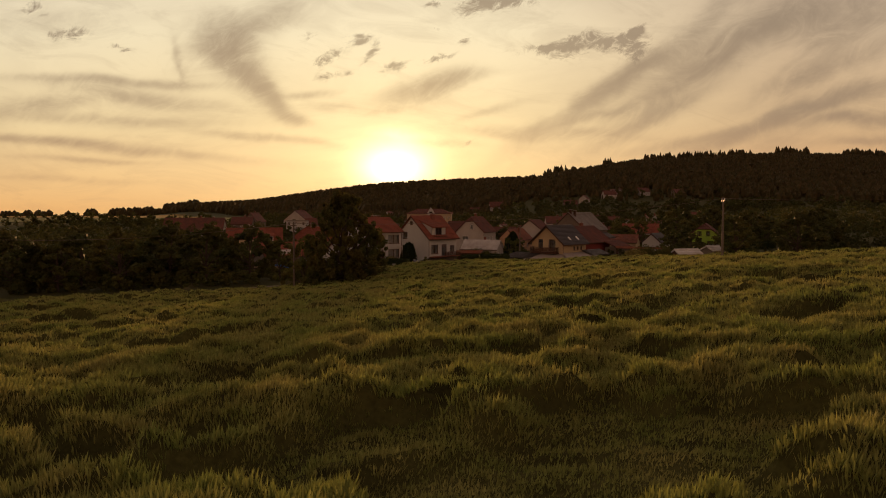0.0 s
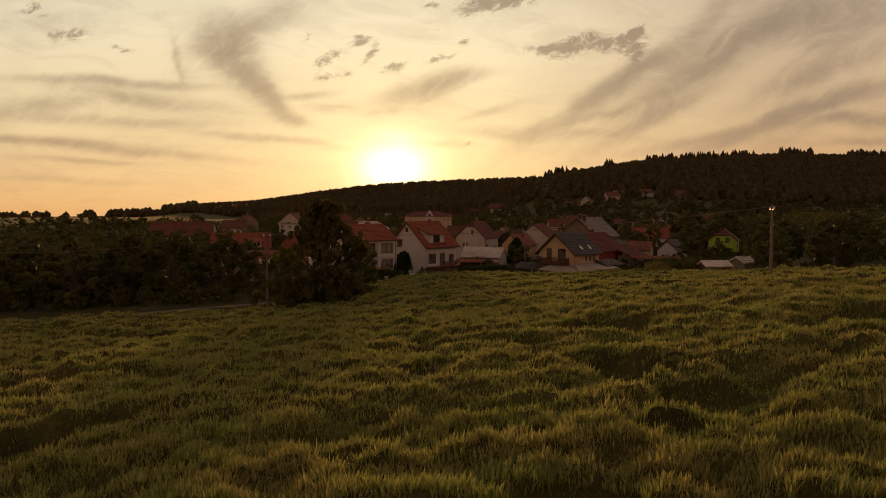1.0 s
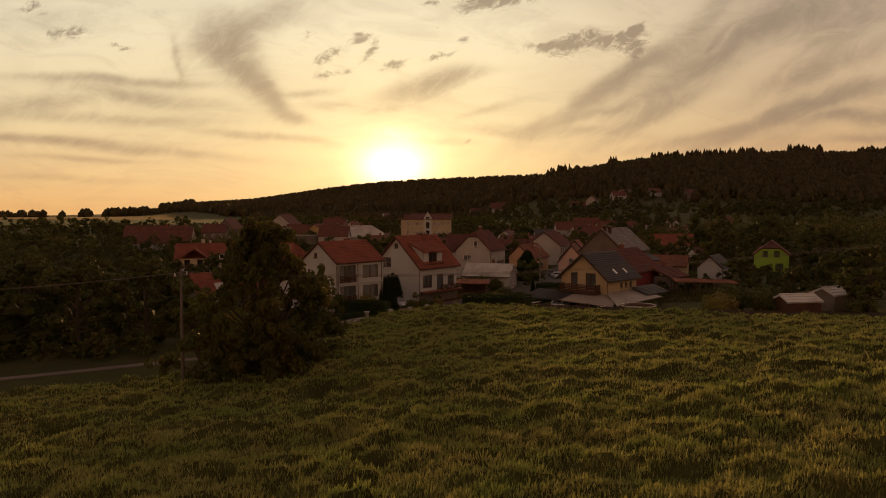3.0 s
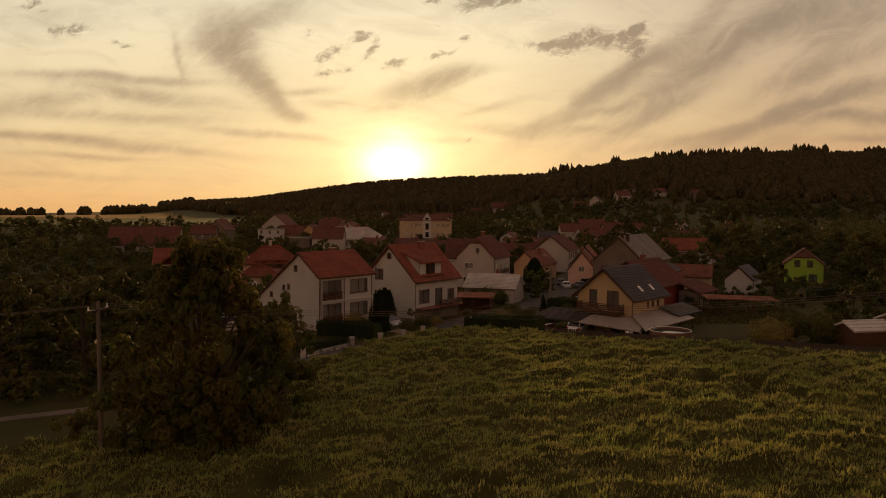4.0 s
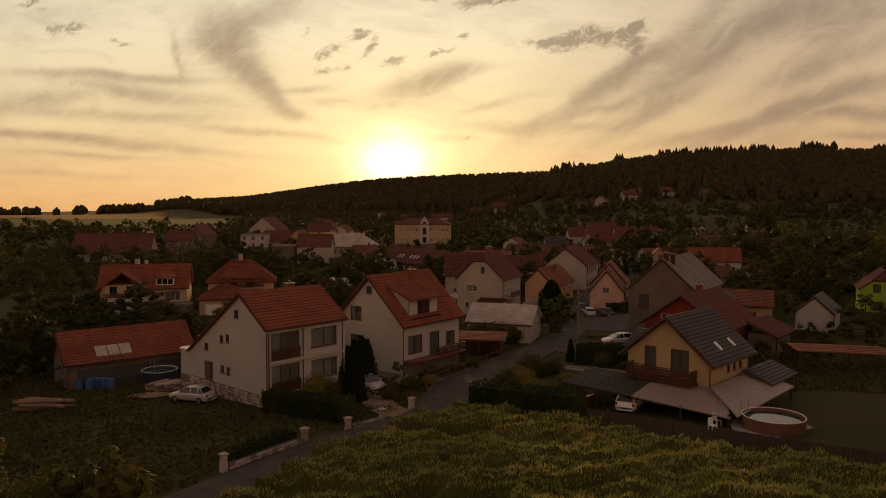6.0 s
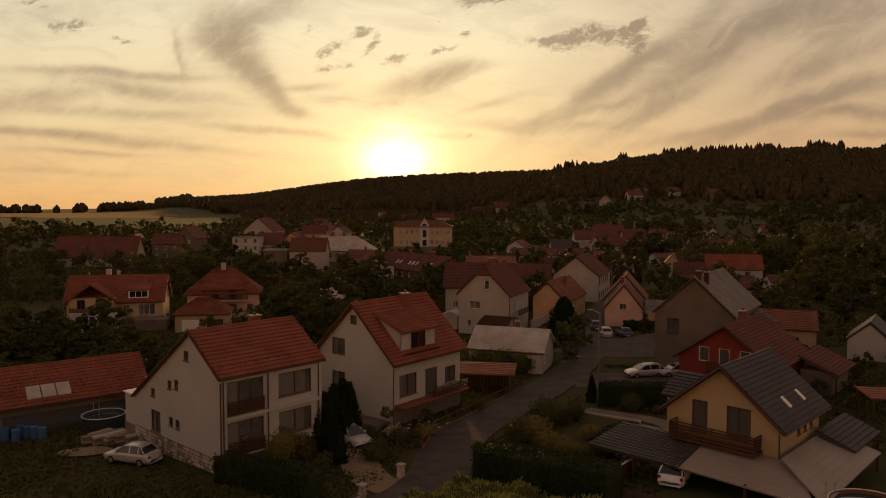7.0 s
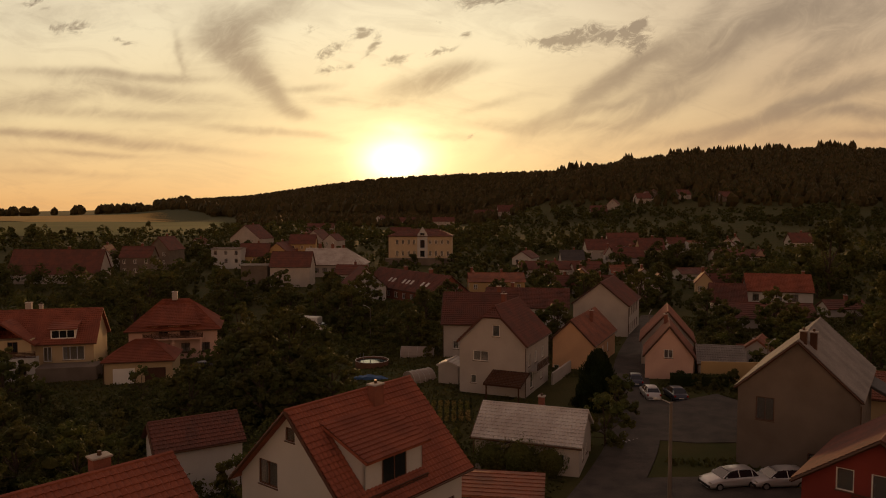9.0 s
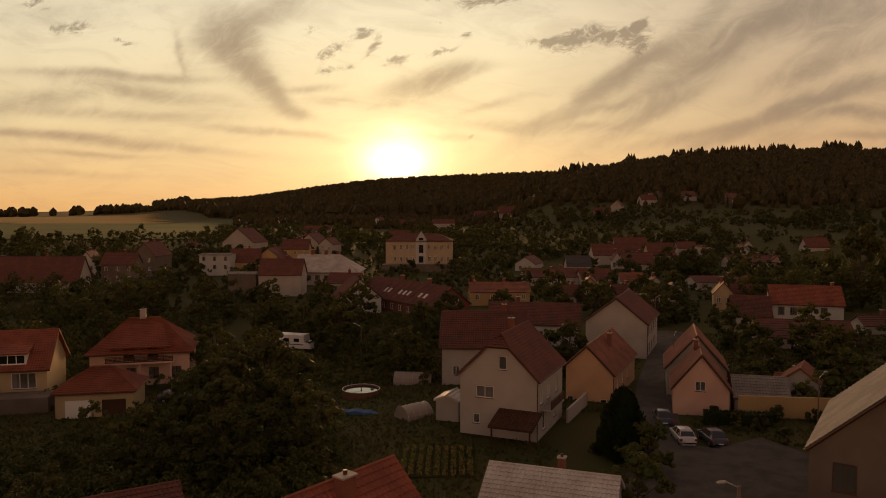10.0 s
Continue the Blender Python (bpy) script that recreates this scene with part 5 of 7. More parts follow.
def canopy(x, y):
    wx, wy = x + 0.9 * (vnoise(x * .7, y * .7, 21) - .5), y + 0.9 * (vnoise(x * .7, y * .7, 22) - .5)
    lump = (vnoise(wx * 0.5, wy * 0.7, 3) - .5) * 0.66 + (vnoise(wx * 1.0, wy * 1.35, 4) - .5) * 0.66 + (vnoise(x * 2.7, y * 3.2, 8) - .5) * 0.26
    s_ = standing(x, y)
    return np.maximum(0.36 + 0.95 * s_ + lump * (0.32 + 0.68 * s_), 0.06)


# solid sheet just under the blade tips; its dark colour stands in for shade
tagged(sheet("crop_floor", np.arange(-72, 72.1, 0.36), np.concatenate([np.arange(2, 60, 0.30), np.arange(60, 136.1, 0.40)]), lambda x, y: height(x, y) + 0.02 + np.maximum(canopy(x, y) - 0.14, 0.03), M["cropshade"], in_field),
       "lower growth of the green crop field, with shade put into its dark colour", "field", kind="stuff")


def from_arrays(name, verts, size, mt):
    """A mesh of loose faces with the same number of corners, from an array of corners."""
    n = len(verts)
    me = bpy.data.meshes.new(name)
    me.vertices.add(n)
    me.vertices.foreach_set("co", np.ascontiguousarray(verts, np.float32).ravel())
    me.loops.add(n)
    me.loops.foreach_set("vertex_index", np.arange(n, dtype=np.int32))
    me.polygons.add(n // size)
    me.polygons.foreach_set("loop_start", np.arange(0, n, size, dtype=np.int32))
    me.polygons.foreach_set("loop_total", np.full(n // size, size, np.int32))
    me.materials.append(mt)
    me.update(calc_edges=True)
    return me


def crop_blades(rng, count, x0, x1, y0, y1, blades, wide, tall):
    """Upright seed-bearing tops, a few to a plant, leaning a little with the wind."""
    x, y = rng.uniform(x0, x1, count), rng.uniform(y0, y1, count)
    k = in_field(x, y) & (np.abs(x) < 7 + 0.66 * (y + 6))
    x, y = x[k], y[k]
    n = len(x)
    c = canopy(x, y)
    st = np.clip((c - 0.3) / 0.8, 0, 1)
    k = rng.uniform(0, 1, n) < 0.72 + 0.28 * st
    x, y, c, st = x[k], y[k], c[k], st[k]
    n = len(x)
    z = height(x, y) + np.maximum(c - 0.24, 0)
    wind = 0.5 * (vnoise(x * .4, y * .4, 15) - .3)
    B = []
    for b in range(blades):
        a = rng.uniform(0, 2 * np.pi, n)
        r = rng.uniform(0, 0.20, n)
        h = tall * rng.uniform(0.35, 1.15, n) * (0.68 + 0.37 * st)
        bx, by = x + r * np.cos(a), y + r * np.sin(a)
        lean = h * rng.uniform(0.1, 0.75, n)
        tx, ty = bx + lean * (0.75 * np.cos(a) + wind), by + lean * (0.75 * np.sin(a) - 0.3 * (1 - st))
        w = wide * rng.uniform(0.6, 1.4, n)
        px, py = -np.sin(a + 0.6) * w / 2, np.cos(a + 0.6) * w / 2
        mx, my, mz = bx * .45 + tx * .55, by * .45 + ty * .55, z + h * 0.60
        q = np.stack([np.stack([bx, by, z], -1), np.stack([mx + px, my + py, mz], -1), np.stack([tx, ty, z + h], -1), np.stack([mx - px, my - py, mz], -1)], 1)
        B.append(q.reshape(-1, 3))
    return np.concatenate(B)


rng = np.random.default_rng(11)
near = crop_blades(rng, 70000, -28, 30, 6, 34, 8, 0.042, 0.38)
midc = crop_blades(rng, 105000, -50, 52, 34, 74, 6, 0.056, 0.36)
farc = crop_blades(rng, 130000, -50, 52, 74, 135, 5, 0.066, 0.31)
tagged(new("crop", from_arrays("crop", np.concatenate([near, midc, farc]), 4, M["crop"])), "green and yellowish crop, flattened in waves by wind", "crop", kind="stuff")


def leaf_cloud(rng, centres, radii, per, size, flat=0.75):
    """Leaves scattered in soft clumps; four corners each."""
    n = len(centres) * per
    c = np.repeat(centres, per, 0)
    r = np.repeat(radii, per)
    d = rng.normal(size=(n, 3))
    d /= np.linalg.norm(d, axis=1, keepdims=True)
    p = c + d * (r * rng.uniform(0.35, 1.0, n) ** 0.5)[:, None] * np.array([1, 1, flat])
    nrm = d * 1.0 + rng.normal(size=(n, 3)) * 0.32 + np.array([0, 0, 0.45])
    a = np.cross(nrm, rng.normal(size=(n, 3)))
    a /= np.linalg.norm(a, axis=1, keepdims=True)
    b = np.cross(nrm, a)
    b /= np.linalg.norm(b, axis=1, keepdims=True)
    s_ = (size * rng.uniform(0.6, 1.4, n))[:, None]
    return np.stack([p - a * s_, p + b * s_ * .6, p + a * s_, p - b * s_ * .6], 1).reshape(-1, 3)


def tree_kind(seed, h, spread, clumps, per, leaf, mt, base=0.28, low=0.0):
    """A broad-leaved tree: trunk with limbs, and a crown of leaves in clumps."""
    rng = np.random.default_rng(seed)
    V, F = [], []

    def limb(a, b, r0, r1):
        a, b = np.array(a, float), np.array(b, float)
        d = (b - a) / np.linalg.norm(b - a)
        u = np.cross(d, [0.3, 0.9, 0.2])
        u /= np.linalg.norm(u)
        w = np.cross(d, u)
        o = len(V)
        for p, r in ((a, r0), ((a + b) / 2 + rng.normal(size=3) * .06 * h / 8, (r0 + r1) / 2), (b, r1)):
            for k in range(6):
                t = k * math.pi / 3
                V.append(p + (u * math.cos(t) + w * math.sin(t)) * r)
        for s_ in (0, 6):
            F.extend([(o + s_ + k, o + s_ + (k + 1) % 6, o + s_ + 6 + (k + 1) % 6, o + s_ + 6 + k) for k in range(6)])

    fork = h * (base + 0.08)
    limb((0, 0, -0.4), (0, 0, fork), h * .028, h * .020)
    limb((0, 0, fork), (rng.normal() * .1 * spread, rng.normal() * .1 * spread, h * .8), h * .020, h * .005)
    centres, radii, Q = [], [], []
    boughs = max(5, clumps // 6)
    for j in range(boughs):
        t = ((j + rng.uniform(0, 1)) / boughs) ** 0.9
        z = h * (base * (1 - low) + (0.93 - base * (1 - low)) * t)
        prof = math.sqrt(max(0.05, 1 - t ** 2.2)) if low >= 0.9 else (1 - abs(2 * t - 0.92) ** 3.4)
        r = spread * max(0.26, prof) * rng.uniform(0.55, 0.95)
        a = 2.4 * j + rng.uniform(-.5, .5)
        c = np.array([r * math.cos(a), r * math.sin(a), z])
        br = spread * rng.uniform(0.38, 0.54) * (1 - 0.3 * t) * (0.72 if per > 100 else 1.0)
        # dark mass inside the bough
        ring = [[c + np.array([math.cos(k * 1.047) * q, math.sin(k * 1.047) * q, s_]) * br * 0.46 * rng.uniform(0.75, 1.2) for k in range(6)] for q, s_ in ((0.25, -0.8), (1.0, -0.25), (0.95, 0.35), (0.2, 0.85))]
        for m_ in range(3 if per < 100 else 0):
            for k in range(6):
                Q += [ring[m_][k], ring[m_][(k + 1) % 6], ring[m_ + 1][(k + 1) % 6], ring[m_ + 1][k]]
        for _ in range(clumps // boughs):
            d = rng.normal(size=3)
            d /= np.linalg.norm(d)
            centres.append(c + d * br * rng.uniform(0.5, 1.0) * np.array([1, 1, 0.8]))
            radii.append(br * rng.uniform(0.30, 0.5))
        if low < 0.9:
            limb((0, 0, fork + 0.5 * max(0, z - fork) * rng.uniform(0.3, 0.9)), c, h * .012, h * .003)
    leaves = np.concatenate([leaf_cloud(rng, np.array(centres), np.array(radii), per, leaf), np.array(Q).reshape(-1, 3)])
    tm = bpy.data.meshes.new("trunk")
    tm.from_pydata([tuple(v) for v in V], [], F)
    tm.materials.append(M["bark"])
    return tm, from_arrays("crown", leaves, 4, mt)


def mound_kind(seed, h, r, count, leaf, mt):
    """A dense rounded shrub: short stems, a shaded inside and small leaves over a lumpy dome."""
    rng = np.random.default_rng(seed)
    d = rng.normal(size=(count, 3))
    d[:, 2] = np.abs(d[:, 2]) * 1.1 - 0.25
    d /= np.linalg.norm(d, axis=1, keepdims=True)
    w = d * 3.2
    lump = 1 + 0.13 * np.sin(w[:, 0] * 2.1 + seed) * np.cos(w[:, 1] * 1.9) + 0.10 * np.sin(w[:, 1] * 3.3 + w[:, 2] * 2.7)
    k = (rng.uniform(0.72, 1.06, count) * lump)[:, None]
    p = d * k * np.array([r, r, h * 0.62]) + np.array([0, 0, h * 0.40])
    p[:, 2] = np.maximum(p[:, 2], 0.02)
    nrm = d + rng.normal(size=(count, 3)) * 0.4
    a = np.cross(nrm, rng.normal(size=(count, 3)))
    a /= np.linalg.norm(a, axis=1, keepdims=True)
    b = np.cross(nrm, a)
    b /= np.linalg.norm(b, axis=1, keepdims=True)
    s_ = (leaf * rng.uniform(0.6, 1.4, count))[:, None]
    Q = [np.stack([p - a * s_, p + b * s_ * .6, p + a * s_, p - b * s_ * .6], 1).reshape(-1, 3)]
    ring = lambda t, q: np.stack([np.array([math.cos(t * .785) * q[0] * r, math.sin(t * .785) * q[0] * r, q[1] * h])])[0]
    lev = ((0.45, 0.02), (0.72, 0.35), (0.62, 0.66), (0.2, 0.86))
    for m_ in range(3):
        for t in range(8):
            Q.append(np.array([ring(t, lev[m_]), ring(t + 1, lev[m_]), ring(t + 1, lev[m_ + 1]), ring(t, lev[m_ + 1])]))
    V, F = [], []
    for j in range(4):
        ca, sa = math.cos(j * 1.57 + .3), math.sin(j * 1.57 + .3)
        o = len(V)
        V += [(.05 * ca - .03 * sa, .05 * sa + .03 * ca, -.1), (.05 * ca + .03 * sa, .05 * sa - .03 * ca, -.1), (.09 * ca, .09 * sa, -.1), (.4 * r * ca, .4 * r * sa, h * .5)]
        F += [(o, o + 1, o + 3), (o + 1, o + 2, o + 3), (o + 2, o, o + 3)]
    tm = bpy.data.meshes.new("trunk")
    tm.from_pydata(V, [], F)
    tm.materials.append(M["bark"])
    return tm, from_arrays("crown", np.concatenate(Q), 4, mt)


KINDS = {"oak": tree_kind(3, 8.0, 3.9, 84, 62, 0.17, M["leaf2"], 0.12, 0.5), "apple": tree_kind(5, 5.0, 2.8, 60, 60, 0.125, M["leaf"], 0.1, 0.6),
         "lime": tree_kind(9, 9.0, 3.6, 96, 60, 0.175, M["leaf"], 0.1, 0.5), "shrub": mound_kind(12, 2.2, 1.45, 2400, 0.075, M["leaf"]),
         "bush": mound_kind(14, 1.5, 1.1, 2000, 0.055, M["leaf3"]), "walnut": tree_kind(21, 12.0, 5.6, 330, 104, 0.17, M["leafw"], 0.06, 0.7)}
LAB = {"oak": "dark broad-leaved tree in full leaf", "apple": "small garden fruit tree in leaf", "lime": "tall green garden tree in full leaf", "shrub": "rounded green garden shrub",
       "bush": "light yellow-green ornamental bush", "walnut": "large old broad-leaved tree at the field edge"}


def tree(kind, x, y, scale=1.0, turn=0.0, z=None, sz=None, group=""):
    tm, cm = KINDS[kind]
    root = new("shrub" if kind in ("shrub", "bush") else "tree")
    root.matrix_world = pose(x, y, (hz(x, y) if z is None else z) - 0.05, 0, 0, turn) @ Matrix.Diagonal((scale, scale, sz or scale, 1))
    tagged(root, LAB[kind], "shrub" if kind in ("shrub", "bush") else "tree", group)
    for nm, me in (("trunk", tm), ("crown", cm)):
        o = new(nm, me)
        o.parent = root
    return root


# ---- a stand of thujas and clipped hedges ----
def thuja_mesh(seed, h, r, n=2800, leaf=0.10):
    rng = np.random.default_rng(seed)
    t = rng.uniform(0, 1, n) ** 1.1
    a = rng.uniform(0, 2 * np.pi, n)
    lobe = 1 + 0.16 * np.sin(3 * a + 7 * t) + 0.12 * np.sin(5 * a - 11 * t)
    rad = r * np.clip(1.12 * (1 - t) ** 0.5, 0.06, 1) * lobe * rng.uniform(0.6, 1.08, n)
    p = np.stack([rad * np.cos(a), rad * np.sin(a), t * h + rng.normal(size=n) * .06], -1)
    s_ = (leaf * rng.uniform(0.7, 1.6, n))[:, None]
    out = np.stack([np.cos(a), np.sin(a), np.zeros_like(a)], -1)
    side = np.stack([-np.sin(a), np.cos(a), np.zeros_like(a)], -1) + rng.normal(size=(n, 3)) * .4
    up = (np.array([0, 0, 1.0]) * 1.5 + out * 0.7 + rng.normal(size=(n, 3)) * .35) * s_
    return from_arrays("foliage", np.stack([p - up, p + side * s_ * .6, p + up, p - side * s_ * .6], 1).reshape(-1, 3), 4, M["thuja"])


THUJA = thuja_mesh(4, 4.2, 0.75)


def core_mesh():
    me = bpy.data.meshes.new("core")
    V, F = [], []
    for k in range(6):
        a = k * math.pi / 3
        V += [(0.45 * math.cos(a), 0.45 * math.sin(a), 0), (0.36 * math.cos(a), 0.36 * math.sin(a), 2.2), (0.03 * math.cos(a), 0.03 * math.sin(a), 3.9)]
    for k in range(6):
        a, b = 3 * k, 3 * ((k + 1) % 6)
        F += [(a, b, b + 1, a + 1), (a + 1, b + 1, b + 2, a + 2)]
    me.from_pydata(V, [], F)
    me.materials.append(M["thuja"])
    return me


CORE = core_mesh()


def thuja(x, y, scale=1.0, turn=0.0, wide=1.0):
    root = new("thuja")
    root.matrix_world = pose(x, y, hz(x, y) - 0.05, 0, 0, turn) @ Matrix.Diagonal((scale * wide, scale * wide, scale, 1))
    tagged(root, "dark green columnar thuja", "conifer", "thujas in the gardens")
    for nm, me in (("core", CORE), ("foliage", THUJA)):
        o = new(nm, me)
        o.parent = root
    return root


def hedge(pts, h, w, seed, label="dense dark green clipped hedge", mt="hedgeleaf", dens=70):
    rng = np.random.default_rng(seed)
    root = empty("hedge", pose(0, 0, 0), label, "hedge")
    P, V, F = [], [], []
    for (x0, y0), (x1, y1) in zip(pts, pts[1:]):
        ln = math.dist((x0, y0), (x1, y1))
        d = np.array([x1 - x0, y1 - y0]) / ln
        nrm = np.array([-d[1], d[0]])
        n = int(dens * ln * (2 * h + w))
        s_ = rng.uniform(0, ln, n)
        f = rng.uniform(0, 2 * h + w, n)
        side = np.where(f < h, -w / 2, np.where(f < h + w, f - h - w / 2, w / 2)) + rng.normal(size=n) * .07
        zz = np.where(f < h, f, np.where(f < h + w, h, f - h - w)) + rng.normal(size=n) * .06
        zz = zz + 0.12 * (vnoise(s_ * .9 + seed, s_ * 0, seed) - .5) * (zz > h * .8)
        q = np.array([x0, y0]) + s_[:, None] * d + side[:, None] * nrm
        P.append(np.stack([q[:, 0], q[:, 1], height(q[:, 0], q[:, 1]) + np.clip(zz, 0, None)], -1))
        m_ = max(2, int(ln / 2))
        for k in range(m_ + 1):
            c = np.array([x0, y0]) + d * ln * k / m_
            g = hz(*c)
            for sg, zt in ((-1, -0.2), (-1, h * .93), (1, h * .93), (1, -0.2)):
                V.append((c[0] + nrm[0] * w * .44 * sg, c[1] + nrm[1] * w * .44 * sg, g + zt))
            if k:
                o = len(V) - 8
                F += [(o + i, o + i + 1, o + 5 + i, o + 4 + i) for i in range(3)]
        F += [(len(V) - 4, len(V) - 3, len(V) - 2, len(V) - 1), (len(V) - 4 * (m_ + 1), len(V) - 4 * (m_ + 1) + 1, len(V) - 4 * (m_ + 1) + 2, len(V) - 4 * (m_ + 1) + 3)]
    P = np.concatenate(P)
    n = len(P)
    a = rng.normal(size=(n, 3))
    a /= np.linalg.norm(a, axis=1, keepdims=True)
    b = np.cross(a, rng.normal(size=(n, 3)))
    b /= np.linalg.norm(b, axis=1, keepdims=True)
    s_ = 0.11
    mesh_ob("inner_growth", V, F, M["hedgeleaf"], root)
    o = new("leaves", from_arrays("leaves", np.stack([P - a * s_, P + b * s_ * .6, P + a * s_, P - b * s_ * .6], 1).reshape(-1, 3), 4, M[mt]))
    o.parent = root
    tagged(o, kind="stuff")
    return root


hedge([(1.6, 137.4), (9.4, 131.6)], 2.3, 2.4, 1)
hedge([(-16.2, 137.4), (-8.9, 132.9)], 1.8, 1.6, 3, "tall dark hedge from the house corner to the drive")
hedge([(11.2, 145.3), (14.5, 148.2)], 0.65, 1.3, 12, "low dark clipped hedge on the front lawn")
hedge([(13.4, 156.7), (21.2, 154.4)], 2.2, 1.3, 4, "tall dark conifer hedge beside the lane")
hedge([(26.5, 203.8), (33.0, 202.0)], 1.3, 1.4, 5)
hedge([(22.0, 148.0), (24.0, 151.0)], 1.6, 1.4, 6)
hedge([(52.0, 158.0), (74.0, 168.0)], 1.6, 1.6, 7, dens=40)
for k, (x_, y_) in enumerate(((-10.5, 145.0), (-9.9, 145.9), (-9.2, 146.2), (-8.8, 147.2), (-11.1, 144.5), (-10.0, 144.8), (-9.4, 147.4))):
    thuja(x_, y_, (1.02, 1.12, 0.95, 1.08, 0.9, 1.0, 1.16)[k], k * 50, 1.12)
for x_, y_, s_ in ((13.0, 158.2, 0.62), (-11.0, 146.5, 0.8), (-8.6, 140.6, 0.62)):
    thuja(x_, y_, s_, x_ * 30)

# broad dark conifer at the parking yard
BC = new("conifer")
BC.matrix_world = pose(15.6, 193.5, hz(15.6, 193.5) - 0.1)
tagged(BC, "broad dense dark green conifer beside the lane", "conifer")
for nm, me, sc in (("core", CORE, (4.2, 4.2, 1.45)), ("foliage", thuja_mesh(8, 6.3, 2.45, 9000, 0.12), (1, 1, 1))):
    o = new(nm, me)
    o.parent, o.scale = BC, sc

# single trees and shrubs
TREES = [("walnut", -14.8, 92.2, 0.80, 20, 1.13), ("lime", -12.2, 98.6, 0.80, 77, 0.98), ("apple", -20.2, 93.6, 1.15, 150, 1.5), ("shrub", -17.6, 95.0, 1.7, 20), ("shrub", -12.0, 94.6, 1.3, 60), ("shrub", -21.5, 112.5, 1.6, 20), ("oak", -33.5, 115.0, 1.15, 50), ("shrub", -25.0, 113.5, 1.3, 80),
         ("lime", -28.5, 114.5, 0.78, 200), ("oak", -40.0, 113.0, 1.22, 90), ("oak", -47.0, 116.0, 1.28, 160), ("lime", -53.0, 111.0, 1.1, 10), ("oak", -60.0, 113.0, 1.25, 220), ("oak", -68.0, 108.0, 1.2, 300), ("lime", -44.0, 118.0, 0.8, 33),
         ("oak", -52.0, 125.0, 0.9, 77), ("oak", -58.0, 135.0, 0.9, 140), ("lime", -66.0, 118.0, 0.9, 190), ("oak", -75.0, 128.0, 1.0, 250), ("oak", -50.0, 142.0, 0.8, 10), ("lime", -84.0, 112.0, 1.0, 0),
         ("apple", -30.0, 170.0, 1.1, 5), ("oak", -21.0, 206.0, 1.35, 30), ("oak", -26.5, 203.0, 1.1, 130), ("oak", -18.0, 192.0, 0.8, 70), ("oak", -23.0, 197.0, 1.0, 140), ("lime", -14.0, 196.0, 0.75, 200), ("oak", -28.0, 190.0, 0.85, 15),
         ("shrub", 3.0, 174.2, 1.2, 10), ("shrub", 5.2, 173.4, 1.35, 80), ("shrub", 7.6, 172.8, 1.15, 180), ("apple", 13.5, 179.4, 0.95, 40), ("apple", 16.6, 188.5, 0.9, 99),
         ("shrub", 4.9, 145.9, 0.9, 0), ("bush", 6.2, 146.3, 1.35, 60), ("shrub", 7.7, 150.3, 1.1, 130), ("shrub", 10.3, 151.9, 0.7, 70), ("shrub", 9.2, 151.0, 0.6, 10), ("bush", 7.0, 143.8, 1.0, 20),
         ("bush", 8.0, 142.7, 0.85, 44), ("bush", 8.7, 142.2, 0.6, 144), ("shrub", 10.8, 141.4, 0.65, 200), ("shrub", 15.9, 154.2, 0.75, 55), ("bush", 10.6, 146.0, 0.8, 15), ("shrub", 9.6, 140.6, 0.5, 5),
         ("bush", -13.3, 141.9, 1.7, 80), ("shrub", -11.8, 142.4, 0.8, 10), ("shrub", 1.6, 144.0, 0.35, 15), ("shrub", 17.8, 152.6, 0.4, 60),
          ("shrub", -4.7, 146.0, 0.6, 60), ("bush", -2.6, 147.6, 0.8, 12), ("shrub", 1.8, 156.0, 0.6, 75), ("shrub", -6.2, 141.5, 0.7, 12),
         ("bush", 30.5, 121.5, 1.9, 33), ("shrub", 33.0, 124.0, 1.5, 90), ("shrub", 36.0, 122.0, 1.5, 150), ("oak", 42.0, 128.0, 0.65, 20), ("lime", 47.0, 120.0, 0.9, 70), ("oak", 52.0, 133.0, 0.9, 120),
         ("oak", 60.0, 126.0, 1.05, 10), ("lime", 66.0, 140.0, 1.0, 200), ("oak", 74.0, 150.0, 1.1, 300), ("oak", 58.0, 150.0, 0.7, 80), ("apple", 50.0, 165.0, 1.0, 30), ("oak", 68.0, 172.0, 1.1, 60),
         ("lime", 76.0, 186.0, 1.1, 150), ("oak", 84.0, 165.0, 1.2, 250), ("oak", 66.0, 196.0, 1.1, 40), ("oak", 76.0, 215.0, 1.4, 110), ("lime", 70.0, 230.0, 1.3, 210), ("oak", 84.0, 240.0, 1.4, 20),
         ("oak", 86.0, 284.0, 1.6, 44, 2.2), ("oak", 71.0, 350.0, 1.2, 80), ("lime", 17.5, 268.0, 0.6, 20), ("oak", 40.0, 222.0, 0.7, 44), ("apple", 36.0, 213.0, 0.9, 144), ("oak", 44.0, 232.0, 0.75, 240), ("apple", 40.0, 206.0, 0.9, 44), ("apple", 47.0, 214.0, 1.0, 10), 
         ("apple", 14.5, 238.0, 0.9, 10), ("lime", 32.0, 285.0, 0.8, 90), ("oak", 44.0, 300.0, 0.9, 0), ("apple", -57, 206, 0.8, 4), ("apple", -70, 215, 0.8, 50), ("apple", -81, 217, 0.9, 99), ("oak", -62, 199, 0.8, 140), ("apple", -51, 202, 0.6, 200), ("apple", -39, 203, 0.8, 250)]
for kd, x_, y_, s_, tn, *tall in TREES:
    tree(kd, x_, y_, s_, tn, sz=tall[0] if tall else None)
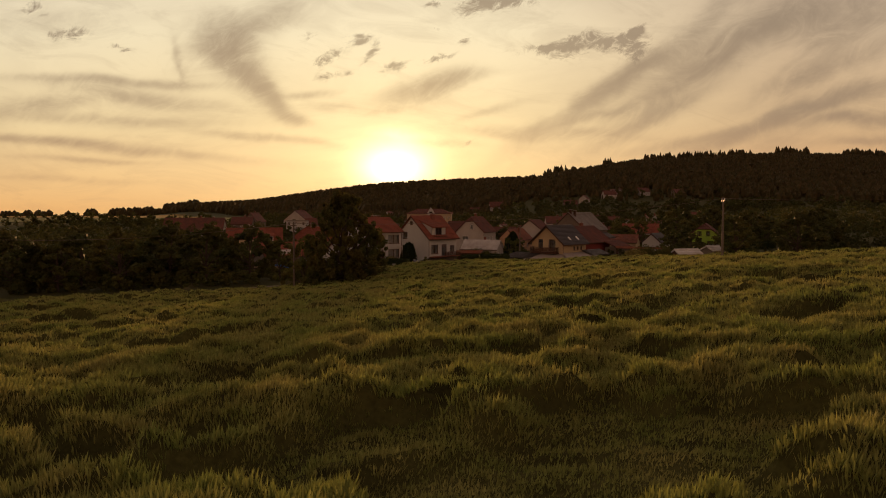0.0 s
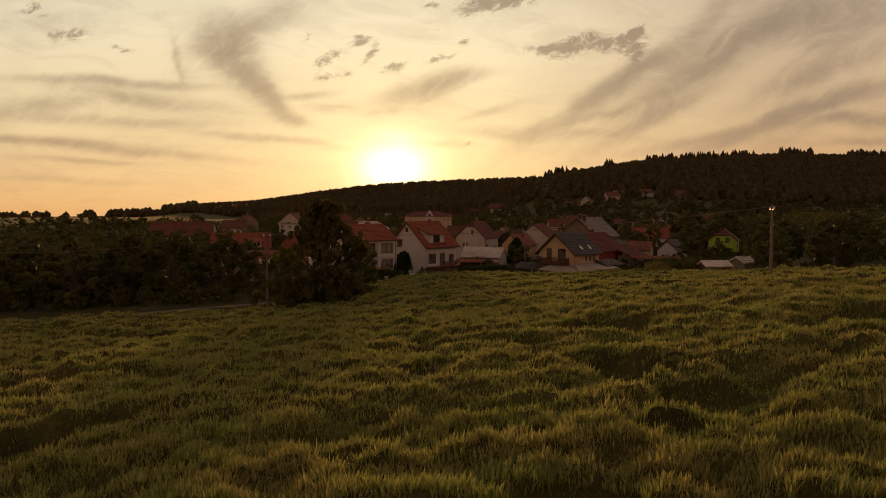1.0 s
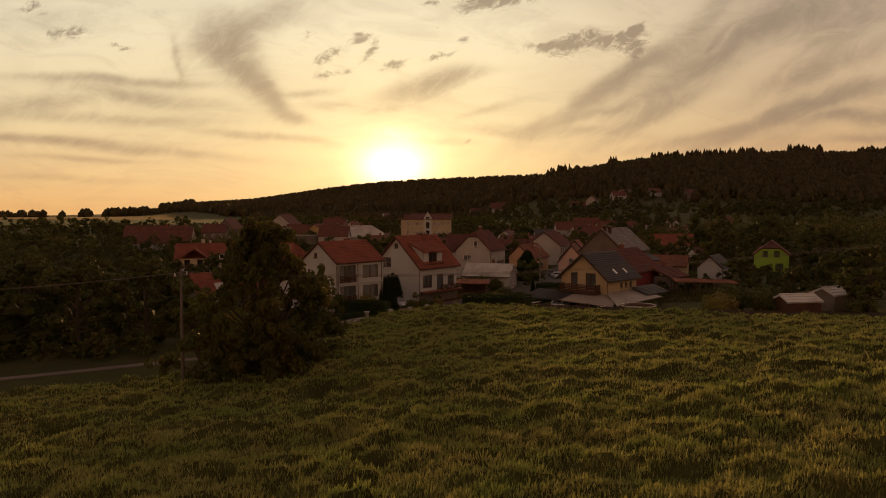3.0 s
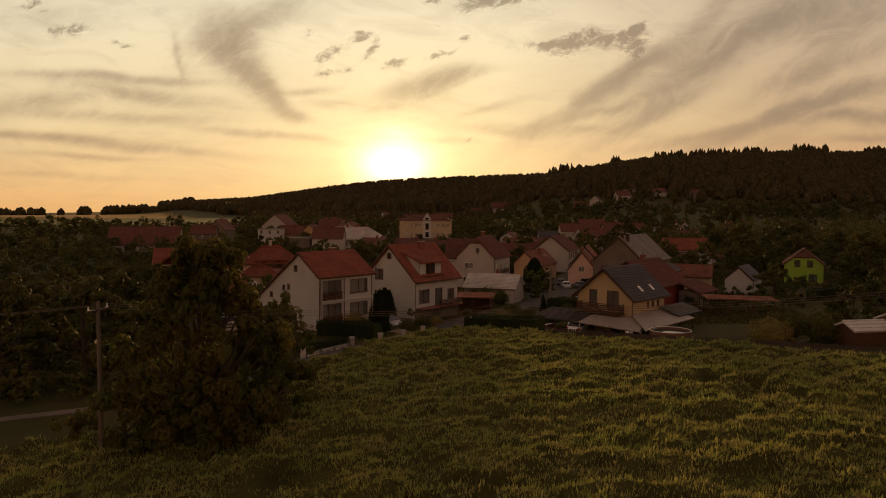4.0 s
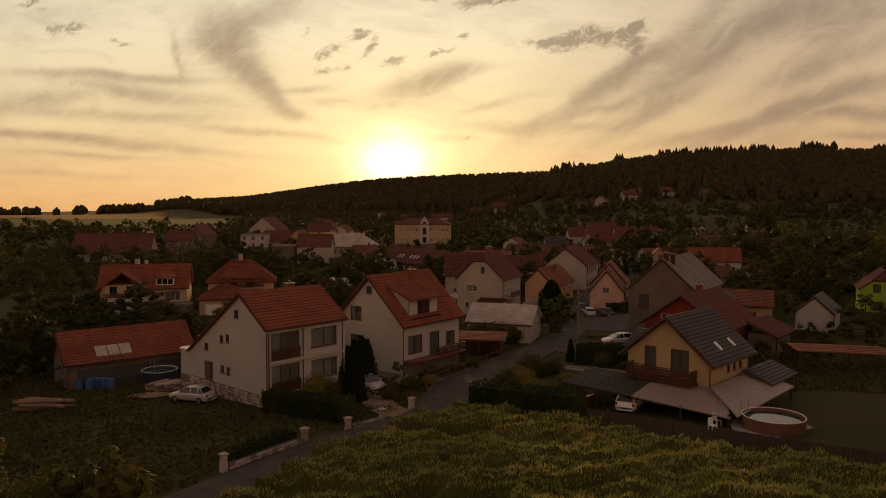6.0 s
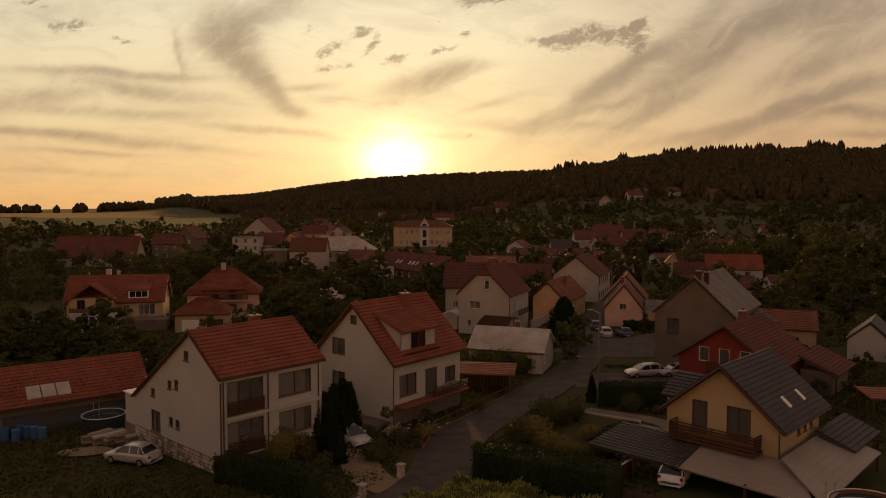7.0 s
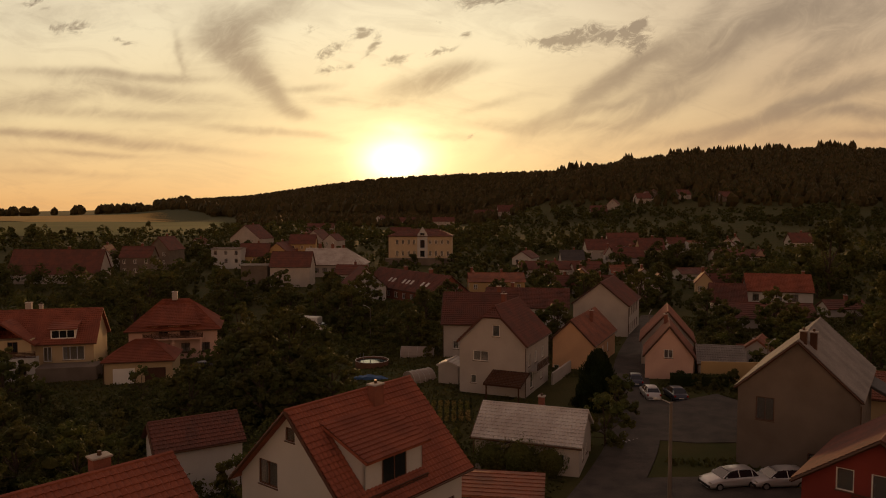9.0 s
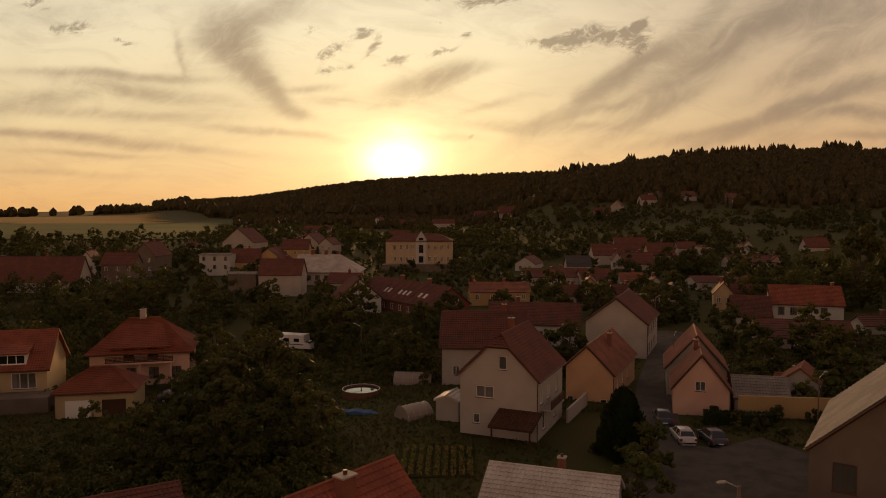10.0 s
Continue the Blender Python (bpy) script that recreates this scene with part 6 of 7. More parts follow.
# gardens full of trees between the houses
PT = random.Random(23)
KEEP = [(-68, 221, 10), (-42, 216, 8), (-52, 205, 8), (-44, 204, 8), (-60, 214, 8), (-24, 176, 6), (-31, 129, 11), (-27, 122, 8), (-8, 172, 9), (-3, 188, 8), (-6, 205, 12), (-9, 215, 9), (10, 150, 9), (22, 126, 12), (30, 131, 9), (21, 188, 12), (-2, 162, 9), (-27.5, 252, 5), (40, 140, 8), (8, 160, 7), (62, 262, 13), (55, 248, 9), (70, 268, 9), (48, 262, 9)]
line = smooth_line(ROAD, 4.0)


def free_spot(x, y, pad=1.5):
    return not ((-106 < x < -70 and 176 < y < 238) or any(math.hypot(x - a, y - b) < r * 0.8 + pad for a, b, r in FOOT) or any(math.hypot(x - a, y - b) < r for a, b, r in KEEP)
                or any(math.hypot(x - a, y - b) < 4.5 for a, b in line) or in_field(x, y + 1.5))


for (x0, x1, y0, y1, cnt, kinds) in ((-62, -10, 160, 215, 40, ("apple", "oak", "shrub", "apple")), (-75, 0, 215, 300, 66, ("apple", "oak", "lime", "shrub", "oak")), (-100, -48, 106, 215, 44, ("oak", "lime", "oak")),
                                     (0, 95, 225, 310, 34, ("oak", "apple", "lime")), (32, 100, 185, 260, 30, ("oak", "apple", "lime"))):
    for _ in range(cnt):
        x_, y_, kd = PT.uniform(x0, x1), PT.uniform(y0, y1), PT.choice(kinds)
        s_ = PT.uniform(0.65, 1.0)
        if free_spot(x_, y_):
            tree(kd, x_, y_, s_, PT.uniform(0, 360))


def far_trees(name, rng, pts, label, size, clumps=13, per=16, leaf=0.55, mt="leaf2", flat=0.8):
    """Trees too far to tell apart, in one mesh: ragged crowns of clumped leaves down to the ground."""
    C, R = [], []
    for x, y in pts:
        h = size * rng.uniform(0.6, 1.15)
        g = hz(x, y)
        for k in range(clumps):
            t = rng.uniform(0.08, 0.92)
            r = h * 0.42 * (1 - abs(2 * t - 0.8) ** 2 * 0.6) * rng.uniform(0.2, 1) ** 0.5
            a = rng.uniform(0, 2 * math.pi)
            C.append((x + r * math.cos(a), y + r * math.sin(a), g + h * t))
            R.append(h * rng.uniform(0.12, 0.22))
    P = leaf_cloud(rng, np.array(C), np.array(R), per, leaf, flat)
    return tagged(new(name, from_arrays(name, P, 4, M[mt])), label, "trees", kind="stuff")


rng = np.random.default_rng(77)
pts = [(x, y) for x, y in zip(rng.uniform(-230, 150, 520), rng.uniform(296, 470, 520)) if free_spot(x, y) and vnoise(np.array(x * .03), np.array(y * .03), 2) > 0.36]
far_trees("tree_belt", rng, pts, "dark trees in the gardens of the far village", 6.2)
pts = [(x, y) for x, y in zip(rng.uniform(-300, 330, 800), rng.uniform(470, 720, 800)) if free_spot(x, y) and vnoise(np.array(x * .02), np.array(y * .02), 3) > 0.4 and (x / (y - EYE_Y) > -0.34 or y < 540 or rng.uniform() < 0.06)]
far_trees("tree_belt", rng, pts, "trees on the slopes beyond the village", 8, 11, 12, 0.8)
pts = [(x, y) for x, y in zip(rng.uniform(-190, -72, 260), rng.uniform(116, 330, 260)) if free_spot(x, y)]
far_trees("tree_belt", rng, pts, "dark trees along the village edge", 7.4, 16, 26, 0.34)
pts = [(x, y) for x, y in zip(rng.uniform(78, 190, 170), rng.uniform(110, 330, 170)) if free_spot(x, y)]
far_trees("tree_belt", rng, pts, "dark trees below the wooded hill", 9.5, 16, 24, 0.36)
# low growth between the trees
pts = [(x, y) for x, y in zip(rng.uniform(-110, 0, 4200), rng.uniform(150, 300, 4200)) if free_spot(x, y, 0.3) and vnoise(np.array(x * .09), np.array(y * .09), 4) > 0.30]
far_trees("undergrowth", rng, pts, "tangled garden shrubs and undergrowth", 2.1, 6, 15, 0.19, "leaf", 0.9)
pts = [(x, y) for x, y in zip(rng.uniform(-100, -18, 900), rng.uniform(108, 150, 900)) if free_spot(x, y, 0.3) and vnoise(np.array(x * .08), np.array(y * .08), 6) > 0.4 and not (-46 < x and y > 113)]
far_trees("undergrowth", rng, pts, "bushes and tall weeds under the trees", 2.4, 7, 20, 0.19, "leaf", 0.9)
pts = [(x, y) for x, y in zip(rng.uniform(-66, -12, 1500), rng.uniform(156, 212, 1500)) if free_spot(x, y, 0.3) and vnoise(np.array(x * .11), np.array(y * .11), 9) > 0.33]
far_trees("undergrowth", rng, pts, "dark bushes in the overgrown gardens", 2.7, 7, 16, 0.17, "leaf2", 0.9)
pts = [(x, y) for x, y in zip(rng.uniform(-240, 240, 3000), rng.uniform(300, 640, 3000)) if free_spot(x, y, 0.3) and vnoise(np.array(x * .05), np.array(y * .05), 5) > 0.35]
far_trees("undergrowth", rng, pts, "hedges and low trees between the far houses", 3.4, 6, 10, 0.5, "leaf2", 0.9)
pts = [(x, y) for x, y in zip(rng.uniform(28, 110, 900), rng.uniform(112, 300, 900)) if free_spot(x, y, 0.3) and vnoise(np.array(x * .09), np.array(y * .09), 7) > 0.45]
far_trees("undergrowth", rng, pts, "garden shrubs on the slope", 2.0, 6, 14, 0.26, "leaf2", 0.9)


# ---- woods on the hills ----
def woods(name, rng, pts, tall, conifer, label, bare=False):
    """Many simple crowns in one mesh: ragged cones for conifers, lumpy domes for broad-leaved trees."""
    n = len(pts)
    S = 5
    base = height(pts[:, 0], pts[:, 1])
    h = tall * rng.uniform(0.65, 1.25, n)
    is_c = rng.uniform(0, 1, n) < conifer
    w = np.where(is_c, h * rng.uniform(0.14, 0.20, n), h * rng.uniform(0.30, 0.42, n))
    rings = [np.where(is_c, 0.12, 0.1), np.where(is_c, 0.42, 0.38), np.where(is_c, 0.70, 0.72), np.where(is_c, 0.9, 0.93)]
    rad = [np.where(is_c, 1.0, 0.75), np.where(is_c, 0.8, 1.05), np.where(is_c, 0.45, 0.8), np.where(is_c, 0.16, 0.35)]
    if bare:        # pines with a bare stem under a high crown
        rings, rad = [np.full(n, 0.0), np.full(n, 0.42), np.full(n, 0.70), np.full(n, 0.92)], [np.full(n, 0.14), np.full(n, 0.75), np.full(n, 1.0), np.full(n, 0.4)]
        w = h * rng.uniform(0.10, 0.19, n)
    P = np.zeros((n, 4, S, 3))
    for r in range(4):
        for k in range(S):
            a = 2 * np.pi * k / S + r * 0.4
            j = rng.uniform(0.65, 1.3, n)
            P[:, r, k, 0] = pts[:, 0] + np.cos(a) * w * rad[r] * j
            P[:, r, k, 1] = pts[:, 1] + np.sin(a) * w * rad[r] * j
            P[:, r, k, 2] = base - 1 + h * (rings[r] + rng.uniform(-.05, .05, n))
    tip = np.stack([pts[:, 0], pts[:, 1], base + h], -1)
    Q = []
    for r in range(3):
        for k in range(S):
            k2 = (k + 1) % S
            Q.append(np.stack([P[:, r, k], P[:, r, k2], P[:, r + 1, k2], P[:, r + 1, k]], 1))
    for k in range(S):
        k2 = (k + 1) % S
        Q.append(np.stack([P[:, 3, k], P[:, 3, k2], tip, (tip + P[:, 3, k]) / 2], 1))
    return tagged(new(name, from_arrays(name, np.concatenate(Q).reshape(-1, 3), 4, M["forest"])), label, "forest", kind="stuff")


rng = np.random.default_rng(5)
r_, b_ = rng.uniform(520, 1010, 14000), rng.uniform(0.02, 0.90, 14000)
k_ = (rng.uniform(0, 1, 14000) < sstep(520, 760, r_ + 260 * (b_ - 0.3))) & (b_ > 0.075 + 0.05 * (r_ < 900))
woods("forest", rng, np.stack([b_ * r_, EYE_Y + r_], -1)[k_], 9.5, 0.25, "dense mixed wood on the hillside")
b_ = rng.uniform(0.085, 0.85, 1150)
b_ = b_[vnoise(b_ * 60, b_ * 0, 12) > 0.36]
r_ = rng.uniform(935, 985, len(b_))
woods("forest", rng, np.stack([b_ * r_, EYE_Y + r_], -1), 17.5, 0.75, "row of tall pines along the hill crest", True)
b_ = rng.uniform(-0.47, 0.24, 10000)
r_ = 1050 + 2010 * rng.uniform(0, 1, 10000) ** 0.8
k_ = (b_ > -0.45 + 0.12 * (3060 - r_) / 2000)
b_, r_ = b_[k_], r_[k_]
woods("forest", rng, np.stack([b_ * r_, EYE_Y + r_], -1), 22, 0.5, "distant wooded ridge")
b_, r_ = rng.uniform(-0.72, -0.36, 420), rng.uniform(2780, 2900, 420)
k_ = vnoise(b_ * 60, b_ * 0, 3) > 0.22
woods("forest", rng, np.stack([b_ * r_, EYE_Y + r_], -1)[k_], 34, 0.1, "distant tree line beyond the fields")
b_, r_ = rng.uniform(-0.30, 0.16, 1600), rng.uniform(640, 1100, 1600)
k_ = vnoise(b_ * 14, r_ * .01, 8) > 0.35
woods("copse", rng, np.stack([b_ * r_, EYE_Y + r_], -1)[k_], 9, 0.3, "woods at the foot of the ridge")
# far fields to the left
tagged(sheet("ripe_field", gxs, gys, lambda x, y: height(x, y) + 0.5, M["wheat"], lambda x, y: (x / (y - EYE_Y) < -0.41) & (y - EYE_Y > 780 + 60 * vnoise(x * .01, y * 0, 4)) & (y < 1900)),
       "distant ripe yellow grain field", "field", kind="structure")
tagged(sheet("far_meadow", gxs, gys, lambda x, y: height(x, y) + 0.5, M["farfield"], lambda x, y: (x / (y - EYE_Y) < -0.30) & (y > 560) & (y - EYE_Y < 780)), "distant green meadow below the grain field", "meadow", kind="structure")


def meadow_grass(rng, count, x0, x1, y0, y1):
    """Short tufts over lawns and verges, clear of houses and lanes."""
    x, y = rng.uniform(x0, x1, count), rng.uniform(y0, y1, count)
    k = ~in_field(x, y - 0.5)
    for a, b, r in FOOT:
        k &= np.hypot(x - a, y - b) > r * 0.62
    for a, b in line:
        k &= np.hypot(x - a, y - b) > 3.6
    for a, b, r in ((10, 150, 7), (22, 126, 12), (30, 131, 9), (21, 188, 13), (8, 160, 6), (17, 165, 9), (16, 200, 8), (16, 149.5, 3.6), (13, 152.5, 1.8)):
        k &= np.hypot(x - a, y - b) > r
    x, y = x[k], y[k]
    n = len(x)
    g = height(x, y) - 0.03
    h = 0.10 + 0.26 * vnoise(x * .35, y * .35, 31) * rng.uniform(0.5, 1.3, n)
    a = rng.uniform(0, 2 * np.pi, n)
    w = rng.uniform(0.06, 0.16, n)
    px, py = np.cos(a) * w, np.sin(a) * w
    lx, ly = rng.normal(size=n) * .1, rng.normal(size=n) * .1
    q = np.stack([np.stack([x - px, y - py, g], -1), np.stack([x + px, y + py, g], -1), np.stack([x + px * .4 + lx, y + py * .4 + ly, g + h], -1), np.stack([x - px * 1.2 + lx, y - py * 1.2 + ly, g + h * .8], -1)], 1)
    return q.reshape(-1, 3)


rng = np.random.default_rng(63)
tagged(new("grass", from_arrays("grass", np.concatenate([meadow_grass(rng, 90000, -70, 45, 118, 180), meadow_grass(rng, 80000, -75, 80, 180, 260)]), 4, M["grass"])), "short dull green grass of lawns and verges", "grass", kind="stuff")

# ---- poles and wires ----
def utility_pole(x, y, h, line_dir, label, mt="greyroughcast"):
    g = hz(x, y)
    root = empty("utility_pole", pose(x, y, g, 0, 0, math.degrees(line_dir)), label, "pole", "overhead line poles")
    tube("mast", (0, 0, -0.5), (0, 0, h), 0.17, M[mt], root, 0.10, 10)
    arm = box("crossarm", -0.06, 0.06, -1.0, 1.0, h - 0.55, h - 0.43, M["gutter"], root, bevel=0.01)
    for k, q in enumerate((-0.85, 0.0, 0.85)):
        tube("insulator", (0, q, h - 0.43), (0, q, h - 0.18), 0.07, M["frame"], arm, 0.035, 8)
    return root, g + h - 0.2


LINE = [(-74.0, 103.5), (-21.6, 93.4), (31.3, 83.2), (84.0, 73.0)]
LD = math.atan2(-10.2, 52.9)
tops = []
for k, (x_, y_) in enumerate(LINE):
    tops.append(utility_pole(x_, y_, (9.10, 9.90, 8.5, 8.5)[k], LD, "grey concrete power pole with steel crossarm at the field")[1])
for k in range(3):
    for q in (-0.85, 0.0, 0.85):
        V, F = [], []
        nx, ny = -math.sin(LD) * q, math.cos(LD) * q
        a, b = Vector((LINE[k][0] + nx, LINE[k][1] + ny, tops[k])), Vector((LINE[k + 1][0] + nx, LINE[k + 1][1] + ny, tops[k + 1]))
        for s_ in range(25):
            t = s_ / 24
            p = a.lerp(b, t) - Vector((0, 0, 1.1 * 4 * t * (1 - t)))
            for g in range(4):
                an = g * math.pi / 2
                V.append(p + Vector((0, math.cos(an), math.sin(an))) * 0.010)
            if s_:
                o = 4 * (s_ - 1)
                F += [(o + g, o + (g + 1) % 4, o + 4 + (g + 1) % 4, o + 4 + g) for g in range(4)]
        tagged(mesh_ob("overhead_wire", V, F, M["greyroughcast"]), "thin sagging overhead wire between two poles", "wire", "overhead wires")


def street_lamp(x, y, h, turn, arm=1.2, r0=0.10):
    g = hz(x, y)
    root = empty("street_lamp", pose(x, y, g, 0, 0, turn), "grey concrete street lamp post with arm", "street lamp", "street lamps")
    tube("post", (0, 0, -0.3), (0, 0, h), r0, M["greyroughcast"], root, r0 * 0.6, 8)
    tube("arm", (0, 0, h - 0.1), (arm, 0, h + 0.35), 0.035, M["steel"], root, 0.03, 6)
    bm = bmesh.new()
    r = bmesh.ops.create_icosphere(bm, subdivisions=1, radius=1)
    bmesh.ops.transform(bm, matrix=Matrix.Translation((arm + .25, 0, h + .35)) @ Matrix.Diagonal((.38, .15, .09, 1)), verts=r["verts"])
    part("head", bm, M["lampglass"], root)
    return root


street_lamp(14.8, 163.8, 8.0, 200, 0.9, 0.16)
for x_, y_, h_ in ((37.0, 200.5, 5.2), (28.6, 222.0, 6.2), (9.0, 207.5, 6.0), (-14.5, 238.0, 6.0), (11.5, 305.0, 7.0), (37.0, 262.0, 6.5)):
    street_lamp(x_, y_, h_, x_ * 40)


# ---- fences and walls ----
def pillar(x, y, h, turn, mt="stone", w=0.42):
    g = hz(x, y)
    root = empty("gate_pillar", pose(x, y, g, 0, 0, turn), "rubble stone fence pillar with pale cap", "pillar", "stone fence pillars")
    rr = random.Random(int(x * 7 + y))
    bm = bmesh.new()
    z = -0.3
    while z < h - 0.05:
        hh = min(rr.uniform(0.16, 0.26), h - z)
        e = w / 2 + rr.uniform(-0.03, 0.02)
        box_into(bm, -e, e, -e, e, z + 0.008, z + hh, 0.03)
        z += hh
    part("shaft", bm, M[mt], root)
    box("cap", -w / 2 - .06, w / 2 + .06, -w / 2 - .06, w / 2 + .06, h + .004, h + .1, M["concrete"], root, bevel=0.02)
    return root


def low_wall(a, b, h, w, label, mt="stone", name="garden_wall", cap="concrete"):
    (x0, y0), (x1, y1) = a, b
    ln = math.dist(a, b)
    d = ((x1 - x0) / ln, (y1 - y0) / ln)
    n_ = (-d[1], d[0])
    rr = random.Random(int(x0 * 13))
    root = empty(name, pose(0, 0, 0), label, "wall")
    k = max(1, int(ln / 1.5))
    V, F = [], []
    for q in range(k + 1):
        c = (x0 + d[0] * ln * q / k, y0 + d[1] * ln * q / k)
        g = hz(*c)
        for sg, zz in ((-1, -.4), (-1, h), (1, h), (1, -.4)):
            V.append((c[0] + n_[0] * w / 2 * sg, c[1] + n_[1] * w / 2 * sg, g + zz))
        if q:
            o = 4 * (q - 1)
            F += [(o + i, o + i + 1, o + 5 + i, o + 4 + i) for i in range(3)]
    F += [(0, 1, 2, 3), tuple(len(V) - 4 + i for i in range(4))]
    mesh_ob("core", V, F, M["mortar"] if mt == "stone" else M[mt], root)
    if mt == "stone":
        for sg in (-1, 1):
            row = 0.0
            while row < h - 0.1:
                hh, t = 0.22, rr.uniform(-.2, 0)
                while t < ln:
                    wd = rr.uniform(0.3, 0.6)
                    a_, b_ = max(t, 0), min(t + wd, ln)
                    if b_ - a_ > 0.1:
                        c0, c1 = Vector((x0 + d[0] * a_, y0 + d[1] * a_, 0)), Vector((x0 + d[0] * b_, y0 + d[1] * b_, 0))
                        nn = Vector((*n_, 0)) * sg
                        g = hz((c0.x + c1.x) / 2, (c0.y + c1.y) / 2) + row
                        e = nn * (w / 2)
                        o_ = nn * (w / 2 + rr.uniform(.03, .06))
                        dd = (c1 - c0).normalized() * 0.04
                        vv = [c0 + e + Vector((0, 0, g + .01)), c1 + e + Vector((0, 0, g + .01)), c1 + e + Vector((0, 0, g + hh - .01)), c0 + e + Vector((0, 0, g + hh - .01)),
                              c0 + o_ + dd + Vector((0, 0, g + .04)), c1 + o_ - dd + Vector((0, 0, g + .05)), c1 + o_ - dd + Vector((0, 0, g + hh - .05)), c0 + o_ + dd + Vector((0, 0, g + hh - .04))]
                        mesh_ob("stone", vv, [(4, 5, 6, 7), (0, 1, 5, 4), (1, 2, 6, 5), (2, 3, 7, 6), (3, 0, 4, 7)], M["stone"], root)
                    t += wd
                row += hh
    return root


PIL = [(-15.0, 121.2), (-11.0, 127.0), (-8.3, 130.0), (-6.0, 132.9), (-3.9, 137.2)]
for k, p in enumerate(PIL):
    pillar(*p, 0.95 if k else 1.1, 52)
low_wall((-14.8, 121.5), (-11.2, 126.7), 0.45, 0.3, "low rubble stone garden wall along the lane")
low_wall((-8.1, 130.3), (-6.2, 132.7), 0.4, 0.3, "low rubble stone garden wall beside the drive")
hedge([(-14.9, 122.3), (-11.8, 126.9)], 1.0, 0.7, 9, "dark low hedge behind the stone wall")
low_wall((31.0, 206.0), (40.5, 202.5), 2.3, 0.3, "ochre rendered garden wall by the parking yard", "ochre")
low_wall((12.0, 204.0), (15.4, 211.5), 1.5, 0.25, "pale rendered garden wall on the lane", "plaster2")


def rail_fence(pts, h, label, mt="brick"):
    root = empty("fence", pose(0, 0, 0), label, "fence")
    for (x0, y0), (x1, y1) in zip(pts, pts[1:]):
        ln = math.dist((x0, y0), (x1, y1))
        k = max(1, int(ln / 2.4))
        for q in range(k):
            a = (x0 + (x1 - x0) * q / k, y0 + (y1 - y0) * q / k)
            b = (x0 + (x1 - x0) * (q + 1) / k, y0 + (y1 - y0) * (q + 1) / k)
            za, zb = hz(*a), hz(*b)
            tube("post", (*a, za - .2), (*a, za + h), 0.045, M[mt], root, seg=6)
            for f in (0.35, 0.97):
                tube("rail", (*a, za + h * f), (*b, zb + h * f), 0.03, M[mt], root, seg=6)
            box_m = Matrix.Translation((*a, 0)) @ Matrix.Rotation(math.atan2(b[1] - a[1], b[0] - a[0]), 4, "Z")
            L_ = math.dist(a, b)
            box("panel", 0.08, L_ - 0.08, -0.012, 0.012, (za + zb) / 2 + 0.12, (za + zb) / 2 + h * .33, M["oldwood"], root, m=box_m)
    return root


rail_fence([(-2.7, 143.5), (-2.0, 148.0), (2.0, 155.4), (6.4, 163.6)], 1.15, "reddish metal garden fence along the lane", "brick")
rail_fence([(2.9, 145.4), (4.4, 147.9)], 0.9, "short dark wooden fence by the lane", "wood")
rail_fence([(10.6, 157.0), (12.2, 159.8)], 0.9, "dark wooden fence by the front garden", "wood")


def board_mesh():
    me = bpy.data.meshes.new("board")
    bm = bmesh.new()
    box_into(bm, 0.01, 0.185, -0.012, 0.012, 0.0, 1.0, 0.005)
    bm.to_mesh(me)
    bm.free()
    me.materials.append(M["plank"])
    return me


BOARD = board_mesh()
FENCE = empty("fence", pose(0, 0, 0), "long dark brown close-boarded fence at the field edge", "fence")
pts = smooth_line([(9.8, 130.3), (17.2, 124.0), (27.2, 114.6), (44.0, 101.4)], 0.2)
PF = random.Random(3)
for k in range(len(pts) - 1):
    (x0, y0), (x1, y1) = pts[k], pts[k + 1]
    ob = new("board", BOARD)
    ob.parent = FENCE
    ob.matrix_world = pose(x0, y0, hz(x0, y0) - 0.1, PF.uniform(-1, 1), 0, math.degrees(math.atan2(y1 - y0, x1 - x0))) @ Matrix.Diagonal((1.0, 1, 1.45 + PF.uniform(-.02, .02), 1))
for k in range(0, len(pts) - 13, 12):
    (x0, y0), (x1, y1) = pts[k], pts[k + 12]
    tube("rail", (x0, y0 + .05, hz(x0, y0) + 1.1), (x1, y1 + .05, hz(x1, y1) + 1.1), 0.035, M["plank"], FENCE, seg=4)
    tube("post", (x0, y0 + .08, hz(x0, y0) - .3), (x0, y0 + .08, hz(x0, y0) + 1.4), 0.05, M["plank"], FENCE, seg=6)


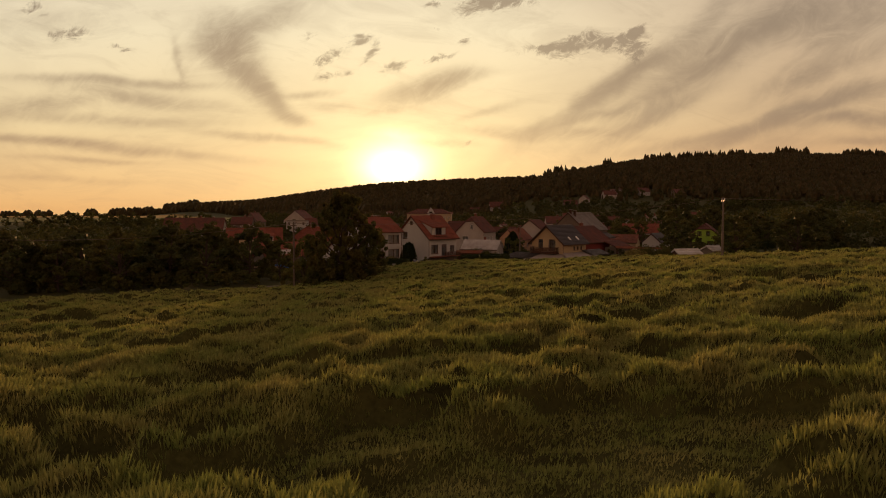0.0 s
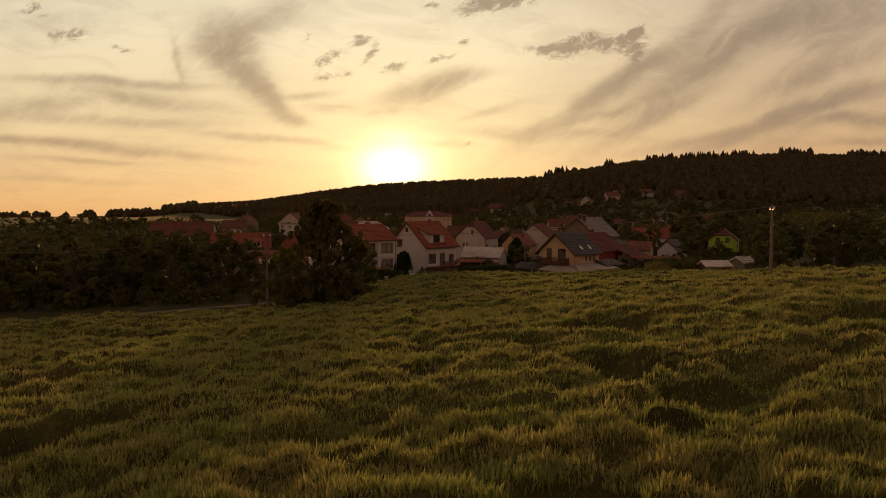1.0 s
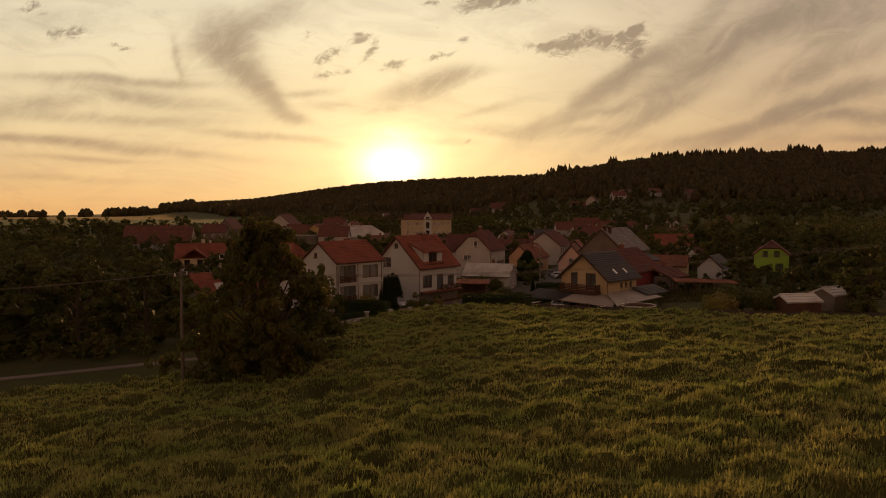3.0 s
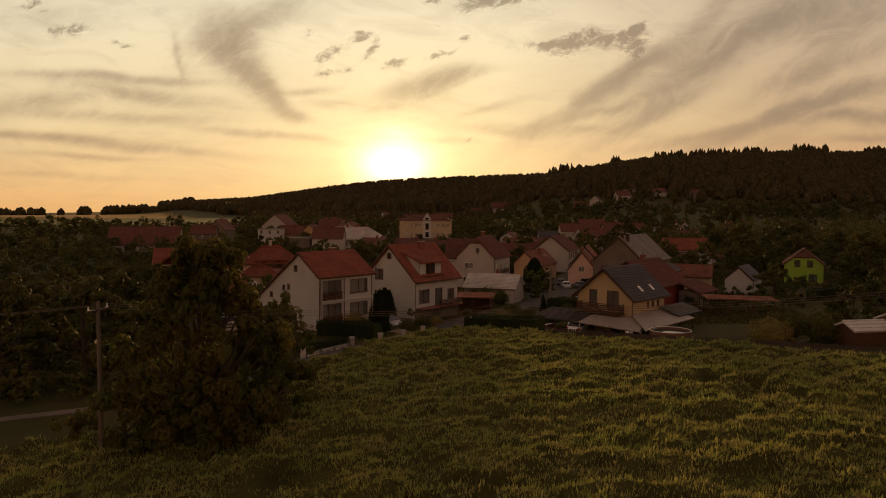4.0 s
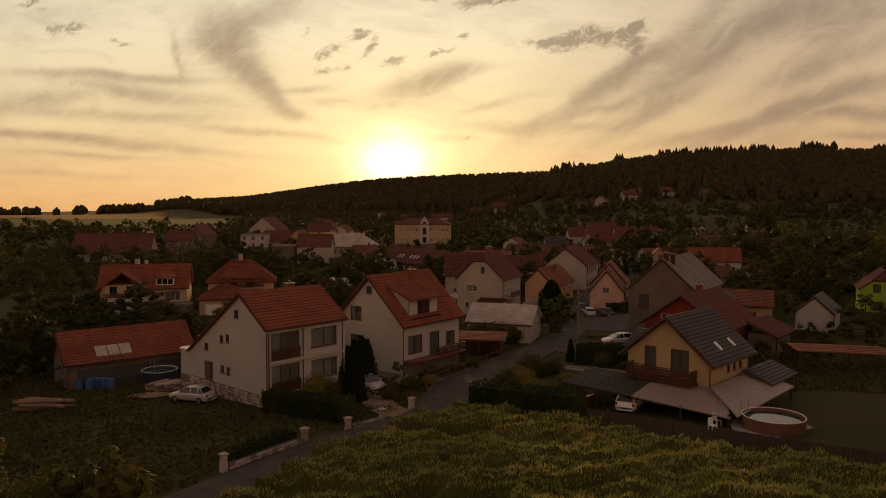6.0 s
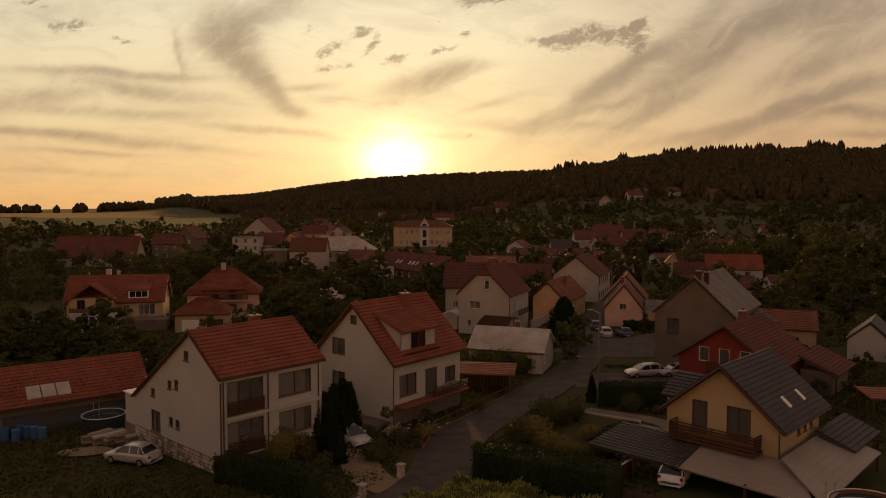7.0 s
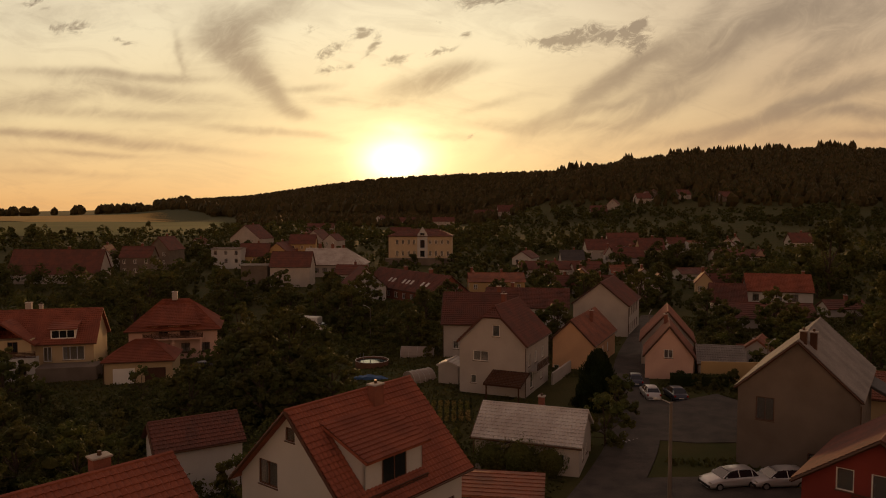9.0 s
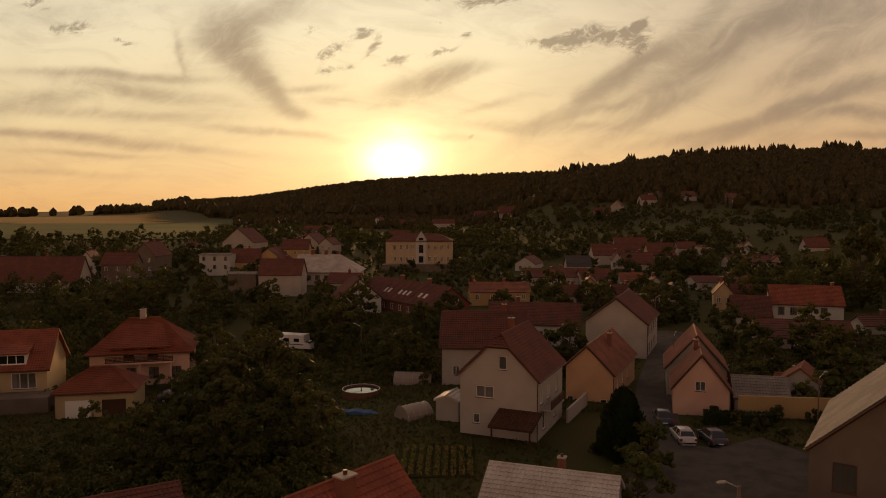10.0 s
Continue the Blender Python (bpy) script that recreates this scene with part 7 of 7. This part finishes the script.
# ---- cars ----
def car(x, y, turn, paint, label, length=4.3, estate=False, z=None):
    g = hz(x, y) if z is None else z
    root = empty("car", pose(x, y, g + 0.02, 0, 0, turn), label, "car", "parked cars")
    s_ = length / 4.3
    # lower body: length, top and half width from nose to tail
    sec = [(-2.16, .50, .60), (-2.10, .66, .74), (-1.93, .75, .82), (-1.5, .84, .86), (-1.0, .93, .875), (-.3, .96, .88), (.5, .975, .88), (1.3, .985, .87), (1.85, .97, .84), (2.08, .86, .79), (2.16, .52, .70)]
    V, F = [], []
    for px, pz, w in sec:
        half = [(w * .90, .24), (w, .42), (w, max(pz - .2, .43)), (w * .95, pz - .05), (w * .6, pz)]
        V += [(px * s_, -a, z_) for a, z_ in half] + [(px * s_, a, z_) for a, z_ in reversed(half)]
    for k in range(len(sec) - 1):
        o = 10 * k
        F += [(o + i, o + (i + 1) % 10, o + 10 + (i + 1) % 10, o + 10 + i) for i in range(10)]
    F += [tuple(range(10)), tuple(range(len(V) - 1, len(V) - 11, -1))]
    body = mesh_ob("body", V, F, M[paint], root, smooth=True)
    rear = 2.02 if estate else 1.72
    cab = [(-1.08, .93, .76), (-.42, 1.34, .62), (.1, 1.43, .60), (.8, 1.44, .60), (rear - .42, 1.36, .585), (rear, .97, .72)]
    V, F = [], []
    for px, pz, w in cab:
        V += [(px * s_, -w, pz), (px * s_, w, pz), (px * s_, -.80, .93), (px * s_, .80, .93)]
    for k in range(5):
        o = 4 * k
        F += [(o, o + 1, o + 5, o + 4), (o + 2, o, o + 4, o + 6), (o + 1, o + 3, o + 7, o + 5)]
    mesh_ob("cabin_glass", V, F, M["carglass"], root)
    V, F = [], []
    for px, pz, w in ((-.40, 1.345, .60), (.1, 1.44, .60), (.8, 1.45, .60), (rear - .40, 1.37, .58)):
        V += [(px * s_, -w - .015, pz - .03), (px * s_, -w * .8, pz + .035), (px * s_, 0, pz + .055), (px * s_, w * .8, pz + .035), (px * s_, w + .015, pz - .03)]
    F = [(5 * k + i, 5 * k + i + 1, 5 * k + 6 + i, 5 * k + 5 + i) for k in range(3) for i in range(4)] + [(0, 1, 2, 3, 4), (15, 16, 17, 18, 19)]
    mesh_ob("roof", V, F, M[paint], root, smooth=True)
    for a, b in (((-1.04, .78, .94), (-.40, .605, 1.34)), ((.35, .80, .95), (.32, .605, 1.42)), ((rear - .55, .79, .96), (rear - .60, .60, 1.38)), ((rear - .02, .73, .97), (rear - .42, .59, 1.36))):
        for sg in (-1, 1):
            tube("pillar", (a[0] * s_, sg * a[1], a[2]), (b[0] * s_, sg * b[1], b[2]), 0.04, M[paint], root, seg=5)
    for px in (-1.32, 1.35):
        for sg in (-1, 1):
            w_ = tube("wheel", (px * s_, sg * .68, .31), (px * s_, sg * .875, .31), .31, M["rubber"], root, seg=14)
            tube("rim", (px * s_, sg * .86, .31), (px * s_, sg * .885, .31), .19, M["steel"], w_, seg=10)
    for sg in (-1, 1):
        box("headlight", -2.1 * s_, -1.98 * s_, sg * .68 - .14, sg * .68 + .14, .60, .71, M["lampglass"], root, bevel=0.02)
        box("tail_light", 2.08 * s_, 2.17 * s_, sg * .70 - .1, sg * .70 + .1, .66, .86, M["tail"], root, bevel=0.02)
        box("mirror", -.85 * s_, -.7 * s_, sg * .92 - .08, sg * .92 + .08, .93, 1.04, M[paint], root, bevel=0.02)
    box("number_plate", 2.17 * s_, 2.185 * s_, -.26, .26, .48, .59, M["frame"], root)
    box("bumper", -2.2 * s_, -2.08 * s_, -.8, .8, .30, .48, M["rubber"], root, bevel=0.03)
    return root


car(14.4, 135.8, 242, "white_paint", "white hatchback parked under the carport", 4.1, True)
car(-24.1, 141.3, -17, "silver_paint", "silver saloon parked on the lawn", 4.1)
car(-8.6, 146.0, 130, "silver_paint", "silver car parked on the drive", 4.3)
car(20.9, 169.0, 12, "silver_paint", "silver estate car parked before the grey house", 4.3, True)
car(22.4, 197.6, 268, "silver_paint", "light grey car parked in the yard", 4.2)
car(25.1, 197.0, 272, "dark_paint", "dark blue car parked in the yard", 4.3)
car(22.3, 204.3, 262, "dark_paint", "dark car parked on the lane", 4.3)
car(-36.2, 219.0, 200, "dark_paint", "dark car parked by the pink villa", 4.3)
car(24.5, 168.8, 5, "silver_paint", "grey van-like car beside the red house", 4.4, True)

MH = empty("motorhome", pose(-27.5, 252.0, hz(-27.5, 252.0), 0, 0, 165), "white motorhome parked between garden trees", "motorhome")
V = [(-3.2, .9), (-2.9, 1.5), (-2.0, 1.75), (-1.9, 2.9), (3.2, 2.9), (3.25, .6), (-3.2, .6)]
mesh_ob("body", [(a, s_ * 1.1, z) for s_ in (-1, 1) for a, z in V], [tuple(range(7)), tuple(range(13, 6, -1))] + [(k, 7 + k, 7 + (k + 1) % 7, (k + 1) % 7) for k in range(7)], M["white_paint"], MH)
for q in (-1.0, 0.9):
    box("side_window", q, q + 1.0, 1.09, 1.12, 1.7, 2.3, M["carglass"], MH)
    box("side_window", q, q + 1.0, -1.12, -1.09, 1.7, 2.3, M["carglass"], MH)
mesh_ob("windscreen", [(-2.93, -1.0, 1.52), (-2.93, 1.0, 1.52), (-2.03, 0.95, 1.78), (-2.03, -0.95, 1.78)], [(0, 1, 2, 3)], M["carglass"], MH)
box("stripe", -1.8, 3.1, 1.1, 1.115, 1.2, 1.35, M["gutter"], MH)
for q in (-2.2, 2.0):
    for sg in (-1, 1):
        tube("wheel", (q, sg * .85, .34), (q, sg * 1.06, .34), .34, M["rubber"], MH, seg=12)


# ---- garden things ----
def pool(x, y, r, h, label, mt="poolwall"):
    g = hz(x, y)
    root = empty("pool", pose(x, y, g, 0, 0, 0), label, "pool")
    V, F, S = [], [], 28
    for k in range(S):
        c, s_ = math.cos(2 * math.pi * k / S), math.sin(2 * math.pi * k / S)
        for rr_, zz in ((r, -.3), (r, h), (r - .12, h), (r - .12, h - .35)):
            V.append((rr_ * c, rr_ * s_, zz))
    for k in range(S):
        a, b = 4 * k, 4 * ((k + 1) % S)
        F += [(a + i, b + i, b + i + 1, a + i + 1) for i in range(3)]
    mesh_ob("wall", V, F, M[mt], root)
    mesh_ob("water", [((r - .12) * math.cos(2 * math.pi * k / S), (r - .12) * math.sin(2 * math.pi * k / S), h - .2) for k in range(S)], [tuple(range(S))], M["water"], root)
    bm = bmesh.new()
    for k in range(S):
        a, b = 2 * math.pi * k / S, 2 * math.pi * (k + 1) / S
        tube_into(bm, (r * math.cos(a), r * math.sin(a), h + .03), (r * math.cos(b), r * math.sin(b), h + .03), .035, seg=6)
    part("rim", bm, M["frame"], root, "pale tubular rim")
    for sg in (-.25, .25):
        tube("ladder_rail", (-r * .7 + sg, r * .7, 0), (-r * .7 + sg, r * .7, h + .7), .03, M["steel"], root, seg=6)
    return root


pool(22.9, 128.3, 2.15, 0.95, "round above-ground pool with brown wall and pale rim")
pool(-31.3, 151.8, 1.8, 1.15, "round dark steel-walled pool beside the barn", "dark_paint")
pool(-12.1, 219.0, 2.4, 0.8, "round garden pool with pale rim")
PT_ = empty("paving", pose(22.9, 128.3, hz(22.9, 128.3)), "pale paved surround of the pool", "paving")
mesh_ob("slab", [(3.0 * math.cos(k * math.pi / 8), 2.8 * math.sin(k * math.pi / 8), 0.06) for k in range(16)] + [(3.0 * math.cos(k * math.pi / 8), 2.8 * math.sin(k * math.pi / 8), -.5) for k in range(16)],
        [tuple(range(16))] + [(k, (k + 1) % 16, 16 + (k + 1) % 16, 16 + k) for k in range(16)], M["concrete"], PT_)
for cx, cy, tn in ((18.4, 128.0, 30), (19.2, 129.4, 110)):
    ch = empty("garden_chair", pose(cx, cy, hz(cx, cy), 0, 0, tn), "white plastic garden chair by the pool", "chair", "garden chairs")
    box("seat", -.25, .25, -.25, .25, .40, .45, M["frame"], ch, bevel=.02)
    box("backrest", -.25, .25, .21, .25, .46, .95, M["frame"], ch, bevel=.02)
    for a in (-.21, .21):
        for b in (-.21, .21):
            box("leg", a - .025, a + .025, b - .025, b + .025, 0, .398, M["frame"], ch)


def tunnel(x, y, turn, L, r, label, mt="awning"):
    root = empty("greenhouse", pose(x, y, hz(x, y), 0, 0, turn), label, "greenhouse")
    V, F, S = [], [], 10
    for xx in (0, L):
        for k in range(S + 1):
            a = math.pi * k / S
            V.append((xx, r * math.cos(a), r * 1.05 * math.sin(a)))
    F = [(k, k + 1, S + 2 + k, S + 1 + k) for k in range(S)] + [tuple(range(S + 1)), tuple(range(2 * S + 1, S, -1))]
    mesh_ob("cover", V, F, M[mt], root)
    for xx in np.linspace(0, L, 5):
        bm = bmesh.new()
        for k in range(S):
            a, b = math.pi * k / S, math.pi * (k + 1) / S
            tube_into(bm, (xx, (r + .02) * math.cos(a), (r + .02) * 1.05 * math.sin(a)), (xx, (r + .02) * math.cos(b), (r + .02) * 1.05 * math.sin(b)), .025, seg=4)
        part("hoop", bm, M["steel"], root)
    return root


tunnel(-8.2, 224.5, -3, 5.0, 1.5, "white polythene garden tunnel")
tunnel(-31.0, 183.0, 20, 3.2, 1.2, "small white polythene tunnel behind the shed")
tunnel(-6.0, 206.4, 40, 3.4, 1.4, "pale arched greenhouse catching the low sun")
bt = empty("covered_boat", pose(-13.5, 210.6, hz(-13.5, 210.6), 0, 0, -12), "long low heap under a blue tarpaulin", "tarpaulin")
V = []
for k in range(9):
    t = k / 8
    w, h = 0.75 * math.sin(math.pi * (.12 + .76 * t)), 0.75 * math.sin(math.pi * (.15 + .7 * t)) + .08 * math.sin(k * 2.3)
    V += [(t * 5, -w, 0), (t * 5, -w * .8, h * .7), (t * 5, 0, h), (t * 5, w * .8, h * .7), (t * 5, w, 0)]
mesh_ob("cover", V, [(5 * k + i, 5 * k + i + 1, 5 * k + 6 + i, 5 * k + 5 + i) for k in range(8) for i in range(4)] + [(0, 1, 2, 3, 4), (40, 41, 42, 43, 44)], M["blue"], bt)

# vegetable rows
VBED = empty("vegetable_bed", pose(-5.2, 188.0, 0), "vegetable bed with rows of green plants", "vegetable bed")
box("soil", 0, 7.0, 0, 8.0, hz(-2, 192) - .3, hz(-2, 192) + .12, M["soil"], VBED)
rngv = np.random.default_rng(2)
for k in range(9):
    c = np.stack([np.full(16, 0.5 + k * .75), np.linspace(.4, 7.6, 16), np.full(16, hz(-2, 192) + .25)], -1)
    o = new("plant_row", from_arrays("plant_row", leaf_cloud(rngv, c, np.full(16, .30), 22, .10), 4, M["leaf3"]))
    o.parent = VBED

# open wooden shelter by the dormer house
SHL = empty("shelter", pose(0.4, 163.0, hz(2.4, 164.5), 0, 0, -8), "open brown wooden shelter with reddish flat roof", "shelter")
tile_slope("roof", SHL, (-.6, 3.6, 2.75), (5.6, 3.6, 2.75), (-.6, -.6, 2.45), (5.6, -.6, 2.45), M["tile3"], False)
for a in (0, 2.4, 4.9):
    for b in (0, 3.2):
        box("post", a - .07, a + .07, b - .07, b + .07, -.3, 2.4, M["wood"], SHL)
for k in range(14):
    box("board", .05 + k * .35, .36 + k * .35, 3.28, 3.31, 0, 2.5, M["wood"], SHL)
for k in range(8):
    box("board", 4.98, 5.01, .1 + k * .38, .44 + k * .38, 0, 2.4, M["wood"], SHL)

# logs, barrels and stacked timber before the barn
for k in range(16):
    lx, ly = -39.5 + (k % 4) * .25, 139.5 + (k % 6) * .5
    lgm = bmesh.new()
    tube_into(lgm, (0, 0, 0), (4.2 - (k % 3) * .5, (k % 5) * .12 - .2, 0.02), .17 + .03 * (k % 3), .14, 10)
    me = bpy.data.meshes.new("log")
    lgm.to_mesh(me)
    lgm.free()
    me.materials.append(M["log"])
    ob = new("log", me)
    ob.matrix_world = pose(lx, ly, hz(lx + 2, ly) + .2 + .30 * (k // 6), 0, 0, 8 - (k % 4) * 5)
    tagged(ob, "long peeled tree trunk on the log pile", "log", "log pile")
for k, (bx, by) in enumerate(((-37.4, 149.4), (-36.5, 149.0), (-35.7, 148.7), (-38.2, 148.6), (-36.9, 148.0), (-34.8, 148.2))):
    br = empty("barrel", pose(bx, by, hz(bx, by)), "blue plastic rain barrel", "barrel", "blue barrels")
    tube("drum", (0, 0, -.1), (0, 0, 1.0), .34, M["blue"], br, .32, 14)
    tube("lid", (0, 0, 1.004), (0, 0, 1.06), .36, M["blue"], br, .34, 14)
for k in range(10):
    px, py = -29.5 + (k % 5) * .9, 146.5 + (k // 5) * 1.0
    st = empty("timber_stack", pose(px, py, hz(px, py), 0, 0, 35 + 9 * (k % 3)), "stack of weathered boards and pale blocks", "timber", "timber stacks")
    for q in range(4):
        box("plank", -1.0, 1.0, -.32, .32, .02 + q * .18, .19 + q * .18, M[("oldwood", "concrete", "log")[(k + q) % 3]], st, bevel=.01, m=Matrix.Rotation(radians(q * 4 - 6), 4, "Z"))
tagged(mesh_ob("gravel_patch", [(-29.1 + 2.2 * math.cos(k * .52), 144 + 1.3 * math.sin(k * .52), hz(-29.1 + 2.2 * math.cos(k * .52), 144 + 1.3 * math.sin(k * .52)) + .12) for k in range(12)], [tuple(range(12))], M["sand"]),
       "round patch of pale gravel before the barn", "gravel", kind="structure")
wp = empty("woodpile", pose(-5.2, 148.6, hz(-5.2, 148.6), 0, 0, 30), "heap of split firewood on the drive", "firewood")
PW = random.Random(9)
for k in range(40):
    box("billet", -.28, .28, -.06, .06, -.06, .06, M["log"], wp, m=pose(PW.uniform(-.8, .8), PW.uniform(-.6, .6), .1 + PW.uniform(0, .6) * (1 - abs(k % 7 - 3) / 5), PW.uniform(0, 90), PW.uniform(-40, 40), PW.uniform(0, 180)))

# front garden of the cream house: curved pale path and clipped lawn edge
ribbon("garden_path", [(11.9, 154.9), (14.2, 152.9), (16.4, 150.9), (17.6, 148.6), (17.4, 146.4)], 1.7, 0.10, M["greyroughcast"], "grey paved garden walk beside the front lawn", "path")
ribbon("edging", [(11.4, 154.0), (13.4, 152.1), (15.6, 150.1), (15.2, 149.1), (16.6, 147.4)], 0.24, 0.17, M["concrete"], "narrow pale concrete edging of the garden walk", "edging")
ribbon("drive", [(-3.6, 134.6), (-5.6, 136.4), (-7.0, 140.0), (-8.4, 146.0)], 2.8, 0.09, M["sand"], "gravel drive between the two white houses", "drive")
for k in range(26):
    a = PW.uniform(0, 6.3)
    rx, ry = -3.4 + PW.uniform(-2.8, 3.0), 151.2 + PW.uniform(-1.2, 3.2)
    bm = bmesh.new()
    r = bmesh.ops.create_icosphere(bm, subdivisions=1, radius=.22)
    for v_ in r["verts"]:
        v_.co *= PW.uniform(.7, 1.2)
        v_.co.z *= .6
    me = bpy.data.meshes.new("rock")
    bm.to_mesh(me)
    bm.free()
    me.materials.append(M["stone"])
    ob = new("rock", me)
    ob.matrix_world = pose(rx, ry, hz(rx, ry) + .05, 0, 0, k * 40)
    tagged(ob, "pale rock in the rockery garden", "rock", "rockery stones")

# long low shelter and small sheds in the right-hand gardens
GSH = empty("shelter", pose(33.0, 147.5, hz(37, 147), 0, 0, -6), "open garden shelter with thin reddish sheet roof", "shelter")
tile_slope("roof", GSH, (0, 1.8, 2.5), (9, 1.8, 2.3), (0, -1.4, 2.3), (9, -1.4, 2.1), M["tile3"], False, "", 0.06)
for a in (0.3, 3, 6, 8.7):
    for b in (-1.2, 1.6):
        box("post", a - .06, a + .06, b - .06, b + .06, -.3, 2.2, M["wood"], GSH)
house(36.5, 119.5, 10, 4.4, 3.4, 3.2, 2.5, 0.4, M["wood"], M["tin"], "small dark brown shed with pale sheet roof", over=0.2, fine=False, name="garden_shed", category="shed", gutters=False)
house(43.0, 123.0, 30, 4.4, 3.4, 3.6, 2.8, 0.6, M["oldwood"], M["tin"], "small weathered wooden shed with pale roof", over=0.2, fine=False, name="garden_shed", category="shed", gutters=False)
house(40.0, 211.0, 60, 5.0, 4.4, 1.9, 0.2, -2.4, M["plaster2"], M["tile3"], "little pale shed with orange-brown roof", over=0.2, fine=True, name="garden_shed", category="shed", gutters=False)
house(-10.5, 176.0, 20, 4.2, 3.2, 0.0, -0.8, -3.0, M["oldwood"], M["tin"], "little wooden garden hut with sheet roof", over=0.2, fine=False, name="garden_shed", category="shed", gutters=False)
house(-1.0, 204.5, 70, 3.4, 3.0, 0.3, -0.3, -2.6, M["plaster2"], M["tin"], "pale lean-to hut beside the house", over=0.2, fine=False, name="garden_shed", category="shed", gutters=False)

# faded white marking on the lane
mk = empty("road_marking", pose(16.8, 180.8, hz(16.8, 180.8) + 0.02, 0, 0, 20), "faded white painted marking on the asphalt lane", "marking")
for k in range(6):
    box("stroke", -1.4 + k * 0.5, -1.28 + k * 0.5, -0.35 + 0.1 * (k % 2), 0.35 - 0.12 * (k % 3), 0.13, 0.14, M["plaster"], mk)

# dark garden wall with pale coping between the hedge and the carport
gw = low_wall((8.7, 133.5), (11.8, 137.3), 1.0, 0.16, "dark boarded garden wall with pale coping", "wood")
tube("coping", (8.6, 133.4, hz(8.6, 133.4) + 1.04), (11.9, 137.4, hz(11.9, 137.4) + 1.04), 0.09, M["frame"], gw, seg=4, label="pale sheet coping")
